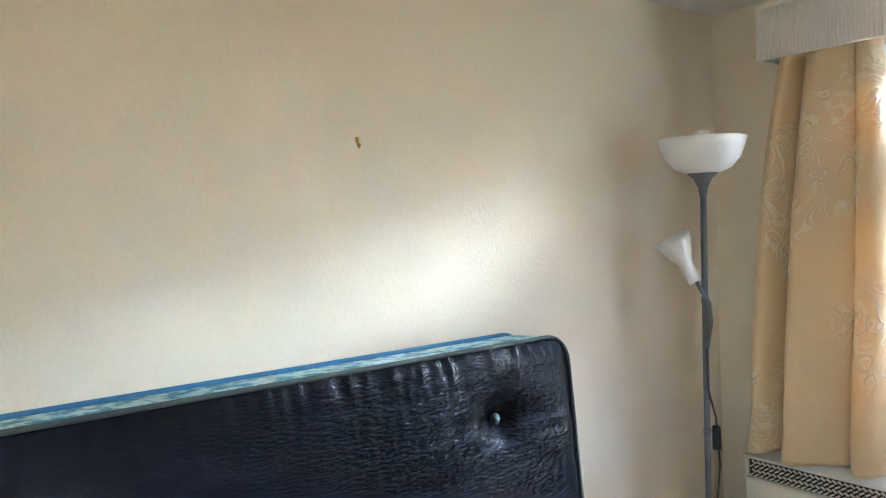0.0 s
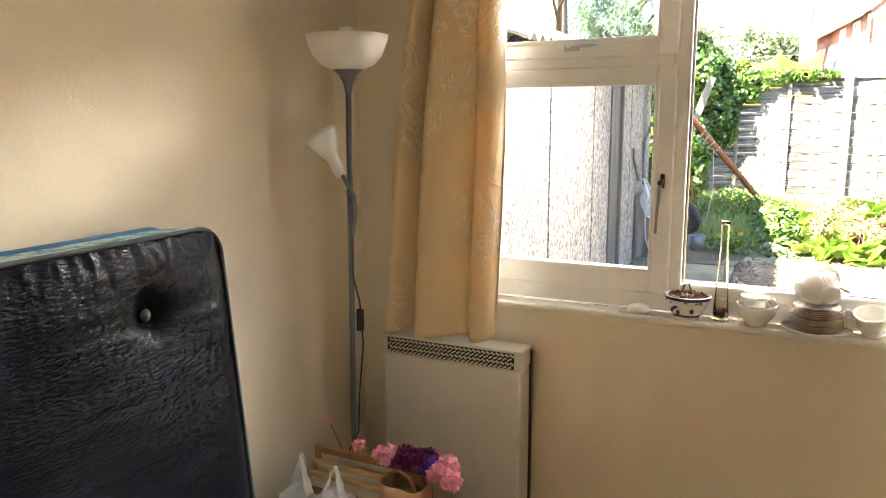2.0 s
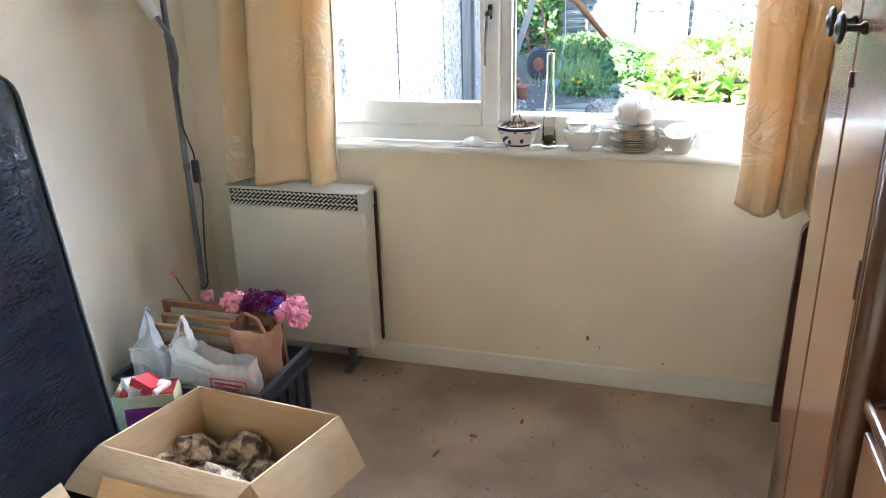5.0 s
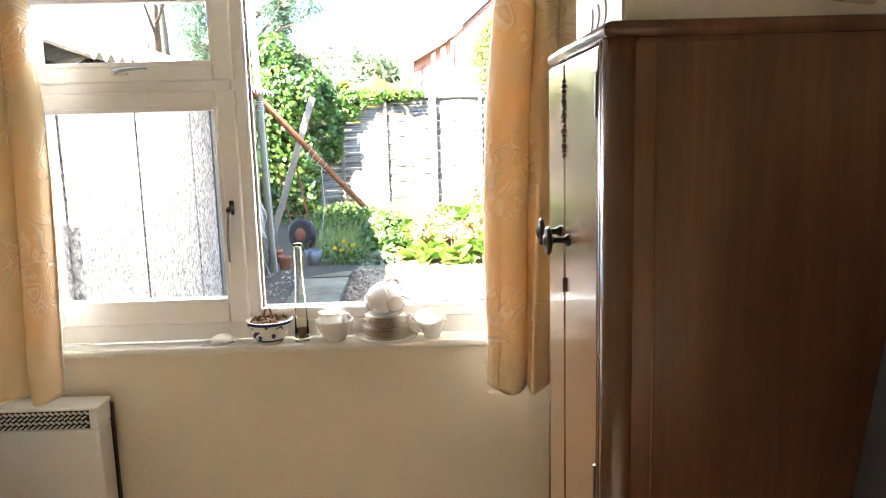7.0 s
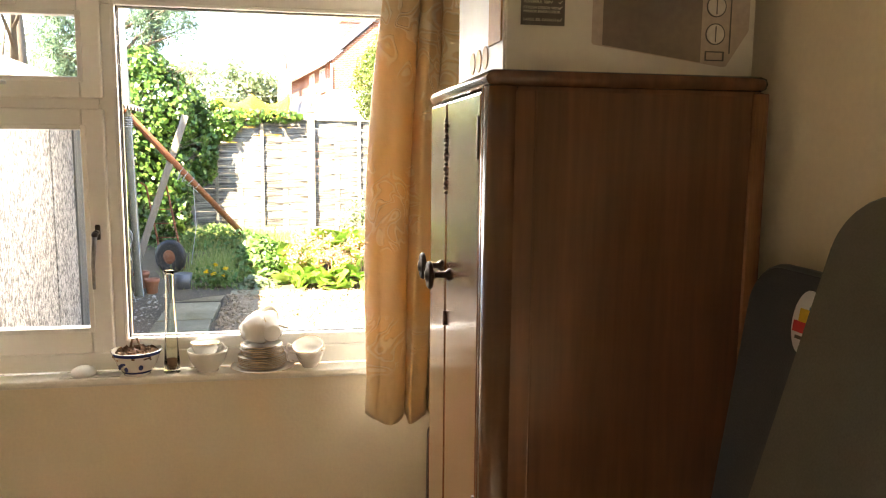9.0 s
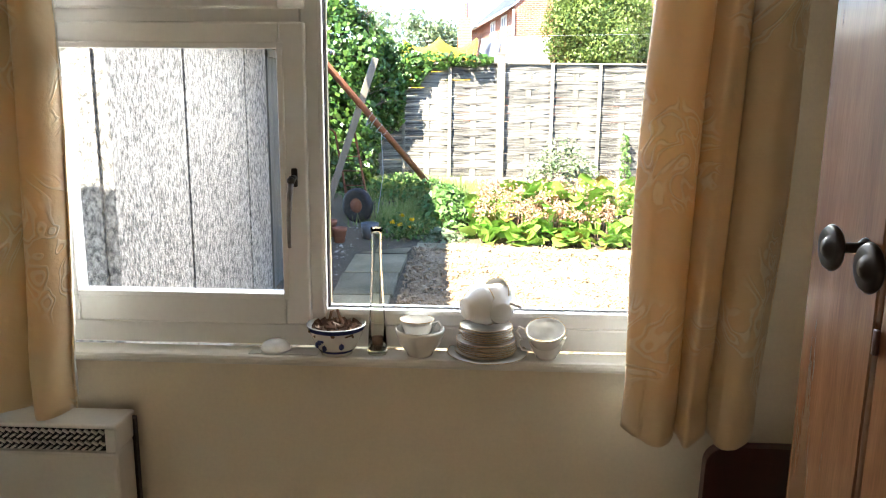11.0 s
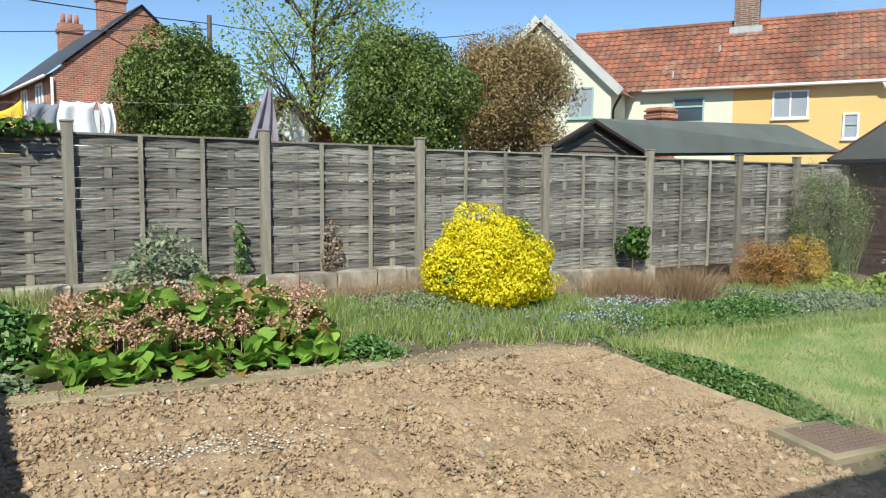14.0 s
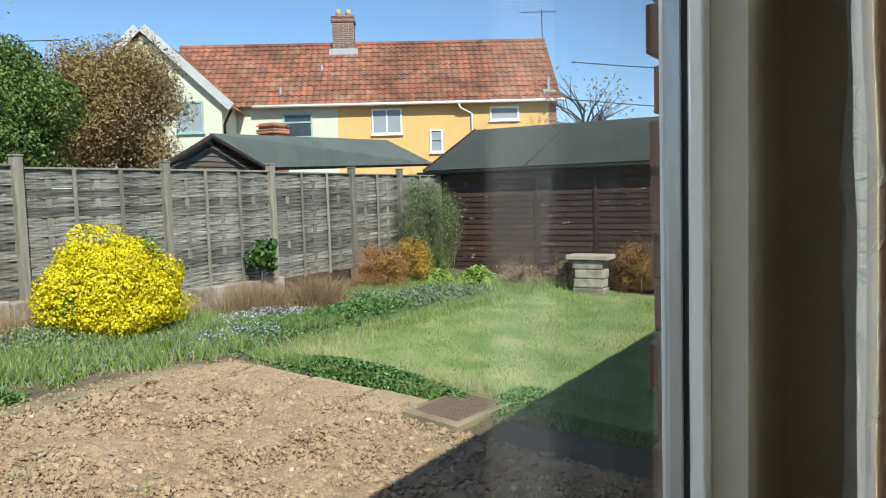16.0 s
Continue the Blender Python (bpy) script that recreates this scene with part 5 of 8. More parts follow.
M_COPPER = leafy("copper_leaves", (0.24, 0.15, 0.06), (0.36, 0.28, 0.12), 0.8, 0.3)
M_OCHRE = leafy("ochre_leaves", (0.36, 0.18, 0.06), (0.48, 0.28, 0.08), 0.6, 0.3)
M_GILTLEAF = leafy("golden_brown_leaves", (0.56, 0.38, 0.05), (0.42, 0.27, 0.04), 0.6, 0.3)
M_PINE = leafy("pine_needles", (0.09, 0.17, 0.10), (0.16, 0.24, 0.15), 0.5, 0.15)
M_BLUE = leafy("bluebells", (0.12, 0.12, 0.42), (0.25, 0.28, 0.60), 0.6)
M_FORGET = leafy("pale_blue_flowers", (0.45, 0.50, 0.72), (0.62, 0.66, 0.80), 0.6)
M_DAFF = leafy("yellow_flowers", (0.85, 0.62, 0.01), (0.80, 0.50, 0.01), 0.6)
M_HEATHER = leafy("brown_heather", (0.25, 0.155, 0.09), (0.37, 0.26, 0.15), 0.85, 0.15)
M_BARK = mat("bark", (0.16, 0.13, 0.10), (0.10, 0.08, 0.06), rough=0.95, scale=9, bump=0.8, bscale=40)
M_FENCE = mat("weathered_fence_wood", (0.37, 0.345, 0.295), (0.070, 0.064, 0.057), rough=0.92, scale=2.6, bump=0.9, bscale=24, stretch=(1.0, 1.0, 16), fine=0.55, island="object", vary=0.42, contrast=(0.34, 0.62))
M_POST = mat("weathered_post", (0.30, 0.27, 0.215), (0.17, 0.15, 0.12), rough=0.92, scale=3, bump=0.5, bscale=40, stretch=(10, 10, 1), fine=0.3, island="object")
M_BLOCK = mat("concrete_block", (0.42, 0.38, 0.31), (0.22, 0.19, 0.15), rough=0.95, scale=7, bump=0.7, bscale=80, island="object", contrast=(0.36, 0.64))
M_PEBBLE = mat("pebbledash", (0.41, 0.38, 0.335), (0.11, 0.105, 0.095), rough=0.95, scale=42, bump=1.0, bscale=90, stretch=(1, 1.2, 0.7), fine=0.4, contrast=(0.40, 0.64))
M_ASB = mat("corrugated_cement", (0.36, 0.34, 0.30), (0.24, 0.23, 0.20), rough=0.95, scale=3, bump=0.4)
M_DOOR = mat("old_dark_door", (0.17, 0.16, 0.135), (0.10, 0.095, 0.08), rough=0.8, scale=3, stretch=(8, 8, 1))
M_RUST = mat("rusty_pipe", (0.28, 0.10, 0.045), (0.20, 0.07, 0.035), rough=0.85, scale=9, bump=0.3)
M_GREYPOLE = mat("lichened_pole", (0.28, 0.29, 0.23), (0.20, 0.21, 0.17), rough=0.9, scale=6)
M_OLDWOOD = mat("grey_plank", (0.32, 0.28, 0.22), (0.22, 0.19, 0.15), rough=0.9, scale=4, stretch=(8, 8, 1))
M_ROPE = mat("blue_white_cord", (0.50, 0.52, 0.52), rough=0.9)
M_TERRA = mat("terracotta", (0.42, 0.15, 0.08), (0.34, 0.12, 0.065), rough=0.85, scale=9)
M_BROWNW = mat("dark_brown_shiplap", (0.060, 0.033, 0.024), (0.035, 0.020, 0.015), rough=0.6, scale=3, stretch=(1, 1, 8), fine=0.25, island="object")
M_FELT = mat("grey_green_roof_felt", (0.12, 0.135, 0.12), (0.09, 0.10, 0.09), rough=0.95, scale=2, bump=0.3, bscale=150)
M_TILE = tiles("clay_pantiles", ((0.34, 0.125, 0.068), (0.24, 0.095, 0.058), (0.16, 0.078, 0.052), (0.30, 0.165, 0.10)))
M_SLATE = mat("slate_roof", (0.17, 0.18, 0.20), (0.11, 0.118, 0.135), rough=0.45, scale=3)
M_CREAMR = mat("cream_render", (0.62, 0.61, 0.48), (0.57, 0.56, 0.44), rough=0.9, scale=1)
M_WHITER = mat("white_render", (0.78, 0.77, 0.74), (0.70, 0.69, 0.66), rough=0.9, scale=1)
M_YELLR = mat("yellow_render", (0.70, 0.45, 0.17), (0.64, 0.41, 0.15), rough=0.9, scale=1)
M_DGREEN = mat("duck_egg_paint", (0.33, 0.47, 0.42), rough=0.5)
M_WINDARK = mat("dark_room_glass", (0.05, 0.06, 0.07), rough=0.08, fine=0.02)
M_BLIND = mat("pale_blinds", (0.30, 0.33, 0.36), rough=0.7, scale=2, stretch=(20, 20, 0.3))
M_RBRICK = bricks("red_brickwork", (0.42, 0.13, 0.06), (0.22, 0.07, 0.042), (0.42, 0.35, 0.28))
M_CHIM = bricks("sooty_brickwork", (0.20, 0.10, 0.065), (0.10, 0.06, 0.045), (0.36, 0.33, 0.28))
M_YCLOTH = mat("yellow_sheet", (0.72, 0.47, 0.03), (0.62, 0.39, 0.02), rough=0.8, scale=3)
M_WCLOTH = mat("white_laundry", (0.78, 0.77, 0.76), rough=0.85)
M_GCLOTH = mat("grey_laundry", (0.22, 0.23, 0.27), rough=0.85)
M_PURP = mat("lilac_grey_towelling", (0.30, 0.27, 0.31), (0.20, 0.18, 0.21), rough=0.95, bump=0.5, bscale=200)
M_LEAD = mat("lead_flashing", (0.42, 0.43, 0.43), rough=0.5)

RNG = np.random.default_rng(7)


def sm(a, b, t):
    k = min(1.0, max(0.0, (t - a) / (b - a)))
    return k * k * (3 - 2 * k)


def gz(x, y):
    """Height of the ground: it climbs gently to the fence."""
    if y < 0.12:
        return -0.30
    yy, xx = min(y, 7.9), min(max(x, -3), 15)
    z = -0.27 + 0.09 * yy - 0.02 * xx + 0.16 * sm(5.5, 7.2, y) * (1 - sm(6.0, 8.0, x))
    return z


def raw(name, verts, faces, material, parent=None, label="", smooth=False):
    me = bpy.data.meshes.new(name)
    me.from_pydata([tuple(v) for v in verts], [], [tuple(f) for f in faces])
    me.update()
    return mesh_part(name, me, material, parent, label, smooth)


def flat_quads(name, V, material, parent=None, label="", k=4):
    """A mesh of loose faces from an array of n x k x 3 corners."""
    n = len(V)
    me = bpy.data.meshes.new(name)
    me.vertices.add(n * k)
    me.vertices.foreach_set("co", np.ascontiguousarray(V, dtype=np.float32).ravel())
    me.loops.add(n * k)
    me.loops.foreach_set("vertex_index", np.arange(n * k, dtype=np.int32))
    me.polygons.add(n)
    me.polygons.foreach_set("loop_start", np.arange(0, n * k, k, dtype=np.int32))
    me.update(calc_edges=True)
    return mesh_part(name, me, material, parent, label)


def leaf_array(C, size, out=None, aspect=0.55, spread=0.8):
    """Diamond leaves at points C, turned roughly along the directions out."""
    n = len(C)
    d = RNG.normal(size=(n, 3))
    d /= np.linalg.norm(d, axis=1)[:, None]
    if out is not None:
        d = out + d * spread
        d /= np.linalg.norm(d, axis=1)[:, None]
    r = RNG.normal(size=(n, 3))
    t = np.cross(d, r)
    t /= np.linalg.norm(t, axis=1)[:, None] + 1e-9
    b = np.cross(d, t)
    s = (size * RNG.uniform(0.6, 1.35, n))[:, None]
    bend = d * s * 0.18
    return np.stack([C - t * s * 0.5, C + b * s * 0.5 * aspect + bend, C + t * s * 0.5, C - b * s * 0.5 * aspect + bend], 1)


def blob_points(n, centres, fill=0.35):
    """Points in the outer shell of lumps (x, y, z, rx, ry, rz), with the way out of each."""
    w = np.array([c[3] * c[5] for c in centres], float)
    idx = RNG.choice(len(centres), n, p=w / w.sum())
    A = np.array(centres, float)[idx]
    d = RNG.normal(size=(n, 3))
    d /= np.linalg.norm(d, axis=1)[:, None]
    rad = 1 - fill * RNG.random(n) ** 1.5
    rad *= 1 + 0.13 * np.sin(d[:, 0] * 7 + A[:, 0] * 5) * np.cos(d[:, 2] * 6 + A[:, 1] * 3)
    return A[:, :3] + d * A[:, 3:] * rad[:, None], d


def lumps(c, r, n, seed, rz=None, k=0.5):
    """A crown of many smaller lumps round one middle."""
    q = random.Random(seed)
    rz = rz or r
    out = [(c[0], c[1], c[2], r * 0.72, r * 0.72, rz * 0.72)]
    for i in range(n):
        th, u = q.uniform(0, 6.283), q.uniform(-0.75, 1)
        s = math.sqrt(1 - u * u)
        f = q.uniform(0.55, 0.8)
        rr = r * q.uniform(0.28, 0.28 + 0.35 * k)
        out.append((c[0] + math.cos(th) * s * r * f, c[1] + math.sin(th) * s * r * f, c[2] + u * rz * f, rr, rr, rr * rz / r))
    return out


def limbs(bm, root, top, r, n, spread, seed, sub=2):
    """A tapered trunk that divides into limbs."""
    q = random.Random(seed)
    root, top = Vector(root), Vector(top)
    mid = root.lerp(top, 0.5) + Vector((q.uniform(-0.05, 0.05), q.uniform(-0.05, 0.05), 0)) * (top - root).length
    tube(bm, [root, root.lerp(mid, 0.5), mid, top], [r, r * 0.85, r * 0.7, r * 0.25], 7)
    tips = []
    for k in range(n):
        a = root.lerp(top, q.uniform(0.3, 0.95))
        th = k * 2.4 + q.uniform(-0.4, 0.4)
        d = Vector((math.cos(th), math.sin(th), q.uniform(0.35, 1.2))).normalized() * spread * q.uniform(0.6, 1)
        e = a + d
        m = a.lerp(e, 0.5) + Vector((0, 0, 0.08 * spread))
        tube(bm, [a, m, e], [r * 0.42, r * 0.28, r * 0.08], 5)
        tips.append(e)
        for j in range(sub):
            s = a.lerp(e, q.uniform(0.35, 0.9))
            e2 = s + (d.normalized() + Vector((q.uniform(-0.8, 0.8), q.uniform(-0.8, 0.8), q.uniform(-0.2, 0.7)))) * spread * 0.42
            tube(bm, [s, s.lerp(e2, 0.5) + Vector((0, 0, 0.03)), e2], [r * 0.18, r * 0.12, r * 0.04], 4)
            tips.append(e2)
    return tips


def shrub(name, base, centres, n, size, material, label, category="shrub", trunk=0.05, group="", aspect=0.55, fill=0.35, bare=0):
    t = thing(name, base, label, category, group)
    bm = bmesh.new()
    cz = max(c[2] for c in centres)
    mx = sum(c[0] for c in centres) / len(centres)
    my = sum(c[1] for c in centres) / len(centres)
    limbs(bm, base, (mx, my, cz), trunk, 9 + bare, 0.75 * max(c[3] for c in centres), len(centres) + n % 97, 3)
    part("trunk", bm, M_BARK, t, smooth=True)
    C, d = blob_points(n, centres, fill)
    flat_quads("crown", leaf_array(C, size, d, aspect), material, t)
    return t


# ground sheet to the horizon
xs = np.unique(np.concatenate([[-3000, -800, -200, -80, -40, -20, -12, -8], np.arange(-6, 16.01, 0.25), [18, 22, 28, 40, 80, 200, 800, 3000]]))
ys = np.unique(np.concatenate([[-3000, -500, -100, -30, -10, -5, 0.0, 0.1], np.arange(0.12, 8.6, 0.25), [9, 10, 12, 16, 24, 40, 80, 200, 800, 3000]]))
V = [(x, y, gz(x, y) + (0.018 * noise.noise((x * 2.1, y * 2.1, 0)) if 0.2 < y < 8 and -3 < x < 15 else 0)) for x in xs for y in ys]
ny = len(ys)
F = [(i * ny + j, (i + 1) * ny + j, (i + 1) * ny + j + 1, i * ny + j + 1) for i in range(len(xs) - 1) for j in range(ny - 1)]
tagged(raw("ground", V, F, M_DIRT, smooth=True), "bare brown garden earth", "ground", kind="structure")

# tilled soil
bm = bmesh.new()


def soil(u, v):
    y = 0.35 + 4.87 * v
    x = 1.09 + (5.95 - 1.09) * u
    h = 0.035 + 0.032 * noise.noise((x * 2.3, y * 2.3, 5)) + 0.026 * noise.noise((x * 7, y * 7, 1)) + 0.02 * noise.noise((x * 19, y * 19, 3))
    e = min(1.0, min(u, 1 - u, v, 1 - v) * 28)
    return (x, y, gz(x, y) + h * e - 0.02 * (1 - e))


sheet(bm, soil, 200, 200)
tagged(part("soil_bed", bm, M_SOIL, smooth=False), "freshly tilled dry brown soil full of clods", "soil", kind="structure")
bm = bmesh.new()
bmesh.ops.create_icosphere(bm, subdivisions=1, radius=1)
bm.verts.index_update()
ICO = np.array([v.co[:] for v in bm.verts])
ICF = np.array([[v.index for v in f.verts] for f in bm.faces])
bm.free()


def rubble(name, n, xr, yr, smin, smax, material, label, lift=0.035, mask=None):
    x, y = RNG.uniform(*xr, n), RNG.uniform(*yr, n)
    if mask:
        keep = np.array([mask(a, b) for a, b in zip(x, y)])
        x, y = x[keep], y[keep]
        n = len(x)
    s = smin + (smax - smin) * RNG.random(n) ** 3.5
    z = np.array([gz(a, b) for a, b in zip(x, y)]) + lift
    shape = ICO[None] * (1 + 0.35 * RNG.normal(size=(n, len(ICO), 1)).clip(-1.3, 1.3))
    shape = shape * np.stack([RNG.uniform(0.7, 1.3, n), RNG.uniform(0.7, 1.3, n), RNG.uniform(0.65, 1.05, n)], 1)[:, None]
    Vv = shape * s[:, None, None] + np.stack([x, y, z], 1)[:, None]
    T = Vv[:, ICF].reshape(-1, 3, 3)
    me = bpy.data.meshes.new(name)
    nv = len(ICO)
    me.from_pydata(Vv.reshape(-1, 3).tolist(), [], (ICF[None] + (np.arange(n) * nv)[:, None, None]).reshape(-1, 3).tolist())
    me.update()
    return tagged(mesh_part(name, me, material), label, "stones", kind="stuff")


rubble("soil_crumbs", 40000, (1.1, 5.9), (0.9, 5.2), 0.004, 0.014, M_CLOD, "fine crumbs of dry earth", 0.042)
rubble("soil_clods", 15000, (1.1, 5.9), (0.6, 5.2), 0.008, 0.032, M_CLOD, "dry clods of earth lying on the tilled bed", 0.04)
rubble("flints", 380, (1.1, 5.9), (0.6, 5.2), 0.006, 0.026, M_STONE, "pale flints scattered over the tilled soil", 0.055)
rubble("gravel", 1500, (0.12, 1.1), (1.2, 6.3), 0.005, 0.018, M_STONE, "gravel and stones beside the garage", 0.0, lambda x, y: x < 0.52 or x > 1.08)
xw = RNG.normal(size=(500, 2)) * (0.38, 0.10) + (2.45, 4.12)
M_LIME = mat("white_lime", (0.64, 0.60, 0.53), (0.50, 0.45, 0.37), rough=0.95, scale=9, island=True)
C = np.column_stack([xw, [gz(x, y) + 0.045 + 0.02 * RNG.random() for x, y in xw]])
V = ICO[None] * RNG.uniform(0.5, 1.3, (500, len(ICO), 1)) * np.array((1, 1, 0.5)) * RNG.uniform(0.003, 0.011, (500, 1, 1)) + C[:, None]
tagged(raw("lime_patch", V.reshape(-1, 3), (ICF[None] + (np.arange(500) * len(ICO))[:, None, None]).reshape(-1, 3), M_LIME), "patch of pale lime scattered on the soil", "lime", kind="stuff")

# path of paving slabs beside the garage
path = thing("garden_path", (0.8, 3, 0), "row of worn grey paving slabs leading down the garden", "path", kind="structure")
bm = bmesh.new()
bx(bm, -0.245, 0.245, -0.272, 0.272, -0.03, 0.02, 0.008)
slab_me = bpy.data.meshes.new("slab")
bm.to_mesh(slab_me)
bm.free()
slab_me.materials.append(M_SLAB)
for k in range(8):
    o = new("slab", slab_me)
    o.parent = path
    o.matrix_parent_inverse = Matrix.Translation(-path.location)
    y = 4.70 - 0.565 * k
    o.matrix_basis = Matrix.Translation((0.81 - 0.012 * k, y, gz(0.8, y) + 0.012)) @ pose(0, 0, 0, 5.1, -1, (-1.5, 1, -0.5, 1.5, 0, -1, 1, 0)[k])
bm = bmesh.new()
vs = [bm.verts.new((x, y, gz(x, y) + 0.03)) for x, y in ((0.62, 5.0), (1.05, 5.02), (1.08, 5.22), (0.96, 5.2))]
bm.faces.new(vs)
bmesh.ops.solidify(bm, geom=bm.faces[:], thickness=0.04)
part("slab", bm, M_SLAB, path)
# concrete edging along the bed, and flags round to the manhole
kerb = thing("edging", (3.5, 5.34, 0.1), "worn concrete edging strip along the flower bed", "kerb", kind="structure")
for k in range(8):
    x0 = 1.12 + k * 0.60
    bm = bmesh.new()
    zz = gz(x0 + 0.3, 5.34)
    bx(bm, x0 - 0.004, x0 + 0.600, 5.21, 5.47, zz - 0.06, zz + 0.030, 0.010)
    bmesh.ops.subdivide_edges(bm, edges=[e for e in bm.edges if e.calc_length() > 0.2], cuts=7, use_grid_fill=True)
    for v in bm.verts:
        v.co += Vector((0, 0.022 * noise.noise((v.co.x * 3, v.co.y * 4, 1)), 0.010 * noise.noise((v.co.x * 5, v.co.y * 9, 4))))
    part("kerb_stone", bm, M_SLAB, kerb)
flags = thing("flagstones", (6.0, 4.0, 0), "sandy flagstones between the soil and the lawn", "path", kind="structure")
for q4 in (((5.60, 4.78), (6.25, 4.92), (6.28, 4.30), (5.68, 4.22)), ((5.70, 4.20), (6.30, 4.28), (6.36, 3.66), (5.80, 3.60)), ((5.82, 3.58), (6.38, 3.64), (6.42, 3.14), (5.90, 3.12)), ((5.30, 5.25), (6.15, 5.20), (6.22, 4.94), (5.55, 4.82))):
    bm = bmesh.new()
    q4 = [Vector((x, y, 0)) for x, y in q4]
    rim = [q4[k].lerp(q4[(k + 1) % 4], t / 6) for k in range(4) for t in range(6)]
    mid = sum(q4, Vector()) / 4
    rim = [p.lerp(mid, 0.015 + 0.05 * abs(noise.noise(p * 5))) for p in rim]
    lo = [bm.verts.new((p.x, p.y, gz(p.x, p.y) - 0.04)) for p in rim]
    hi = [bm.verts.new((p.x, p.y, gz(p.x, p.y) + 0.038 + 0.006 * noise.noise(p * 3))) for p in rim]
    top = bm.verts.new((mid.x, mid.y, gz(mid.x, mid.y) + 0.046))
    for k in range(len(rim)):
        n = (k + 1) % len(rim)
        bm.faces.new((lo[k], lo[n], hi[n], hi[k]))
        bm.faces.new((hi[k], hi[n], top))
    bm.normal_update()
    bmesh.ops.recalc_face_normals(bm, faces=bm.faces[:])
    part("flagstone", bm, M_SANDY, flags)
mh = thing("manhole_cover", (6.38, 2.85, gz(6.38, 2.85)), "rusty iron manhole cover in a concrete frame", "manhole cover")
mz = gz(6.38, 2.85)
T = Matrix.Translation((6.38, 2.85, mz)) @ pose(0, 0, 0, 5, 1, -4)
bm = bmesh.new()
bx(bm, -0.40, 0.40, -0.26, 0.26, -0.05, 0.05, 0.008, T)
part("frame", bm, M_SLAB, mh)
bm = bmesh.new()
bx(bm, -0.31, 0.31, -0.20, 0.20, 0.04, 0.058, 0.004, T)
for i in range(14):
    for j in range(9):
        bx(bm, -0.29 + i * 0.044, -0.27 + i * 0.044, -0.18 + j * 0.043, -0.16 + j * 0.043, 0.057, 0.063, 0, T)
part("lid", bm, M_IRON, mh)

# lawn
bm = bmesh.new()


def lawn(u, v):
    y = 0.4 + 4.75 * v
    x0 = 6.44 if y > 3.1 else 6.85
    x = x0 + (13.9 - x0) * u
    return (x, y, gz(x, y) + 0.025 + 0.02 * noise.noise((x * 1.5, y * 1.5, 8)))


sheet(bm, lawn, 70, 50)
tagged(part("lawn", bm, M_LAWN, smooth=True), "patchy green lawn with bare yellow spots", "lawn", kind="structure")
lk = thing("lawn_edging", (9.5, 5.2, 0), "line of stone edging between lawn and bed", "kerb", kind="structure")
for k in range(9):
    bm = bmesh.new()
    x0 = 7.0 + k * 0.52
    bx(bm, x0, x0 + 0.50, 5.16, 5.27, gz(x0, 5.2) - 0.05, gz(x0, 5.2) + 0.05, 0.012)
    part("kerb_stone", bm, M_SLAB, lk)


def blades(name, pts, h, w, material, label, lean=0.35):
    n = len(pts)
    z = np.array([gz(a, b) for a, b in pts])
    base = np.column_stack([pts, z])
    th = RNG.uniform(0, 6.283, n)
    side = np.column_stack([np.cos(th), np.sin(th), np.zeros(n)]) * (w * RNG.uniform(0.6, 1.3, n))[:, None]
    up = np.column_stack([RNG.normal(size=n) * lean, RNG.normal(size=n) * lean, np.ones(n)]) * (h * RNG.uniform(0.4, 1.25, n))[:, None]
    return tagged(flat_quads(name, np.stack([base - side, base + side, base + up], 1), material, k=3), label, "grass", kind="stuff")


U = RNG.uniform
blades("lawn_grass", np.column_stack([U(6.5, 13.6, 60000), U(1.2, 5.1, 60000)]), 0.055, 0.007, M_GRASS, "short mown grass on the lawn")
clump = np.column_stack([U(3.7, 8.6, 170), 5.55 + 1.2 * RNG.random(170)])
blades("bed_grass", clump[RNG.integers(0, 170, 22000)] + RNG.normal(size=(22000, 2)) * (0.10, 0.06), 0.15, 0.008, M_GRASS, "long grass in the flower bed")
blades("lawn_fringe", np.column_stack([6.45 + 0.25 * RNG.random(5000), U(3.1, 5.2, 5000)]), 0.12, 0.006, M_GRASS, "uncut grass along the lawn edge")
blades("straw_tufts", np.column_stack([RNG.normal(7.35, 0.45, 1500), RNG.normal(4.95, 0.16, 1500)]), 0.11, 0.004, M_PALEGRASS, "dry straw-coloured grass tufts")
tuft = np.array([(1.8, 7.0), (2.5, 7.2), (3.1, 7.05), (3.9, 7.2), (4.6, 7.0), (5.2, 7.15), (5.6, 6.9), (3.5, 6.8), (7.4, 7.2), (2.2, 6.8)])
blades("fence_straw", tuft[RNG.integers(0, len(tuft), 3200)] + RNG.normal(size=(3200, 2)) * (0.16, 0.06), 0.26, 0.0022, M_DRYGRASS, "dead stalks along the foot of the fence", 0.35)
blades("shade_grass", np.column_stack([RNG.normal(0.95, 0.22, 2500), RNG.normal(6.2, 0.22, 2500)]), 0.14, 0.006, M_GRASS, "heap of pulled grass in the shade")
blades("corner_weeds", np.column_stack([U(0.4, 1.8, 2200), U(6.7, 7.5, 2200)]), 0.18, 0.008, M_GRASS, "weeds under the fence")
blades("soil_weeds", np.array([(cx + RNG.normal() * 0.06, cy + RNG.normal() * 0.05) for cx, cy in ((3.1, 3.2), (3.9, 3.45), (4.6, 2.7), (2.0, 3.1), (3.6, 4.2), (5.6, 2.6)) for _ in range(60)]), 0.07, 0.007, M_GRASS, "small weeds in the tilled soil")


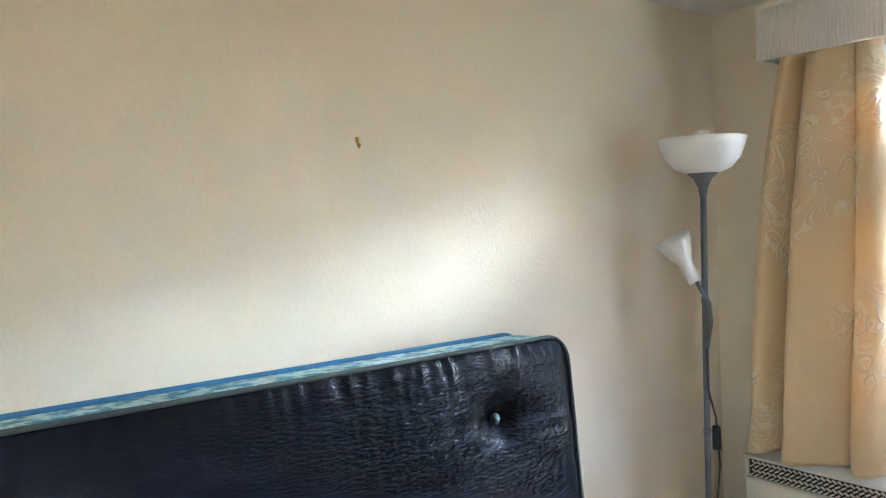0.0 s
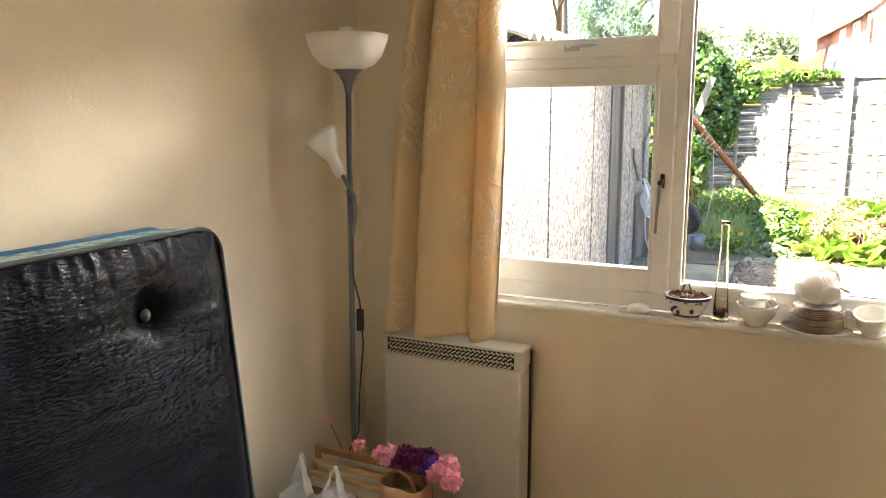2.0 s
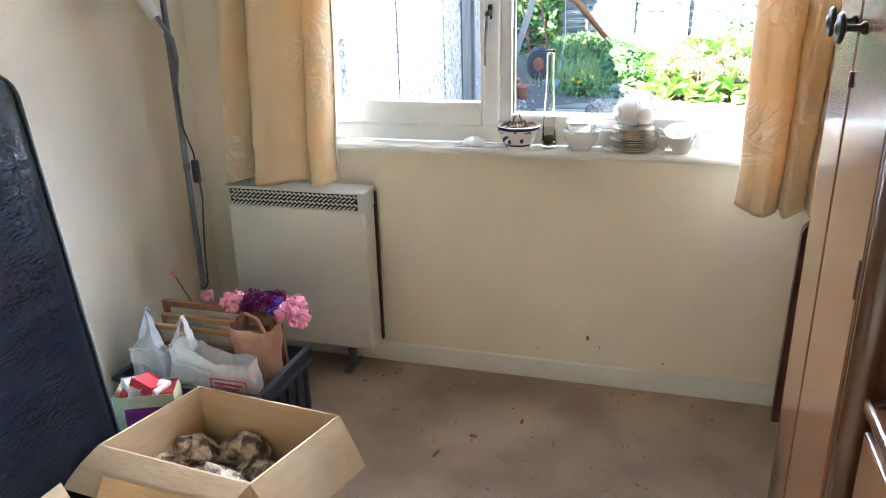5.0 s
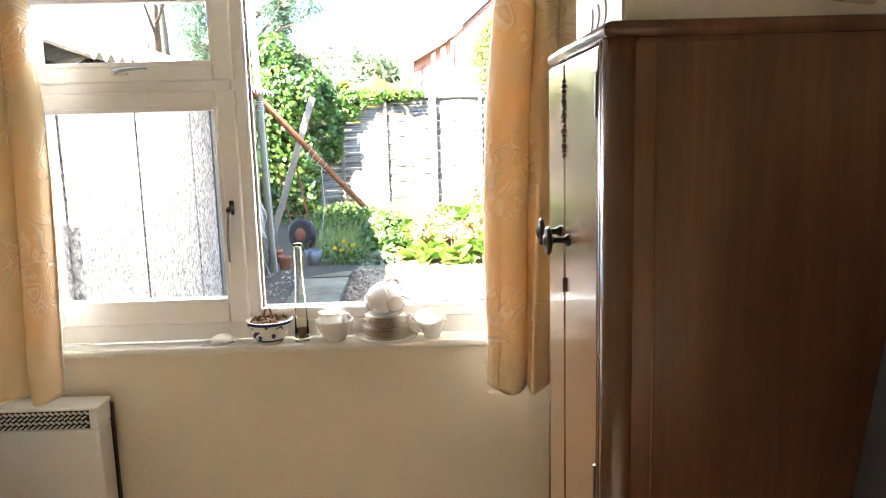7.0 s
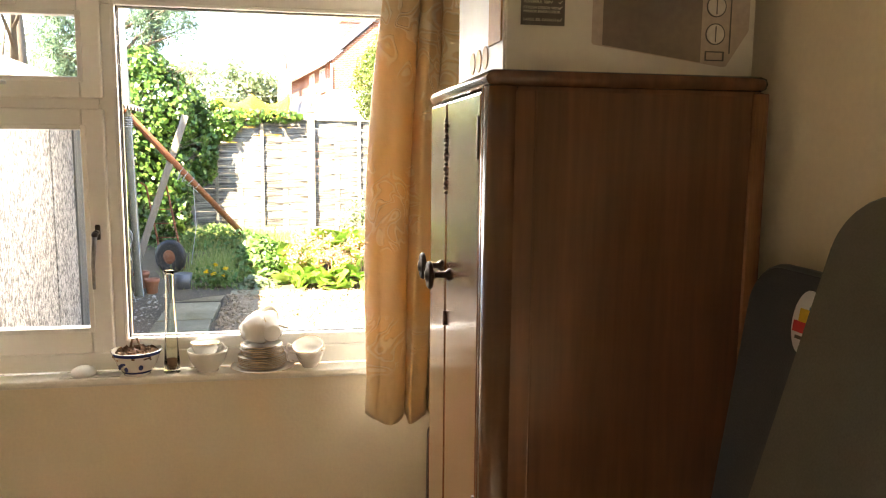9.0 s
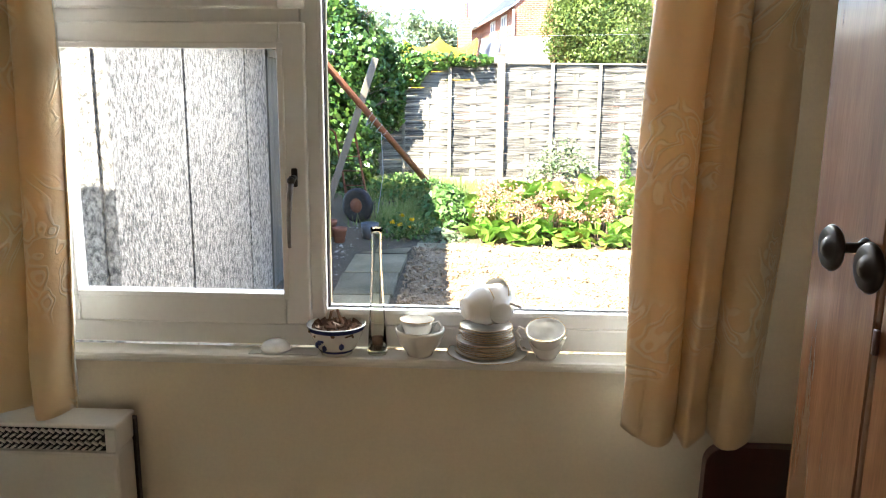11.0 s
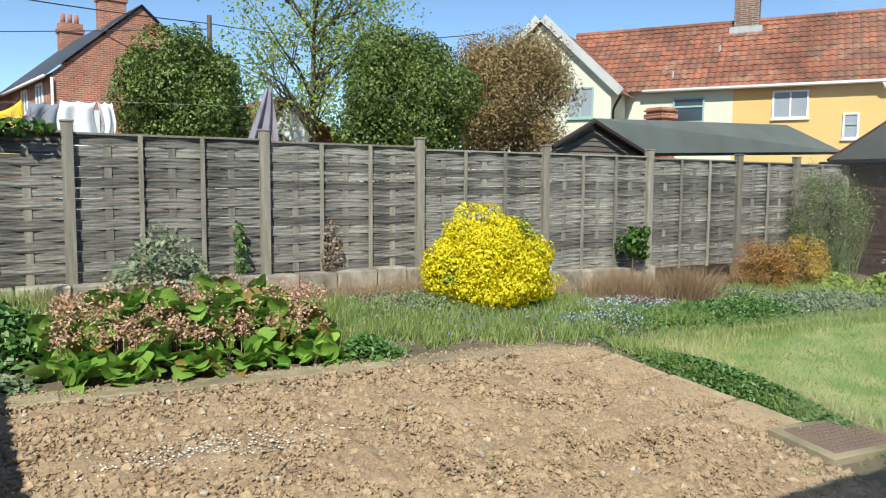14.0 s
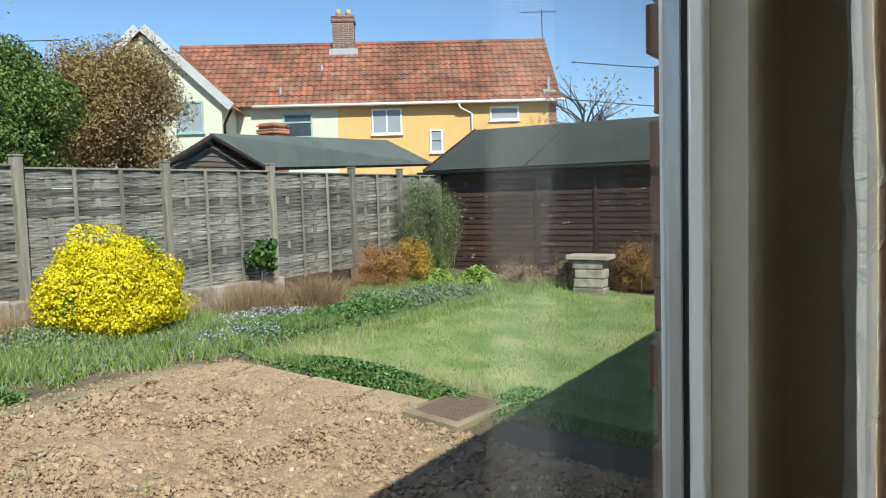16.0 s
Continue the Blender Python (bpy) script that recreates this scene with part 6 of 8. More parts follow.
def carpet_leaves(name, n, cx, cy, sx, sy, h, size, material, label):
    x, y = RNG.normal(cx, sx, n), RNG.normal(cy, sy, n)
    e = np.exp(-(((x - cx) / (1.7 * sx)) ** 2 + ((y - cy) / (1.7 * sy)) ** 2))
    z = np.array([gz(a, b) for a, b in zip(x, y)]) + h * e * (0.4 + 0.6 * RNG.random(n))
    C = np.column_stack([x, y, z])
    return tagged(flat_quads(name, leaf_array(C, size, np.tile((0, -0.3, 0.9), (n, 1))), material), label, "plants", kind="stuff")


carpet_leaves("ground_cover", 9000, 8.9, 5.75, 0.8, 0.28, 0.22, 0.036, M_COVER, "low green ground cover in the bed")
carpet_leaves("ground_cover", 9000, 10.6, 5.8, 0.9, 0.30, 0.22, 0.036, M_SAGE, "grey green ground cover in the bed")
carpet_leaves("edge_cover", 7000, 6.62, 3.9, 0.13, 0.62, 0.17, 0.04, M_COVER, "trailing green leaves along the lawn edge")
carpet_leaves("edge_cover", 1800, 6.95, 2.6, 0.25, 0.10, 0.10, 0.035, M_COVER, "trailing green leaves beside the manhole")
carpet_leaves("bed_mix", 5000, 5.4, 6.5, 1.1, 0.35, 0.16, 0.035, M_SAGE, "mixed low grey green plants in the bed")
carpet_leaves("bed_mix", 4000, 7.6, 5.9, 0.9, 0.35, 0.16, 0.035, M_COVER, "mixed low green plants in the bed")
blades("bed_stalks", np.column_stack([RNG.normal(4.6, 0.9, 1500), RNG.normal(7.0, 0.2, 1500)]), 0.20, 0.0022, M_HEATHER, "dry brown stems in the bed", 0.4)
carpet_leaves("forget_me_nots", 1500, 7.6, 6.15, 0.7, 0.25, 0.22, 0.024, M_FORGET, "pale blue forget-me-nots")
carpet_leaves("bluebells", 260, 5.6, 5.85, 0.9, 0.20, 0.22, 0.03, M_BLUE, "scattered bluebells in the long grass")
carpet_leaves("weed_leaves", 1100, 1.35, 6.35, 0.16, 0.30, 0.32, 0.09, M_COVER, "broad green weeds beside the pipe")
carpet_leaves("weed_leaves", 900, 2.75, 7.35, 0.28, 0.1, 0.75, 0.06, M_SAGE, "grey green weeds against the fence")
carpet_leaves("weed_leaves", 700, 4.05, 5.6, 0.16, 0.10, 0.20, 0.06, M_COVER, "green plant at the end of the bed")
carpet_leaves("weed_leaves", 240, 1.35, 5.62, 0.09, 0.06, 0.12, 0.09, M_SAGE, "small grey green plant in the shade")
carpet_leaves("weed_leaves", 1000, 0.9, 6.9, 0.4, 0.15, 0.3, 0.06, M_COVER, "weeds under the fence")
blades("heather", np.column_stack([RNG.normal(7.95, 0.24, 3200), RNG.normal(6.6, 0.14, 3200)]), 0.40, 0.004, M_HEATHER, "brown heather clump", 0.45)
blades("heather", np.column_stack([RNG.normal(8.75, 0.14, 2600), RNG.normal(6.3, 0.10, 2600)]), 0.48, 0.004, M_HEATHER, "brown heather clump", 0.45)
carpet_leaves("bed_greens", 1500, 12.0, 6.5, 0.35, 0.2, 0.28, 0.09, M_SPRING, "pale green leafy plants by the shed")

# golden bush and other shrubs
gb0 = gz(6.25, 6.75)
gold = shrub("golden_shrub", (6.03, 6.75, gb0), lumps((6.05, 6.75, gb0 + 0.34), 0.70, 54, 3, 0.56, 0.20) + [(5.90, 6.72, gb0 + 0.74, 0.36, 0.34, 0.34), (6.10, 6.7, gb0 + 0.16, 0.80, 0.62, 0.22), (6.03, 6.7, gb0 + 0.36, 0.70, 0.6, 0.54), (6.45, 6.7, gb0 + 0.44, 0.32, 0.32, 0.32), (5.55, 6.7, gb0 + 0.34, 0.30, 0.32, 0.34)], 70000, 0.031, M_GOLD, "bright golden yellow rounded shrub with a few green shoots", trunk=0.03, fill=0.20, aspect=0.8)
C, d = blob_points(1500, [(6.34, 6.55, gb0 + 0.74, 0.16, 0.2, 0.22), (6.50, 6.45, gb0 + 0.52, 0.09, 0.12, 0.14), (5.44, 6.55, gb0 + 0.30, 0.10, 0.12, 0.22)], 0.9)
flat_quads("green_shoots", leaf_array(C, 0.03, d, 0.7), M_COVER, gold, "plain green shoots")
shrub("ochre_shrub", (11.1, 6.85, gz(11.1, 6.85)), lumps((10.85, 6.85, gz(11.1, 6.85) + 0.32), 0.58, 22, 5, 0.42), 8000, 0.027, M_OCHRE, "orange brown shrub beside the fence", trunk=0.03, fill=0.85, bare=26)
shrub("ochre_shrub", (11.5, 6.75, gz(11.5, 6.75)), lumps((11.55, 6.75, gz(11.5, 6.75) + 0.36), 0.50, 20, 15, 0.46), 8000, 0.029, M_GILTLEAF, "golden brown shrub beside the fence", trunk=0.02, fill=0.85, bare=22)
shrub("wispy_shrub", (12.5, 6.9, gz(12.5, 6.9)), lumps((12.6, 7.0, gz(12.5, 6.9) + 0.95), 0.66, 26, 6, 0.95), 13000, 0.029, M_WISP, "wispy grey green shrub in front of the shed", trunk=0.02, bare=40, fill=0.95)
blades("shrub_twigs", np.column_stack([RNG.normal(12.6, 0.16, 420), RNG.normal(6.95, 0.14, 420)]), 1.25, 0.007, M_WISP, "thin upright twigs of the wispy shrub", 0.24)
shrub("ochre_shrub", (14.0, 3.6, gz(14, 3.6)), lumps((13.9, 3.55, gz(14, 3.6) + 0.48), 0.58, 15, 8, 0.58), 4200, 0.030, M_OCHRE, "rusty brown shrub against the shed", trunk=0.02, fill=0.95, bare=40)
shrub("grey_shrub", (13.0, 5.4, gz(13, 5.4)), lumps((13.0, 5.4, gz(13, 5.4) + 0.25), 0.55, 12, 9, 0.3), 2600, 0.028, M_HEATHER, "low grey brown shrub by the stone pillar", trunk=0.02, fill=0.9, bare=30)
shrub("ivy_shrub", (8.9, 7.45, gz(8.9, 7.4)), lumps((8.95, 7.45, gz(8.9, 7.4) + 0.62), 0.25, 6, 10, 0.28), 420, 0.09, M_IVY, "small dark leaved shrub against the fence", trunk=0.015)
shrub("fence_sapling", (3.55, 7.6, gz(3.5, 7.6)), [(3.55, 7.6, gz(3.5, 7.6) + 0.35, 0.07, 0.06, 0.3), (3.53, 7.6, gz(3.5, 7.6) + 0.6, 0.05, 0.05, 0.15)], 160, 0.06, M_COVER, "thin green sapling against the fence", trunk=0.008)
shrub("dead_sapling", (4.55, 7.6, gz(4.5, 7.6)), [(4.55, 7.6, gz(4.5, 7.6) + 0.4, 0.12, 0.06, 0.35)], 220, 0.04, M_HEATHER, "dead brown plant against the fence", trunk=0.01)

# bergenia: each leaf a bent paddle of its own
bg0 = thing("bergenia", (2.75, 5.95, gz(2.75, 5.95)), "dense clump of big leathery green leaves with faded pink flower heads", "plant")
paddles = []
for s in range(4):
    q = random.Random(s)
    V, F = [], []
    for i in range(6):
        u = i / 5
        w = 0.5 * math.sin(math.pi * min(1, u * 0.86 + 0.10)) ** 0.7
        for j in (-1, -0.5, 0, 0.5, 1):
            V.append((j * w, u, 0.16 * math.sin(u * 2.4) * (1 + 0.2 * s) + 0.12 * abs(j) * w + 0.03 * math.sin(9 * u + 5 * j + s)))
    F = [(i * 5 + j, i * 5 + j + 1, i * 5 + j + 6, i * 5 + j + 5) for i in range(5) for j in range(4)]
    me = bpy.data.meshes.new("leaf")
    me.from_pydata(V, [], F)
    me.polygons.foreach_set("use_smooth", [True] * len(F))
    me.materials.append(M_BERG if s < 3 else M_BERGR)
    paddles.append(me)
q = random.Random(21)
rest = bmesh.new()
for k in range(620):
    x, y = 1.66 + 2.15 * q.random(), 5.48 + 0.90 * q.random()
    edge = min(1, min(x - 1.5, 3.95 - x) * 1.6)
    h = (0.04 + 0.30 * sm(5.45, 5.95, y) * edge) * q.uniform(0.5, 1.15)
    s = q.uniform(0.10, 0.19)
    m = Matrix.Translation((x, y, gz(x, y) + h)) @ pose(0, 0, 0, q.uniform(-35, 75), q.uniform(-35, 35), q.uniform(90, 270)) @ Matrix.Diagonal((s, s * 1.1, s, 1))
    src = paddles[3 if k % 9 == 3 else k % 3]
    if k < 290:
        o = new("leaf", src)
        o.parent = bg0
        o.matrix_parent_inverse = Matrix.Translation(-bg0.location)
        o.matrix_basis = m
    else:
        n0 = len(rest.verts)
        rest.from_mesh(paddles[k % 3])
        rest.verts.ensure_lookup_table()
        for v in rest.verts[n0:]:
            v.co = m @ v.co
tagged(part("small_leaves", rest, M_BERG, bg0, smooth=True), kind="stuff")
bl = np.array([(1.70 + 2.1 * q.random(), 5.6 + 0.8 * q.random()) for _ in range(150)])
C = []
for x, y in bl:
    c = np.array((x, y, gz(x, y) + 0.24 + 0.20 * q.random() * sm(5.5, 6.0, y) + 0.04))
    C.append(c + RNG.normal(size=(46, 3)) * (0.036, 0.036, 0.042))
C = np.concatenate(C)
tagged(flat_quads("flower_heads", leaf_array(C, 0.030), M_BERGB, bg0, "faded pink brown flower heads"), kind="stuff")
bm = bmesh.new()
for x, y in bl:
    rod(bm, (x, y, gz(x, y)), (x, y, gz(x, y) + 0.30), 0.0025, n=5)
tagged(part("flower_stalks", bm, M_BERGB, bg0), kind="stuff")

# woven fence
FY = 7.72
PX = [1.98 + 1.86 * k for k in range(-2, 5)] + [11.33, 12.75, 14.12]
PZ = [2.14, 2.14, 2.14, 2.13, 2.11, 2.08, 2.08, 2.06, 2.05, 2.04]


def post_mesh(h):
    bm = bmesh.new()
    bx(bm, -0.05, 0.05, -0.05, 0.05, 0, h, 0.006)
    bx(bm, -0.058, 0.058, -0.058, 0.058, h, h + 0.022, 0.006)
    me = bpy.data.meshes.new("fence_post")
    bm.to_mesh(me)
    bm.free()
    me.materials.append(M_POST)
    return me


fence = thing("fence", (5.0, FY, 0.3), "weathered grey woven panel fence with square posts", "fence")
for x, zt in zip(PX, PZ):
    g0 = gz(x, FY) - 0.1
    o = new("fence_post", post_mesh(zt + 0.03 - g0))
    o.parent = fence
    o.matrix_parent_inverse = Matrix.Translation(-fence.location)
    o.location = (x, FY - 0.02, g0)
for k in range(len(PX) - 1):
    x0, x1 = PX[k] + 0.05, PX[k + 1] - 0.05
    wdt = x1 - x0
    zb, zt = (0.66 if k < 4 else 0.55 if k == 4 else 0.42), min(PZ[k], PZ[k + 1]) - 0.07
    fp = thing("fence_panel")
    fp.parent = fence
    fp.matrix_parent_inverse = Matrix.Translation(-fence.location)
    nrow = 14
    rh = (zt - zb) / nrow
    nsec = 3 if wdt > 1.5 else 2
    var = []
    for s in range(4):
        sg = 1 if s % 2 else -1
        q = random.Random(100 * k + s)
        V, F = [], []
        nseg = 36
        ph = q.uniform(0, 6)
        for i in range(nseg + 1):
            u = i / nseg
            yy = sg * 0.009 * math.cos(2 * math.pi * nsec * u) + 0.004
            wob = 0.0022 * math.sin(7 * u + ph) + 0.0016 * math.sin(17 * u + 2 * ph)
            for dy in (-0.005, 0.005):
                for zz in (-rh * 0.486 + wob, rh * 0.486 + wob * 0.6):
                    V.append((u * wdt, yy + dy, zz))
        for i in range(nseg):
            a, b = i * 4, i * 4 + 4
            F += [(a, b, b + 1, a + 1), (a + 2, a + 3, b + 3, b + 2), (a + 1, b + 1, b + 3, a + 3), (a, a + 2, b + 2, b)]
        me = bpy.data.meshes.new("slat")
        me.from_pydata(V, [], F)
        me.materials.append(M_FENCE)
        var.append(me)
    q = random.Random(k)
    for r in range(nrow):
        o = new("slat", var[(r % 2) + 2 * (q.random() < 0.5)])
        o.parent = fp
        o.location = (x0, FY, zb + (r + 0.5) * rh)
    for i in range(nsec):
        xc = x0 + wdt * (i + 0.5) / nsec
        bm = bmesh.new()
        bx(bm, xc - 0.035, xc + 0.035, FY - 0.004, FY + 0.004, zb, zt, 0.001)
        part("stake", bm, M_POST, fp)
    for i in range(1, nsec):
        xc = x0 + wdt * i / nsec
        bm = bmesh.new()
        bx(bm, xc - 0.022, xc + 0.022, FY - 0.042, FY - 0.020, zb - 0.02, zt + 0.01, 0.003)
        part("batten", bm, M_POST, fp)
    bm = bmesh.new()
    bx(bm, x0, x1, FY - 0.03, FY + 0.03, zt, zt + 0.022, 0.003)
    part("capping", bm, M_POST, fp)
# blocks under the fence
wl = thing("block_wall", (4, 7.45, 0.4), "low wall of old concrete blocks under the fence", "wall")
q = random.Random(9)
x = -1.6
while x < 9.2:
    w = q.uniform(0.36, 0.50)
    bm = bmesh.new()
    g0 = gz(x + w / 2, 7.5)
    bx(bm, x, x + w - 0.02, FY - 0.20 + q.uniform(-0.02, 0.02), FY + 0.02, g0 - 0.1, (0.66 if x < 7.3 else 0.5) + q.uniform(-0.03, 0.01), 0.012)
    part("block", bm, M_BLOCK, wl)
    x += w

# concrete garage beside the path
GX, GY0, GY1, GZE = 0.08, 1.35, 5.62, 2.02
gr = thing("garage", (-1.2, 3.5, -0.1), "old pebbledashed concrete garage with a corrugated cement roof", "garage")
seams = [1.35, 2.25, 3.36, 3.90]
bm = bmesh.new()
for a, b in zip(seams, seams[1:]):
    bx(bm, GX - 0.06, GX, a + 0.014, b - 0.014, -0.35, GZE, 0.004)
part("panel", bm, M_PEBBLE, gr, "pebbledashed wall panel")
bm = bmesh.new()
for a, b in ((4.36, 4.68), (4.71, 5.62)):
    bx(bm, GX - 0.06, GX, a, b, -0.35, GZE, 0.004)
part("panel", bm, M_PEBBLE, gr, "pebbledashed wall panel")
bm = bmesh.new()
bx(bm, -2.7, GX - 0.061, GY0, GY0 + 0.05, -0.35, GZE)
bx(bm, -2.7, GX - 0.061, GY1 - 0.05, GY1, -0.35, GZE)
bx(bm, -2.7, -2.64, GY0, GY1, -0.35, GZE)
part("end_wall", bm, M_PEBBLE, gr)
bm = bmesh.new()
bx(bm, GX - 0.05, GX - 0.012, GY0 + 0.02, 3.90, -0.35, GZE - 0.01)
part("joint", bm, M_BLACK, gr, "dark joints between panels")
dr = solid("door", M_DOOR, gr, (GX - 0.05, GX - 0.02, 3.93, 4.33, -0.1, 1.93), (GX - 0.05, GX + 0.01, 3.90, 3.94, -0.2, 1.97), (GX - 0.05, GX + 0.01, 4.32, 4.36, -0.2, 1.97), (GX - 0.05, GX + 0.01, 3.90, 4.36, 1.93, 1.99), label="dark weathered boarded door")
solid("hinge", M_DARKMETAL, dr, (GX - 0.02, GX - 0.008, 3.95, 3.99, 1.46, 1.58))


def corr(side):
    def f(u, v):
        y = GY0 - 0.12 + (GY1 - GY0 + 0.24) * u
        x = -1.3 + side * (1.3 + 0.20 + 0.08) * v
        return (x, y, 2.66 - 0.60 * v + 0.022 * math.sin(2 * math.pi * y / 0.076 / 1.9))
    return f


bm = bmesh.new()
sheet(bm, corr(1), 330, 6)
part("roof", bm, M_ASB, gr, "grey corrugated cement sheets", True)
bm = bmesh.new()
sheet(bm, corr(-1), 330, 4)
part("roof", bm, M_ASB, gr, "grey corrugated cement sheets", True)
bm = bmesh.new()
for y in (GY0 + 0.02, GY1 - 0.02):
    v = [bm.verts.new(p) for p in ((-2.7, y, GZE), (GX, y, GZE), (-1.3, y, 2.62))]
    bm.faces.new(v)
bmesh.ops.solidify(bm, geom=bm.faces[:], thickness=0.03)
part("gable", bm, M_PEBBLE, gr)

# ivy over the far end of the garage and the fence corner
ivy = thing("ivy", (0.1, 7.2, 0.3), "dark green ivy heaped over the fence corner", "ivy")
IC = [(-0.35, 7.3, 1.35, 0.75, 0.45, 1.15), (0.05, 7.35, 2.15, 0.55, 0.42, 0.62), (-0.50, 7.1, 2.0, 0.42, 0.4, 0.45), (0.45, 7.58, 1.75, 0.36, 0.13, 0.62), (0.75, 7.62, 2.02, 0.32, 0.10, 0.26), (1.15, 7.66, 2.10, 0.32, 0.08, 0.10), (1.6, 7.64, 2.10, 0.28, 0.12, 0.07), (0.02, 7.2, 2.65, 0.28, 0.26, 0.24), (0.2, 7.4, 0.9, 0.30, 0.28, 0.5), (0.66, 7.67, 1.6, 0.12, 0.04, 0.22)]
C, d = blob_points(19000, IC, 0.28)
flat_quads("leaves", leaf_array(C, 0.065, d * 0.7 + np.array((0, -0.25, 0.15)), 0.85, 0.7), M_IVY, ivy)
bm = bmesh.new()
limbs(bm, (0.0, 7.4, 0.3), (0.05, 7.35, 2.5), 0.05, 14, 0.6, 4, 3)
limbs(bm, (0.5, 7.55, 2.0), (1.85, 7.66, 2.12), 0.014, 9, 0.28, 6, 2)
part("stems", bm, M_BARK, ivy, smooth=True)

# poles, cords and old tools in the shaded corner
cp = thing("clothes_post", (0.24, 5.33, gz(0.24, 5.33)), "tall lichened wooden clothes post with cord tied round it", "post")
bm = bmesh.new()
rod(bm, (0.235, 5.33, 0.1), (0.16, 5.33, 3.5), 0.042, 0.034, 12)
part("pole", bm, M_GREYPOLE, cp, smooth=True)
bm = bmesh.new()
for k in range(5):
    lathe(bm, [(0.043, 0), (0.052, 0.006), (0.043, 0.012)], (0.195, 5.33, 1.88 + 0.022 * k), 12)
pts = [Vector((0.235, 5.27, 1.95)), Vector((0.25, 5.25, 1.2)), Vector((0.27, 5.24, 0.5)), Vector((0.30, 5.2, 0.22))]
tube(bm, pts, 0.005, 5)
tube(bm, [(0.205, 5.29, 2.0), (0.15, 5.28, 2.6), (0.14, 5.28, 3.3)], 0.005, 5)
part("cord", bm, M_ROPE, cp, "pale cord")
PIPE0, PIPE1 = Vector((1.19, 7.15, gz(1.19, 7.15) + 0.03)), Vector((0.02, 5.05, 2.26))
rp = thing("rusty_pipe", (1.19, 7.15, gz(1.19, 7.15)), "long rusty iron pipe propped across the corner", "pipe")
bm = bmesh.new()
rod(bm, PIPE0, PIPE1, 0.034, n=12)
part("pipe", bm, M_RUST, rp, smooth=True)
bm = bmesh.new()
for k, t in enumerate((0.42, 0.46, 0.50, 0.53)):
    p = PIPE0.lerp(PIPE1, t)
    tube(bm, [p + Vector((0.03, -0.02, 0.03)), p + Vector((0.0, -0.045, -0.01)), p + Vector((-0.04, -0.03, -0.02 - 0.03 * k)), p + Vector((0.01, -0.04, -0.06))], 0.005, 5)
p = PIPE0.lerp(PIPE1, 0.45)
tube(bm, [p, p + Vector((0.02, 0, -0.5)), p + Vector((-0.05, 0, -0.95))], 0.004, 5)
part("cord", bm, M_ROPE, rp, "loose pale cord knots")
bm = bmesh.new()
T = Matrix.Translation((0.04, 5.98, gz(0.04, 5.98))) @ pose(0, 0, 0, 9.5, 17.4, 20)
bx(bm, -0.036, 0.036, -0.012, 0.012, 0.0, 1.84, 0.004, T)
tagged(part("plank", bm, M_OLDWOOD), "grey wooden plank leaning against the rusty pipe", "plank")
wb = thing("sack_truck", (0.5, 6.15, gz(0.5, 6.15)), "old rusty two wheeled hand truck leaning in the corner", "hand truck")
bm = bmesh.new()
lathe(bm, [(0.06, -0.025), (0.15, -0.04), (0.185, -0.03), (0.19, 0), (0.185, 0.03), (0.15, 0.04), (0.06, 0.025), (0.06, -0.025)], (0.42, 6.08, gz(0.5, 6.1) + 0.18), 24, pose(0, 0, 0, 0, 90, 62))
wh = part("wheel", bm, M_CABLE, wb, "worn black tyre", True)
bm = bmesh.new()
lathe(bm, [(0.0, -0.03), (0.08, -0.028), (0.10, 0.0), (0.08, 0.028), (0.0, 0.03)], (0.42, 6.08, gz(0.5, 6.1) + 0.18), 20, pose(0, 0, 0, 0, 90, 62))
part("rim", bm, M_RUST, wh, "rusty wheel disc", True)
bm = bmesh.new()
for dx in (-0.12, 0.10):
    tube(bm, [(0.45 + dx, 6.15, 0.35), (0.30 + dx, 6.4, 0.95), (0.24 + dx, 6.45, 1.25), (0.20 + dx, 6.35, 1.30)], 0.013, 6)
for k in range(6):
    a = Vector((0.33, 6.15, 0.38)).lerp(Vector((0.14, 6.43, 1.15)), k / 5)
    rod(bm, a, a + Vector((0.23, 0, 0)), 0.006, n=5)
part("chassis", bm, M_RUST, wb, smooth=True)
hs = thing("hose_coil", (0.15, 5.05, 0.75), "coil of pale grey cord hanging by the garage wall", "cord")
bm = bmesh.new()
q = random.Random(1)
for k in range(6):
    c = Vector((0.16 + 0.01 * k, 5.06, 0.86 - 0.02 * k))
    r = 0.13 + 0.02 * q.random()
    tube(bm, [c + Vector((0.02 * math.sin(3 * a), math.cos(a) * r * 0.8, math.sin(a) * r * 1.1)) for a in [2 * math.pi * j / 20 for j in range(21)]], 0.006, 5)
tube(bm, [(0.16, 5.10, 0.75), (0.18, 5.1, 0.4), (0.25, 5.08, 0.19)], 0.006, 5)
part("loops", bm, M_ROPE, hs, smooth=True)
bm = bmesh.new()
for p, q2, m2 in (((0.14, 5.1, 0.95), (0.10, 5.25, 1.35), (0.12, 5.45, 1.55)), ((0.12, 4.95, 1.0), (0.10, 4.8, 1.2), (0.11, 4.7, 1.32))):
    tube(bm, [p, q2, m2], [0.02, 0.016, 0.01], 6)
bx(bm, 0.09, 0.13, 4.95, 5.45, 0.2, 0.85, 0.01)
tagged(part("stored_tools", bm, M_DOOR), "dark old branches and a board leaning on the garage wall", "tools")


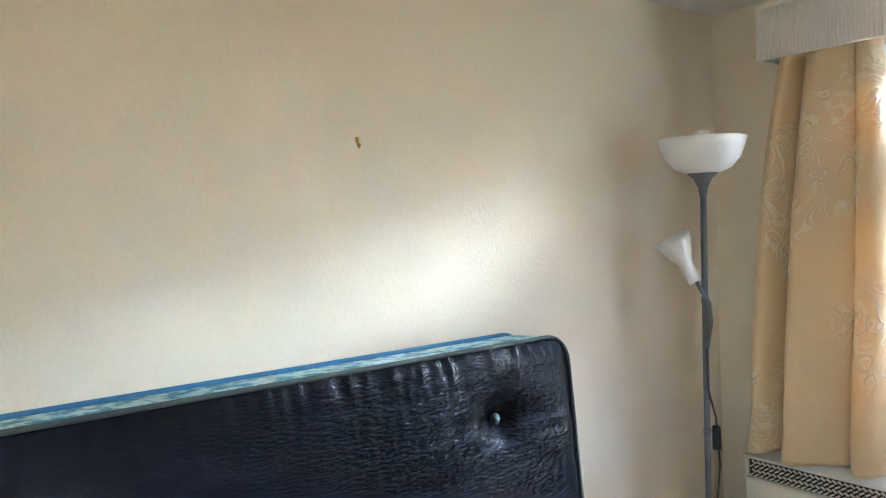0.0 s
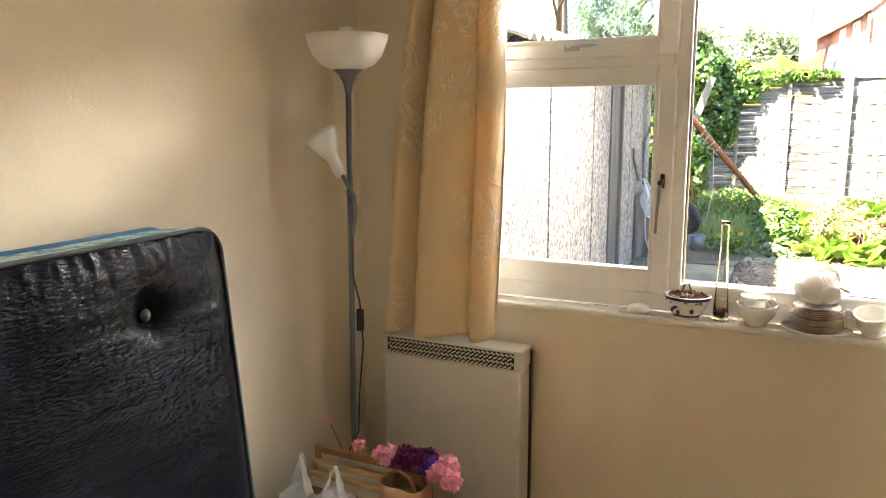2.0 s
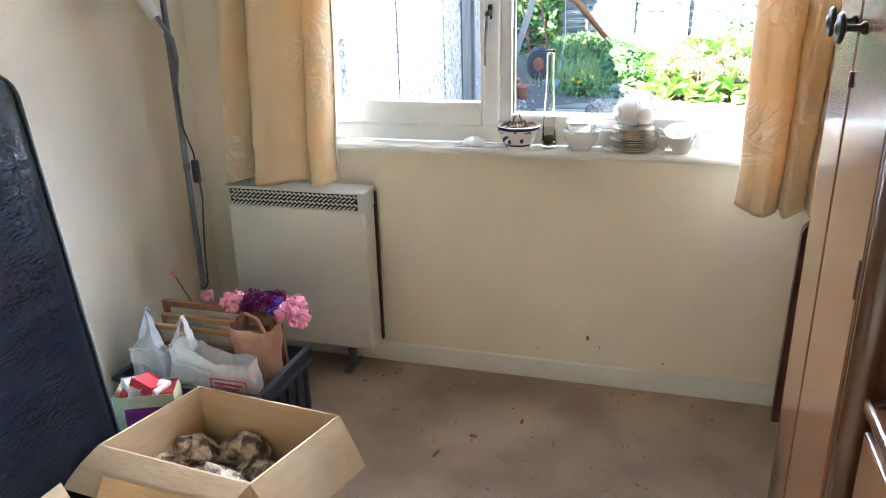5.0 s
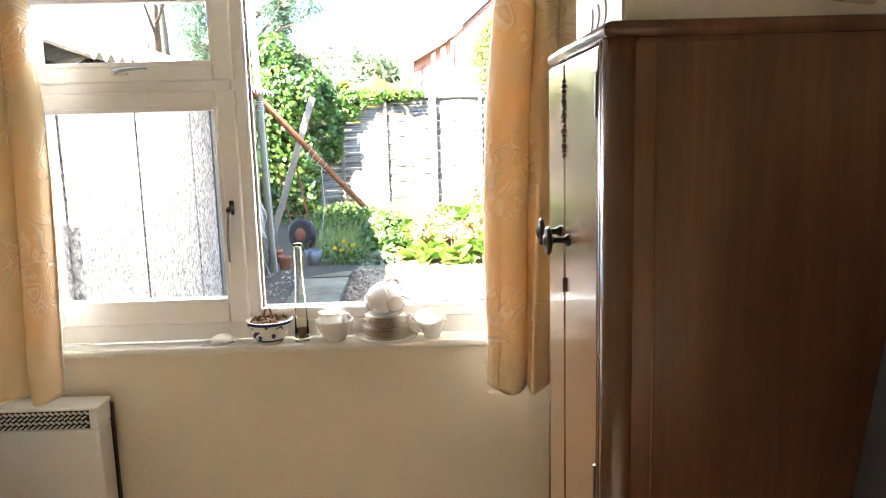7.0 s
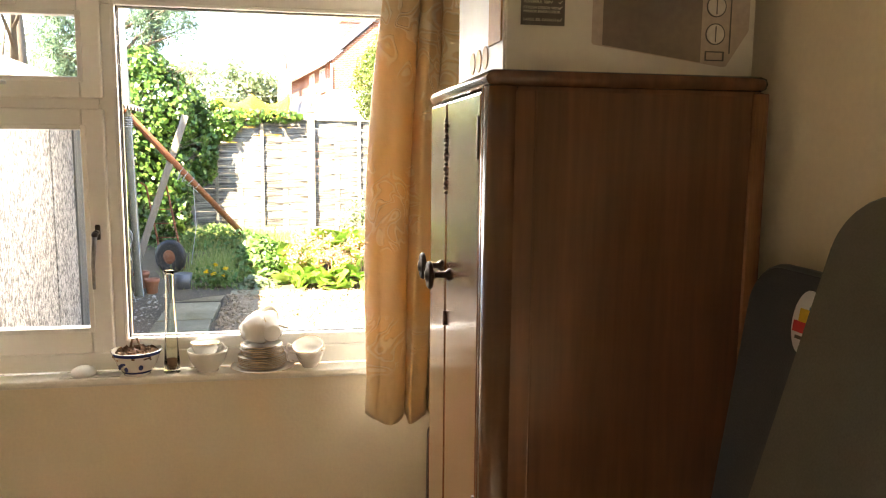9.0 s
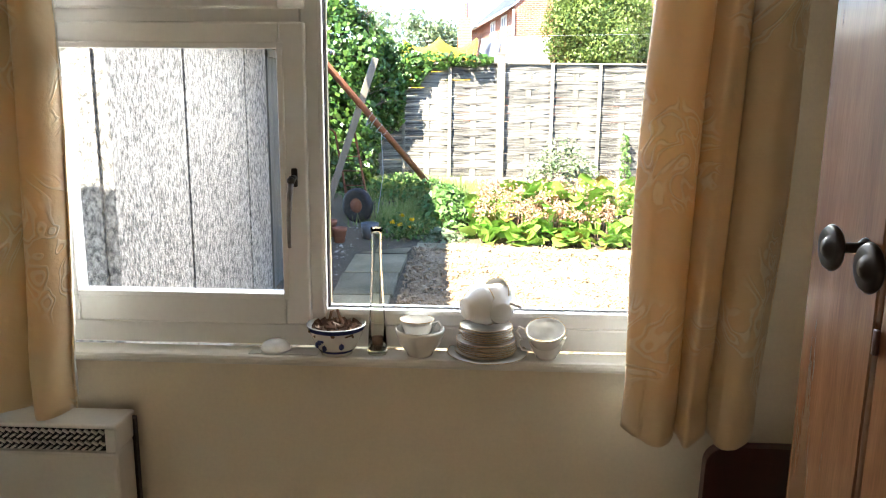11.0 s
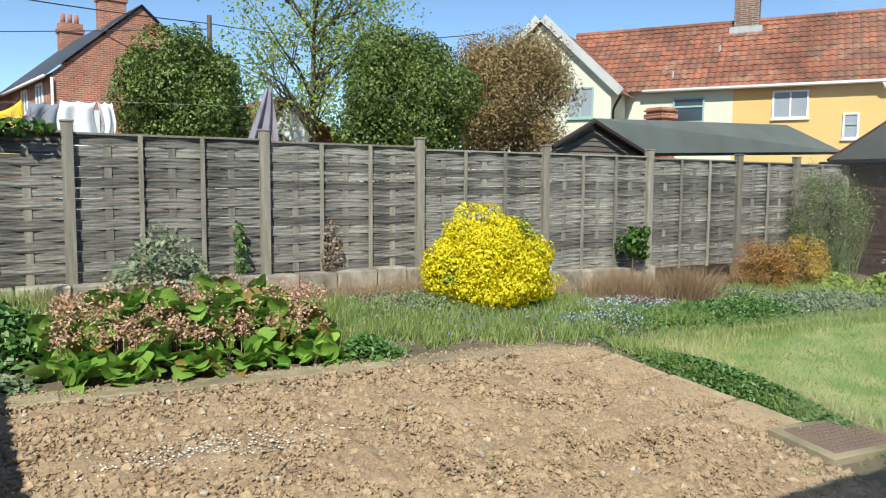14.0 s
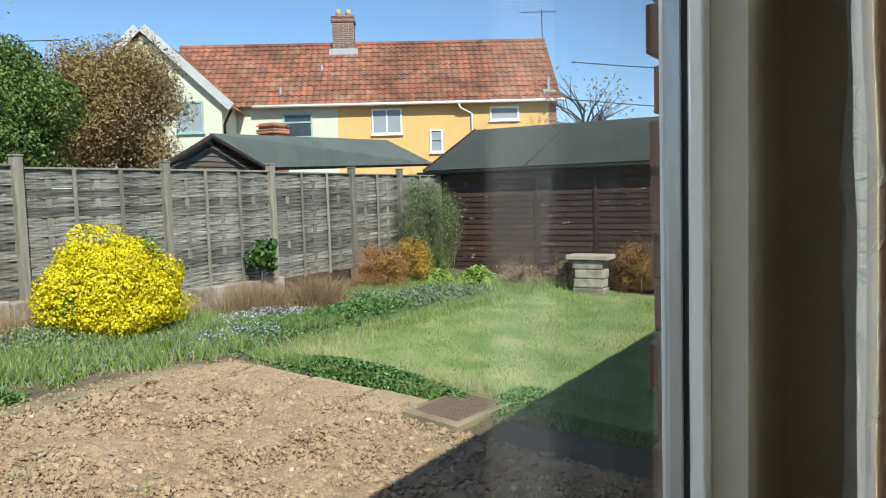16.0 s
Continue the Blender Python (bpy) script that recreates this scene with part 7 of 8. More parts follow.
def pot(x, y, r, h):
    p = thing("flower_pot", (x, y, gz(x, y)), "terracotta flower pot standing on the ground", "flower pot", "flower pots")
    bm = bmesh.new()
    lathe(bm, [(0.0, 0.0), (r * 0.68, 0.0), (r * 0.92, h * 0.78), (r, h * 0.78), (r * 1.02, h), (r * 0.9, h), (r * 0.8, h * 0.75), (0.0, h * 0.7)], (x, y, gz(x, y)), 20)
    part("pot", bm, M_TERRA, p, smooth=True)


pot(0.34, 5.42, 0.075, 0.15)
pot(0.20, 5.62, 0.08, 0.17)
bk = thing("wire_basket", (0.62, 5.6, gz(0.62, 5.6)), "small dark wire basket standing by the garage", "basket")
bm = bmesh.new()
lathe(bm, [(0.0, 0.0), (0.07, 0.0), (0.095, 0.16), (0.085, 0.16), (0.0, 0.10)], (0.62, 5.6, gz(0.62, 5.6)), 16)
part("basket", bm, M_LAMPGREY, bk, smooth=True)
df = thing("marigolds", (0.95, 5.62, gz(0.95, 5.62)), "small yellow flowers in the shade", "flowers")
for k, (dx, dz) in enumerate(((-0.10, 0.17), (0.0, 0.24), (0.10, 0.20), (0.08, 0.13), (-0.02, 0.14))):
    bm = bmesh.new()
    flower(bm, (0.95 + dx, 5.6, gz(0.95, 5.62) + dz), 0.024, 12, 70 + k)
    part("flower_head", bm, M_DAFF, df)
C = RNG.normal(size=(300, 3)) * (0.09, 0.05, 0.06) + (0.95, 5.64, gz(0.95, 5.62) + 0.08)
flat_quads("leaves", leaf_array(C, 0.06), M_COVER, df)

# washing beyond the fence
ws = thing("washing_line", (1.5, 9.6, 2.5), "line of washing with a yellow sheet beyond the fence", "washing line")
bm = bmesh.new()
tube(bm, [(-0.6, 9.6, 2.50), (0.6, 9.6, 2.46), (1.7, 9.6, 2.50), (2.5, 9.6, 2.56), (4.52, 9.6, 2.6)], 0.0015, 5)
part("line", bm, M_ROPE, ws)


def cloth_hang(x0, x1, zt, zb, sag, m, nm, seed):
    bm = bmesh.new()

    def f(u, v):
        x = x0 + (x1 - x0) * u
        sg = sag * (1 - (2 * ((u * 2) % 1) - 1) ** 2)
        z = zt - sg + (zb - zt) * v
        return (x + 0.02 * math.sin(9 * v + seed), 9.6 + 0.05 * math.sin(10 * u + 2 * v + seed) * (0.3 + v), z)
    sheet(bm, f, 30, 10, 0.004)
    part(nm, bm, m, ws, smooth=True)


cloth_hang(0.55, 1.66, 2.53, 1.9, 0.15, M_YCLOTH, "yellow_sheet", 0)
cloth_hang(1.72, 2.02, 2.52, 1.8, 0.03, M_GCLOTH, "grey_cloth", 2)
cloth_hang(2.05, 2.42, 2.55, 1.8, 0.02, M_WCLOTH, "white_cloth", 3)
cloth_hang(2.46, 2.62, 2.55, 1.8, 0.02, M_WCLOTH, "white_cloth", 5)
um = thing("hanging_towel", (4.5, 9.6, 0.3), "grey lilac towel draped from the top of a washing line post", "towel")


def drape(u, v):
    """Gathered at one corner on the post, falling open in soft folds."""
    half = 0.035 + 0.20 * v ** 0.7
    x = 4.47 - 0.10 * v + (2 * u - 1) * half
    return (x, 9.56 + 0.045 * math.sin(15 * u + 3 * v) * (0.3 + v), 2.83 - 0.85 * v - 0.06 * (2 * u - 1) ** 2 + 0.03 * math.sin(9 * u))


bm = bmesh.new()
sheet(bm, drape, 30, 16, 0.006)
part("cloth", bm, M_PURP, um, smooth=True)
bm = bmesh.new()
rod(bm, (4.52, 9.6, 0.3), (4.52, 9.6, 2.86), 0.02)
part("post", bm, M_OLDWOOD, um)

# trees beyond the fence
shrub("evergreen_tree", (3.64, 11, 0.3), lumps((3.70, 11, 2.72), 1.0, 34, 31, 1.05, 0.35) + [(3.7, 11, 2.3, 0.85, 0.85, 0.8)], 46000, 0.055, M_EVERG, "clipped dense evergreen tree beyond the fence", "tree", 0.08, "clipped evergreens")
shrub("evergreen_tree", (7.45, 11.5, 0.3), lumps((7.42, 11.5, 2.95), 1.24, 38, 32, 1.25, 0.35) + [(7.42, 11.5, 2.3, 1.1, 1.1, 1.0)], 56000, 0.06, M_EVERG, "large dense evergreen tree beyond the fence", "tree", 0.10, "clipped evergreens")
shrub("copper_tree", (12.2, 15, 0.3), lumps((12.1, 15, 3.5), 1.9, 44, 33, 1.85, 0.4), 62000, 0.065, M_COPPER, "tree with thin copper brown spring foliage", "tree", 0.12, fill=0.7)
for nm, base, top, n, spread, seed, m, nl, size, lab in (("spring_tree", (8.1, 18, 0.3), (8.3, 18, 6.6), 22, 2.3, 5, M_SPRING, 12000, 0.10, "tall open tree in sparse fresh green leaf"),
                                                         ("bare_tree", (26.5, 9.2, 0.2), (26.5, 9.2, 4.6), 16, 1.7, 8, M_COPPER, 500, 0.10, "bare budding tree beyond the shed")):
    t = thing(nm, base, lab, "tree")
    bm = bmesh.new()
    tips = limbs(bm, base, top, 0.11, n, spread, seed, 5)
    part("trunk", bm, M_BARK, t, smooth=True)
    TP = np.array([p[:] for p in tips])
    C = TP[RNG.integers(0, len(TP), nl)] + RNG.normal(size=(nl, 3)) * 0.28
    flat_quads("crown", leaf_array(C, size), m, t)
t = thing("pine_tree", (-1.9, 14, 0.3), "blue green pine tree behind the garage", "tree")
bm = bmesh.new()
tips = limbs(bm, (-1.9, 14, 0.3), (-1.9, 14, 5.2), 0.12, 26, 1.5, 12, 3)
part("trunk", bm, M_BARK, t, smooth=True)
TP = np.array([p[:] for p in tips])
idx = RNG.integers(0, len(TP), 12000)
d = RNG.normal(size=(12000, 3)) + (0, 0, 0.8)
d /= np.linalg.norm(d, axis=1)[:, None]
C = TP[idx] + RNG.normal(size=(12000, 3)) * (0.10, 0.10, 0.16)
s = np.cross(d, RNG.normal(size=(12000, 3)))
s /= np.linalg.norm(s, axis=1)[:, None]
flat_quads("crown", np.stack([C - s * 0.012, C + s * 0.012, C + d * 0.26], 1), M_PINE, t, k=3)
for k, (x, y, r, h, m) in enumerate(((-4.6, 46, 3.2, 7.6, M_SAGE), (-1.6, 48, 2.2, 7.4, M_SAGE), (-12, 40, 4, 8, M_SAGE), (0.6, 50, 2.2, 6.6, M_EVERG), (15.5, 40, 4, 7, M_SAGE), (33, 4, 3.0, 4.4, M_COPPER), (40, 8, 4, 6, M_SAGE))):
    t = shrub("distant_tree", (x, y, 0.2), lumps((x, y, h - r), r, 14, 50 + k, r * 0.95), 2600, 0.28, m, "distant hazy garden tree", "tree", 0.15, "distant trees", fill=0.75)
tr = thing("bare_trunk_tree", (-2.6, 10, 0.2), "bare tree with a thick forked trunk behind the garage", "tree")
bm = bmesh.new()
limbs(bm, (-2.3, 10, 0.2), (-2.5, 10, 6.5), 0.17, 10, 1.8, 17, 3)
part("trunk", bm, M_BARK, tr, smooth=True)


# ---- buildings ----
def felt_roof(bm, a, b, c, d, t=0.04):
    v = [bm.verts.new(p) for p in (a, b, c, d)]
    bm.faces.new(v)
    bmesh.ops.solidify(bm, geom=bm.faces[:], thickness=t)


def boards(parent, p, q, z0, z1, n, m=M_BROWNW, out=(0, -1, 0), name="board"):
    """Lapped boards along a wall from p to q."""
    p, q, out = Vector((*p, 0)), Vector((*q, 0)), Vector(out)
    h = (z1 - z0) / n
    for k in range(n):
        z = z0 + k * h
        bm = bmesh.new()
        v = [bm.verts.new(w) for w in (p + out * 0.022 + Vector((0, 0, z)), q + out * 0.022 + Vector((0, 0, z)), q + out * 0.006 + Vector((0, 0, z + h)), p + out * 0.006 + Vector((0, 0, z + h)),
                                       p - out * 0.01 + Vector((0, 0, z)), q - out * 0.01 + Vector((0, 0, z)), q - out * 0.01 + Vector((0, 0, z + h)), p - out * 0.01 + Vector((0, 0, z + h)))]
        for f in ((0, 1, 2, 3), (7, 6, 5, 4), (4, 5, 1, 0), (3, 2, 6, 7), (0, 3, 7, 4), (1, 5, 6, 2)):
            bm.faces.new([v[i] for i in f])
        part(name, bm, m, parent)


# low shed beyond the fence
sh = thing("neighbour_shed", (11.5, 10.5, 0.2), "low dark boarded shed with a grey felt roof beyond the fence", "shed")
boards(sh, (9.2, 9.62), (11.2, 9.62), 1.3, 2.18, 8, M_OLDBOARD)
for k in range(5):
    f0, f1 = k / 5, (k + 1) / 5
    bm = bmesh.new()
    corner = []
    for f, y in ((f0, 9.595), (f1, 9.612)):
        z = 2.18 + 0.44 * f
        corner += [(9.2 + 0.75 * f, y, z), (11.2 - 1.25 * f, y, z)]
    front = [bm.verts.new(p) for p in (corner[0], corner[1], corner[3], corner[2])]
    rear = [bm.verts.new((p[0], 9.64, p[2])) for p in (corner[0], corner[1], corner[3], corner[2])]
    bm.faces.new(front)
    bm.faces.new(rear[::-1])
    for q0 in range(4):
        bm.faces.new((front[q0], rear[q0], rear[(q0 + 1) % 4], front[(q0 + 1) % 4]))
    bmesh.ops.remove_doubles(bm, verts=bm.verts, dist=0.0005)
    bmesh.ops.recalc_face_normals(bm, faces=bm.faces[:])
    part("gable_board", bm, M_OLDBOARD, sh)
DIR = Vector((1.0, 0.34, 0.0))
bm = bmesh.new()
R0, R1 = Vector((9.92, 9.50, 2.69)), Vector((16.74, 10.80, 2.966))
E0, E1 = Vector((11.16, 9.45, 2.15)), Vector((17.66, 10.0, 2.36))
felt_roof(bm, R0, E0, E1, R1)
W0, W1 = Vector((9.08, 9.52, 2.25)), Vector((9.08, 9.52, 2.25)) + DIR * 6.0 + Vector((0, 2, 0))
felt_roof(bm, W0, R0, R1, W1)
part("roof", bm, M_FELT, sh, "grey green mineral felt roof")
bm = bmesh.new()
for a, b in ((R0, E0), (R0, W0)):
    rod(bm, a + Vector((0, -0.05, -0.03)), b + Vector((0, -0.05, -0.03)), 0.035, n=6)
part("bargeboard", bm, M_BROWNW, sh)
boards(sh, (11.2, 9.62), (17.4, 10.15), 1.0, 2.10, 9)

# big brown shed at the end of the garden
bs = thing("brown_shed", (15.6, 4.5, -0.1), "long dark brown boarded shed with a grey felt roof", "shed")
boards(bs, (14.2, 8.0), (14.2, 0.2), -0.15, 1.86, 19, out=(-1, 0, 0))
solid("fascia", M_BROWNW, bs, (14.15, 14.24, 0.1, 8.1, 1.86, 2.06), label="dark fascia board")
for y in (7.95, 5.6, 4.45, 1.8):
    solid("cover_strip", M_BROWNW, bs, (14.16, 14.18, y - 0.04, y + 0.04, -0.15, 1.9))
solid("back", M_BROWNW, bs, (14.23, 17.2, 8.0, 8.08, -0.15, 2.1), (14.23, 17.2, 0.1, 0.18, -0.15, 2.1), (17.14, 17.2, 0.18, 8.0, -0.15, 2.1))
bm = bmesh.new()
felt_roof(bm, (14.0, 7.95, 2.05), (14.0, -0.1, 2.04), (15.65, -0.1, 2.90), (15.65, 7.66, 2.93))
felt_roof(bm, (15.65, 7.66, 2.93), (15.65, -0.1, 2.90), (17.3, -0.1, 2.04), (17.3, 8.15, 2.04))
felt_roof(bm, (14.0, 7.95, 2.05), (15.65, 7.66, 2.93), (17.3, 8.15, 2.04), (15.6, 8.2, 2.02))
part("roof", bm, M_FELT, bs, "grey green mineral felt roof")
bm = bmesh.new()
for t in (0.34, 0.68):
    a = Vector((14.0, 0, 2.04)).lerp(Vector((15.65, 0, 2.86)), t)
    bx(bm, a.x - 0.02, a.x + 0.02, -0.1, 7.95 - 0.2 * t, a.z + 0.028, a.z + 0.042)
part("felt_seam", bm, M_FELT, bs)
bm = bmesh.new()
rod(bm, (14.0, 5.75, 2.09), (15.65, 5.5, 2.95), 0.022, n=5)
rod(bm, (13.98, 7.95, 2.08), (15.65, 7.66, 2.97), 0.03, n=5)
part("batten", bm, M_MAHOG, bs)
bm = bmesh.new()
tube(bm, [(13.98, 8.1, 2.02), (13.98, 4.0, 2.02), (13.98, 0.0, 2.02)], 0.035, 6)
part("gutter", bm, M_CABLE, bs, "black gutter", True)
q = random.Random(4)
bm = bmesh.new()
for k in range(110):
    y, z = q.uniform(1.0, 7.8), q.uniform(0.2, 1.85)
    bx(bm, 14.172, 14.176, y - 0.012, y + 0.045 * q.random() + 0.014, z, z + 0.010 + 0.012 * q.random())
tagged(part("paint_chips", bm, M_STONE, bs), kind="stuff")
pi = thing("stone_pillar", (13.3, 4.25, gz(13.3, 4.25)), "low pale stone pillar with a slab top beside the lawn", "pillar")
g0 = gz(13.3, 4.25)
solid("cap", M_STONE, pi, (13.1, 13.5, 3.88, 4.62, g0 + 0.60, g0 + 0.68), bevel=0.012)
for k in range(4):
    solid("stone", M_BLOCK, pi, (13.15, 13.45, 3.98 + 0.02 * (k % 2), 4.52 - 0.02 * (k % 3), g0 - 0.02 + 0.155 * k, g0 + 0.125 + 0.155 * k), bevel=0.015)


class Facade:
    """A wall from p to q seen from the front: u metres along it, z up, out towards the viewer."""

    def __init__(self, p, q):
        self.p, self.q = Vector((*p, 0)), Vector((*q, 0))
        self.d = (self.q - self.p).normalized()
        self.n = Vector((self.d.y, -self.d.x, 0))
        self.len = (self.q - self.p).length
        self.m = Matrix.Translation(self.p) @ Matrix(((self.d.x, -self.n.x, 0, 0), (self.d.y, -self.n.y, 0, 0), (0, 0, 1, 0), (0, 0, 0, 1)))

    def at(self, u, out, z):
        return self.p + self.d * u + self.n * out + Vector((0, 0, z))

    def box(self, bm, u0, u1, o0, o1, z0, z1, bevel=0):
        bx(bm, u0, u1, -o1, -o0, z0, z1, bevel, self.m)


def house_window(fc, parent, u0, u1, z0, z1, frame_m, mull=1, blind=True, sill=True, bar=0.06):
    bm = bmesh.new()
    fc.box(bm, u0, u1, -0.02, 0.015, z0, z1)
    w = part("window", bm, M_BLIND if blind else M_WINDARK, parent, "casement window")
    bm = bmesh.new()
    fc.box(bm, u0 - bar, u0, 0, 0.05, z0 - bar, z1 + bar)
    fc.box(bm, u1, u1 + bar, 0, 0.05, z0 - bar, z1 + bar)
    fc.box(bm, u0, u1, 0, 0.05, z1, z1 + bar)
    fc.box(bm, u0, u1, 0, 0.05, z0 - bar, z0)
    for k in range(mull):
        c = u0 + (u1 - u0) * (k + 1) / (mull + 1)
        fc.box(bm, c - bar * 0.45, c + bar * 0.45, 0, 0.045, z0, z1)
    part("frame", bm, frame_m, w)
    if sill:
        bm = bmesh.new()
        fc.box(bm, u0 - 0.1, u1 + 0.1, 0, 0.09, z0 - bar - 0.05, z0 - bar)
        part("sill", bm, frame_m, w)


def pantiles(bm, a, b, c, d, pitch=0.24, rows=13, amp=0.05):
    """Wavy tiles on the slope a-b (eaves) to d-c (ridge), stepped course by course."""
    a, b, c, d = (Vector(v) for v in (a, b, c, d))
    nrm = (b - a).cross(d - a).normalized()
    if nrm.z < 0:
        nrm = -nrm
    nu = max(8, int((b - a).length / pitch) * 4)
    grid = []
    for r in range(rows):
        for e in (0.0, 1.0):
            v = (r + e) / rows
            row = []
            for i in range(nu + 1):
                u = i / nu
                p = a.lerp(b, u).lerp(d.lerp(c, u), v)
                h = amp * abs(math.sin(math.pi * u * (b - a).length / pitch)) + 0.028 * (1 - e) + 0.012 * noise.noise((u * 40, r * 1.7, 0))
                row.append(bm.verts.new(p + nrm * h))
            grid.append(row)
    for r0, r1 in zip(grid, grid[1:]):
        for i in range(nu):
            bm.faces.new((r0[i], r0[i + 1], r1[i + 1], r1[i]))


# cottage row: cream wing and yellow range under one pantile roof
A2, B2 = (21.9, 20.1), (28.2, 10.7)
fa = Facade(A2, B2)
row = thing("cottage_row", (25, 15.4, 0.1), "long rendered cottage in cream and yellow with clay pantile roof", "house")
L = fa.len
UY = 2.86
ZE, ZR, DP = 5.0, 7.74, 2.9
LR = L - 0.1
bm = bmesh.new()
fa.box(bm, -1.0, UY, -6, 0, 0, ZE + 0.1)
part("wall", bm, M_CREAMR, row, "cream rendered wall")
bm = bmesh.new()
fa.box(bm, UY, L - 0.55, -5.8, 0.002, 0, ZE + 0.1)
part("wall", bm, M_YELLR, row, "yellow rendered wall")
bm = bmesh.new()
fa.box(bm, L - 0.55, L - 0.25, -5.8, 0.01, 0, ZE + 0.1)
part("wall", bm, M_RBRICK, row, "brick corner")
bm = bmesh.new()
pantiles(bm, fa.at(-3.6, 0.28, ZE - 0.05), fa.at(LR, 0.28, ZE - 0.05), fa.at(LR, -DP, ZR), fa.at(-3.6, -DP, ZR))
pantiles(bm, fa.at(LR, -2 * DP - 0.28, ZE - 0.05), fa.at(-3.6, -2 * DP - 0.28, ZE - 0.05), fa.at(-3.6, -DP, ZR), fa.at(LR, -DP, ZR))
rf = part("roof", bm, M_TILE, row, "weathered orange clay pantiles")
bm = bmesh.new()
n = 34
for k in range(n):
    u = -3.6 + (LR + 3.6) * k / n
    rod(bm, fa.at(u, -DP, ZR + 0.03), fa.at(u + (LR + 3.6) / n * 0.96, -DP, ZR + 0.03), 0.11, n=8)
part("ridge_tiles", bm, M_TILE, rf)
bm = bmesh.new()
v = [bm.verts.new(fa.at(L - 0.26, o, z)) for o, z in ((0, ZE), (-2 * DP, ZE), (-DP, ZR - 0.05))]
bm.faces.new(v)
bmesh.ops.solidify(bm, geom=bm.faces[:], thickness=0.1)
part("gable", bm, M_RBRICK, row)
bm = bmesh.new()
tube(bm, [fa.at(-0.2, 0.34, ZE - 0.02), fa.at(L / 2, 0.34, ZE - 0.02), fa.at(L, 0.34, ZE - 0.02)], 0.055, 6)
tube(bm, [fa.at(7.35, 0.34, ZE - 0.06), fa.at(7.42, 0.28, ZE - 0.22), fa.at(7.85, 0.06, ZE - 0.42), fa.at(7.88, 0.06, 2.0)], 0.04, 6)
part("gutter", bm, M_UPVC, row, "white gutter and downpipe", True)
house_window(fa, row, 4.18, 5.18, 3.95, 4.77, M_UPVC, 1)
house_window(fa, row, 8.60, 9.58, 4.36, 4.75, M_UPVC, 0)
house_window(fa, row, 6.33, 6.69, 3.23, 3.96, M_UPVC, 0)
house_window(fa, row, 0.90, 1.86, 3.90, 4.67, M_DGREEN, 0, False)
bm = bmesh.new()
fa.box(bm, 0.90, 1.86, 0.0, 0.05, 4.38, 4.44)
fa.box(bm, 6.33, 6.69, 0.0, 0.05, 3.62, 3.66)
part("glazing_bar", bm, M_DGREEN, row)
ck = part("chimney", (lambda b: (fa.box(b, 2.56, 3.42, -DP - 0.4, -DP + 0.4, ZR - 0.7, 8.86), fa.box(b, 2.51, 3.47, -DP - 0.45, -DP + 0.45, 8.62, 8.74), fa.box(b, 2.53, 3.45, -DP - 0.43, -DP + 0.43, 8.78, 8.86), b)[3])(bmesh.new()), M_CHIM, row, "tall sooty brick chimney")
bm = bmesh.new()
for u in (2.80, 3.20):
    rod(bm, fa.at(u, -DP, 8.86), fa.at(u, -DP, 9.17), 0.13, 0.11, 12)
part("chimney_pot", bm, M_SANDY, ck, "buff chimney pots", True)
bm = bmesh.new()
fa.box(bm, 2.42, 3.56, -DP + 0.4, -DP + 0.58, ZR - 0.58, ZR - 0.22)
part("flashing", bm, M_LEAD, ck)
bm = bmesh.new()
for u, o, z in ((2.19, -1.5, 6.2), (0.75, -0.3, 5.2), (L - 0.5, -0.2, 5.35)):
    rod(bm, fa.at(u, o, z), fa.at(u, o, z + 0.55), 0.05, n=8)
    fa.box(bm, u - 0.25, u + 0.25, o - 0.15, o + 0.2, z - 0.05, z + 0.06)
part("roof_vent", bm, M_LEAD, row)
bm = bmesh.new()
c = fa.at(L - 0.2, -DP, ZR)
rod(bm, c, c + Vector((0, 0, 1.3)), 0.02, n=5)
for k in range(7):
    p = c + Vector((0, 0, 1.2)) - fa.d * (0.2 * k - 0.5)
    rod(bm, p - fa.n * 0.25, p + fa.n * 0.25, 0.01, n=4)
rod(bm, c + Vector((0, 0, 1.2)) + fa.d * 0.6, c + Vector((0, 0, 1.2)) - fa.d * 0.9, 0.012, n=4)
part("aerial", bm, M_DARKMETAL, row)
# gabled wing
GW0, GW1, GOUT = -5.9, -0.87, 2.2
bm = bmesh.new()
fa.box(bm, GW0, GW1, -4, GOUT, 0, 4.95)
v = [bm.verts.new(fa.at(u, GOUT - 0.001, z)) for u, z in ((GW0, 4.95), (GW1, 4.95), ((GW0 + GW1) / 2, 7.25))]
bm.faces.new(v)
part("wing_wall", bm, M_CREAMR, row, "cream rendered gable wing")
wf = Facade(fa.at(GW0, GOUT, 0).xy, fa.at(GW1, GOUT, 0).xy)
mid = (GW1 - GW0) / 2
house_window(wf, row, 3.58, 4.36, 3.99, 4.94, M_DGREEN, 1)
bm = bmesh.new()
pantiles(bm, fa.at(GW1 + 0.3, GOUT + 0.2, 4.72), fa.at(GW1 + 0.3, -3, 4.72), fa.at(GW0 + mid, -3, 7.4), fa.at(GW0 + mid, GOUT + 0.2, 7.4), rows=11)
pantiles(bm, fa.at(GW0 - 0.3, -3, 4.72), fa.at(GW0 - 0.3, GOUT + 0.2, 4.72), fa.at(GW0 + mid, GOUT + 0.2, 7.4), fa.at(GW0 + mid, -3, 7.4), rows=11)
part("roof", bm, M_TILE, row, "wing roof of clay pantiles")
bm = bmesh.new()
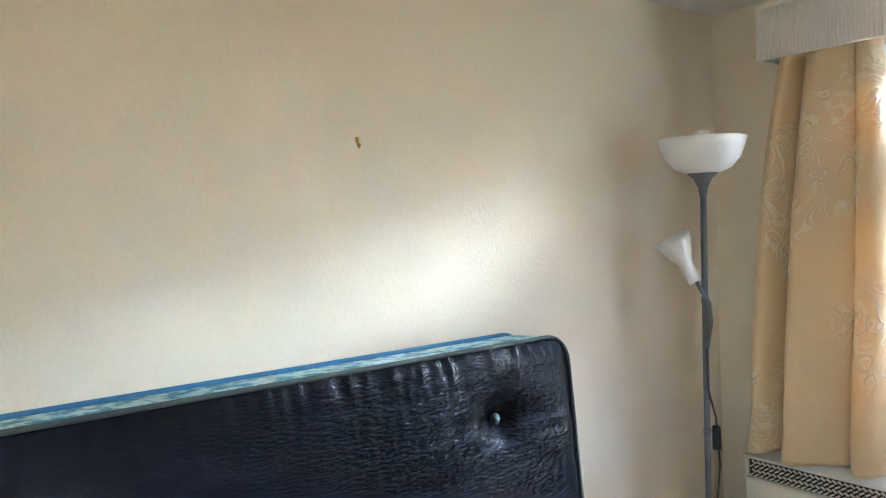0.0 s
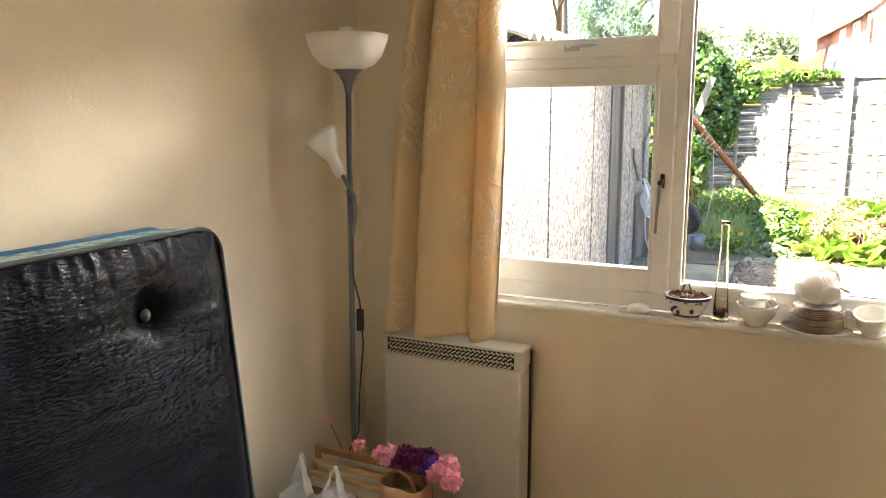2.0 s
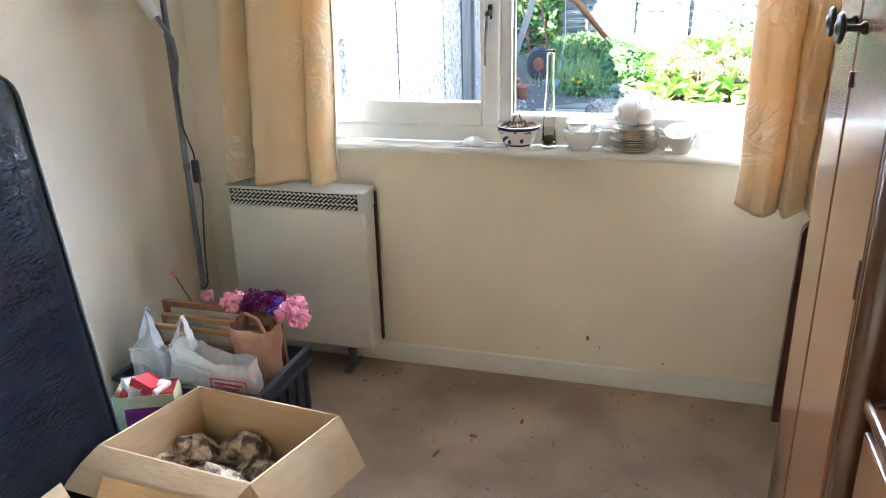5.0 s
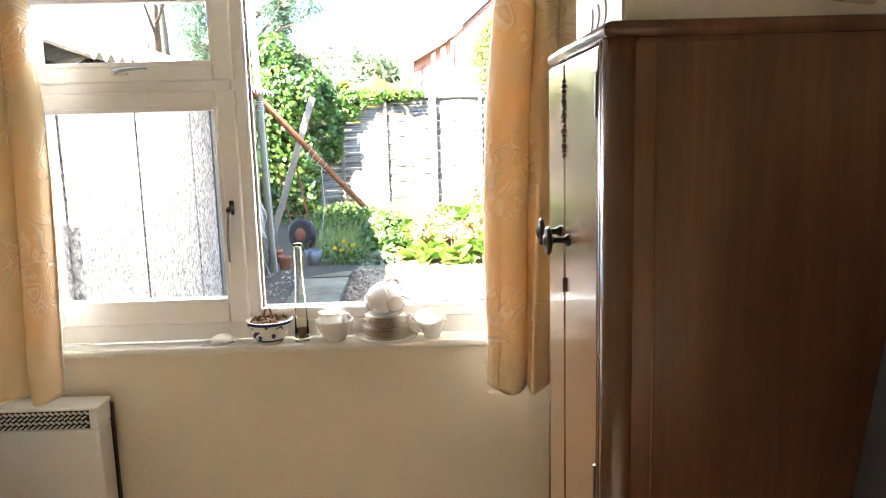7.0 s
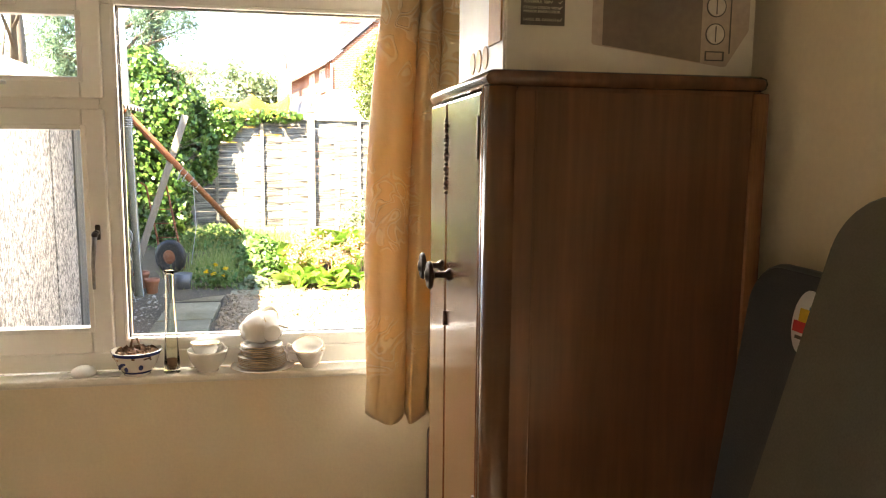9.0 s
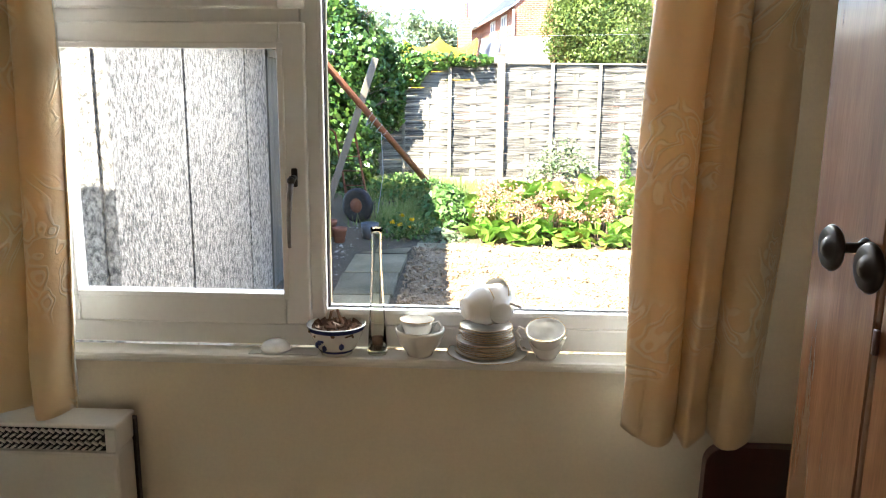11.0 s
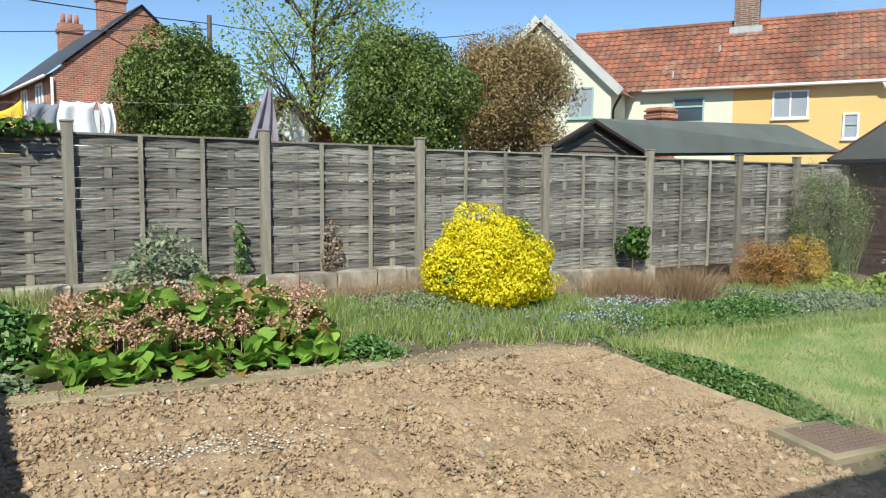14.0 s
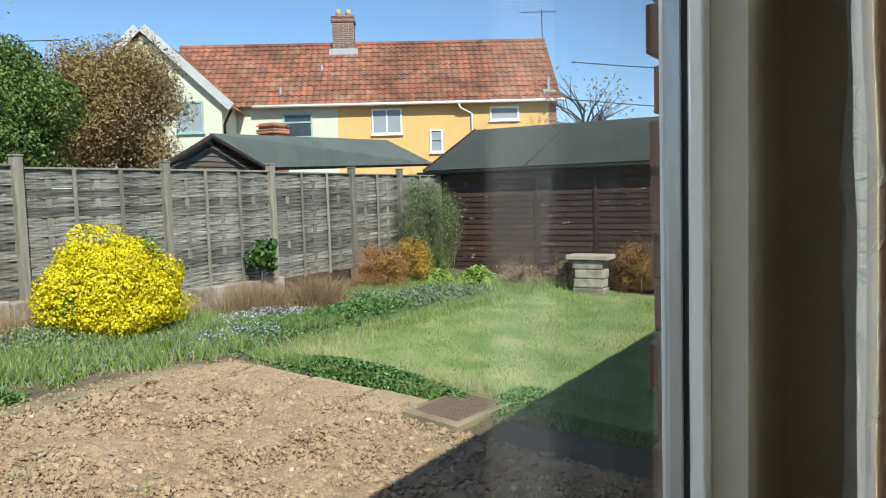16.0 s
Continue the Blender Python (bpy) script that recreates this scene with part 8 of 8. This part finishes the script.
for u in (GW0 - 0.3, GW1 + 0.3):
    a, b = fa.at(u, GOUT + 0.24, 4.66), fa.at(GW0 + mid, GOUT + 0.24, 7.36)
    dv = (b - a).normalized()
    up = Vector((0, 0, 1)) - dv * dv.z
    up.normalize()
    v = [bm.verts.new(p) for p in (a - up * 0.02, b - up * 0.02, b + up * 0.27, a + up * 0.27)]
    bm.faces.new(v)
bmesh.ops.solidify(bm, geom=bm.faces[:], thickness=0.05)
part("bargeboard", bm, M_UPVC, row, "white bargeboards")
bm = bmesh.new()
tube(bm, [fa.at(GW1 + 0.36, GOUT + 0.1, 4.66), fa.at(GW1 + 0.15, GOUT - 0.1, 4.4), fa.at(GW1 + 0.06, GOUT - 0.1, 4.2), fa.at(GW1 + 0.06, GOUT - 0.1, 1.0)], 0.05, 6)
part("downpipe", bm, M_DARKMETAL, row, "dark downpipe", True)
oc = thing("outhouse_chimney", (18.1, 15.6, 0.1), "short red brick chimney behind the shed", "chimney")
solid("stack", M_RBRICK, oc, (17.85, 18.42, 15.6, 16.2, 0.1, 3.86), (17.80, 18.47, 15.55, 16.25, 3.55, 3.68), (17.80, 18.47, 15.55, 16.25, 3.76, 3.80))

# red brick house
bh = thing("brick_house", (5.5, 34, 0.1), "red brick house with a slate roof and tall chimneys", "house")
gf = Facade((3.1, 30.0), (9.2, 31.0))
DB = 11.5
bm = bmesh.new()
gf.box(bm, 0, gf.len, -DB, 0, 0, 5.45)
v = [bm.verts.new(gf.at(u, -0.001, z)) for u, z in ((0, 5.45), (gf.len, 5.45), (gf.len / 2, 8.1))]
bm.faces.new(v)
part("wall", bm, M_RBRICK, bh, "red brick walls")
bm = bmesh.new()
gf.box(bm, 0.02, 1.5, 0.002, 0.04, 0, 4.2)
part("lower_wall", bm, M_WHITER, bh, "white rendered lower wall")
for u in (0, gf.len):
    bm = bmesh.new()
    k = -0.3 if u == 0 else gf.len + 0.3
    felt_roof(bm, gf.at(k, 0.12, 5.28), gf.at(gf.len / 2, 0.12, 8.22), gf.at(gf.len / 2, -DB, 8.22), gf.at(k, -DB, 5.28), 0.08)
    part("roof", bm, M_SLATE, bh, "grey slate roof")
sf = Facade(gf.at(0, -DB, 0).xy, gf.at(0, 0, 0).xy)
for u in (6.25, 8.9):
    house_window(sf, bh, u, u + 0.95, 4.35, 5.15, M_UPVC, 1, True, True, 0.09)
for u, o, zz in ((gf.len / 2, -3.7, 7.5), (gf.len / 2, -10.3, 7.2)):
    bm = bmesh.new()
    gf.box(bm, u - 0.5, u + 0.5, o - 0.35, o + 0.35, zz, zz + 1.9)
    gf.box(bm, u - 0.56, u + 0.56, o - 0.41, o + 0.41, zz + 1.45, zz + 1.65)
    c = part("chimney", bm, M_RBRICK, bh, "brick chimney")
    bm = bmesh.new()
    for k in range(3):
        rod(bm, gf.at(u - 0.3 + 0.3 * k, o, zz + 1.9), gf.at(u - 0.3 + 0.3 * k, o, zz + 2.35), 0.11, 0.09, 10)
    part("chimney_pot", bm, M_TERRA, c, smooth=True)
bm = bmesh.new()
p = gf.at(-0.9, -7.8, 0)
bx(bm, p.x - 0.35, p.x + 0.35, p.y - 0.35, p.y + 0.35, 0, 5.7)
rod(bm, p + Vector((0, 0, 5.7)), p + Vector((0, 0, 6.5)), 0.16, 0.13, 10)
part("side_chimney", bm, M_RBRICK, bh, "slim side chimney")
bm = bmesh.new()
tube(bm, [gf.at(-0.06, 0.08, 5.25), gf.at(-0.06, 0.08, 3.0), gf.at(-0.06, 0.08, 0.5)], 0.05, 6)
tube(bm, [gf.at(-0.32, 0.1, 5.27), gf.at(-0.32, -DB, 5.27)], 0.06, 6)
part("gutter", bm, M_UPVC, bh, "white gutter and downpipe", True)
# small white gabled building with red tiles
wg = thing("white_outbuilding", (9.0, 20.5, 0.1), "small white rendered outbuilding with a red tile roof", "house")
og = Facade((7.55, 20), (9.0, 20.2))
bm = bmesh.new()
og.box(bm, 0, og.len, -3.5, 0, 0, 2.9)
v = [bm.verts.new(og.at(u, -0.001, z)) for u, z in ((0, 2.9), (og.len, 2.9), (og.len / 2, 3.85))]
bm.faces.new(v)
part("wall", bm, M_WHITER, wg)
bm = bmesh.new()
pantiles(bm, og.at(og.len + 1.6, 0.1, 2.55), og.at(og.len + 1.6, -3.5, 2.55), og.at(og.len / 2, -3.5, 3.95), og.at(og.len / 2, 0.1, 3.95), rows=8)
pantiles(bm, og.at(-0.1, -3.5, 2.85), og.at(-0.1, 0.1, 2.85), og.at(og.len / 2, 0.1, 3.95), og.at(og.len / 2, -3.5, 3.95), rows=8)
part("roof", bm, M_TILE, wg)

# overhead cables and their pole
pw = thing("telegraph_pole", (8.4, 29.4, 0.1), "wooden telegraph pole with overhead cables", "telegraph pole")
bm = bmesh.new()
rod(bm, (8.3, 29.0, 0.1), (8.3, 29.0, 7.8), 0.12, 0.09, 8)
part("pole", bm, M_BARK, pw)
bm = bmesh.new()


def cable(a, b, sag):
    a, b = Vector(a), Vector(b)
    tube(bm, [a.lerp(b, k / 12) - Vector((0, 0, sag * 4 * (k / 12) * (1 - k / 12))) for k in range(13)], 0.022, 4)


cable((8.3, 29, 7.5), (-12, 22, 7.9), 0.5)
cable((8.3, 29, 7.3), (-30, 42, 6.9), 0.6)
cable((8.3, 29, 7.5), (19, 27, 7.9), 0.4)
cable((28.4, 10.4, 6.4), (45, -6, 6.9), 0.5)
cable((28.4, 10.4, 5.0), (45, -9, 3.9), 0.3)
part("cable", bm, M_CABLE, pw, "black overhead cables")

# uneven growth over the lawn, its edging and the back of the bed
blades("lawn_grass", np.column_stack([U(6.7, 13.6, 70000), U(1.2, 5.1, 70000)]), 0.034, 0.0045, M_GRASS, "fine short grass on the lawn")
bald = np.array([(9.6, 3.9), (10.4, 3.4), (8.3, 4.3), (11.3, 4.2), (9.0, 2.9), (8.0, 3.6)])
blades("bleached_grass", bald[RNG.integers(0, len(bald), 7000)] + RNG.normal(size=(7000, 2)) * (0.42, 0.22), 0.030, 0.005, M_PALEGRASS, "sun-bleached patches of grass in the lawn")
blades("edging_grass", np.column_stack([U(6.9, 13.2, 5200), RNG.normal(5.12, 0.10, 5200)]), 0.14, 0.006, M_GRASS, "long grass hanging over the lawn edging")
blades("fringe_straw", np.column_stack([RNG.normal(6.85, 0.10, 1900), U(2.7, 5.0, 1900)]), 0.15, 0.004, M_PALEGRASS, "pale dry grass along the lawn edge", 0.5)
blades("back_grass", np.column_stack([U(9.0, 12.6, 6500), RNG.normal(6.45, 0.22, 6500)]), 0.17, 0.007, M_GRASS, "grass at the back of the bed")
blades("shed_grass", np.column_stack([U(12.2, 13.9, 3600), RNG.normal(5.35, 0.28, 3600)]), 0.16, 0.007, M_GRASS, "grass at the foot of the shed")
carpet_leaves("bed_greens", 900, 12.9, 6.2, 0.30, 0.16, 0.30, 0.10, M_SPRING, "broad pale green leaves by the shed")
carpet_leaves("ground_cover", 5000, 9.6, 6.35, 0.8, 0.22, 0.18, 0.034, M_SAGE, "grey green low plants behind the bed")
carpet_leaves("forget_me_nots", 700, 6.9, 5.75, 0.5, 0.16, 0.20, 0.022, M_FORGET, "pale blue forget-me-nots in the grass")
shrub("grey_shrub", (13.55, 4.75, gz(13.5, 4.75)), lumps((13.5, 4.75, gz(13.5, 4.75) + 0.26), 0.42, 10, 19, 0.30), 2200, 0.026, M_HEATHER, "twiggy grey brown shrub beside the stone pillar", trunk=0.02, fill=0.9, bare=30)
rubble("spilt_soil", 3800, (5.45, 6.22), (3.1, 5.25), 0.005, 0.016, M_CLOD, "crumbs of dry earth spilt over the flagstones", 0.042)
rubble("spilt_soil", 1600, (1.2, 5.8), (5.22, 5.46), 0.004, 0.014, M_CLOD, "crumbs of dry earth on the concrete edging", 0.032)
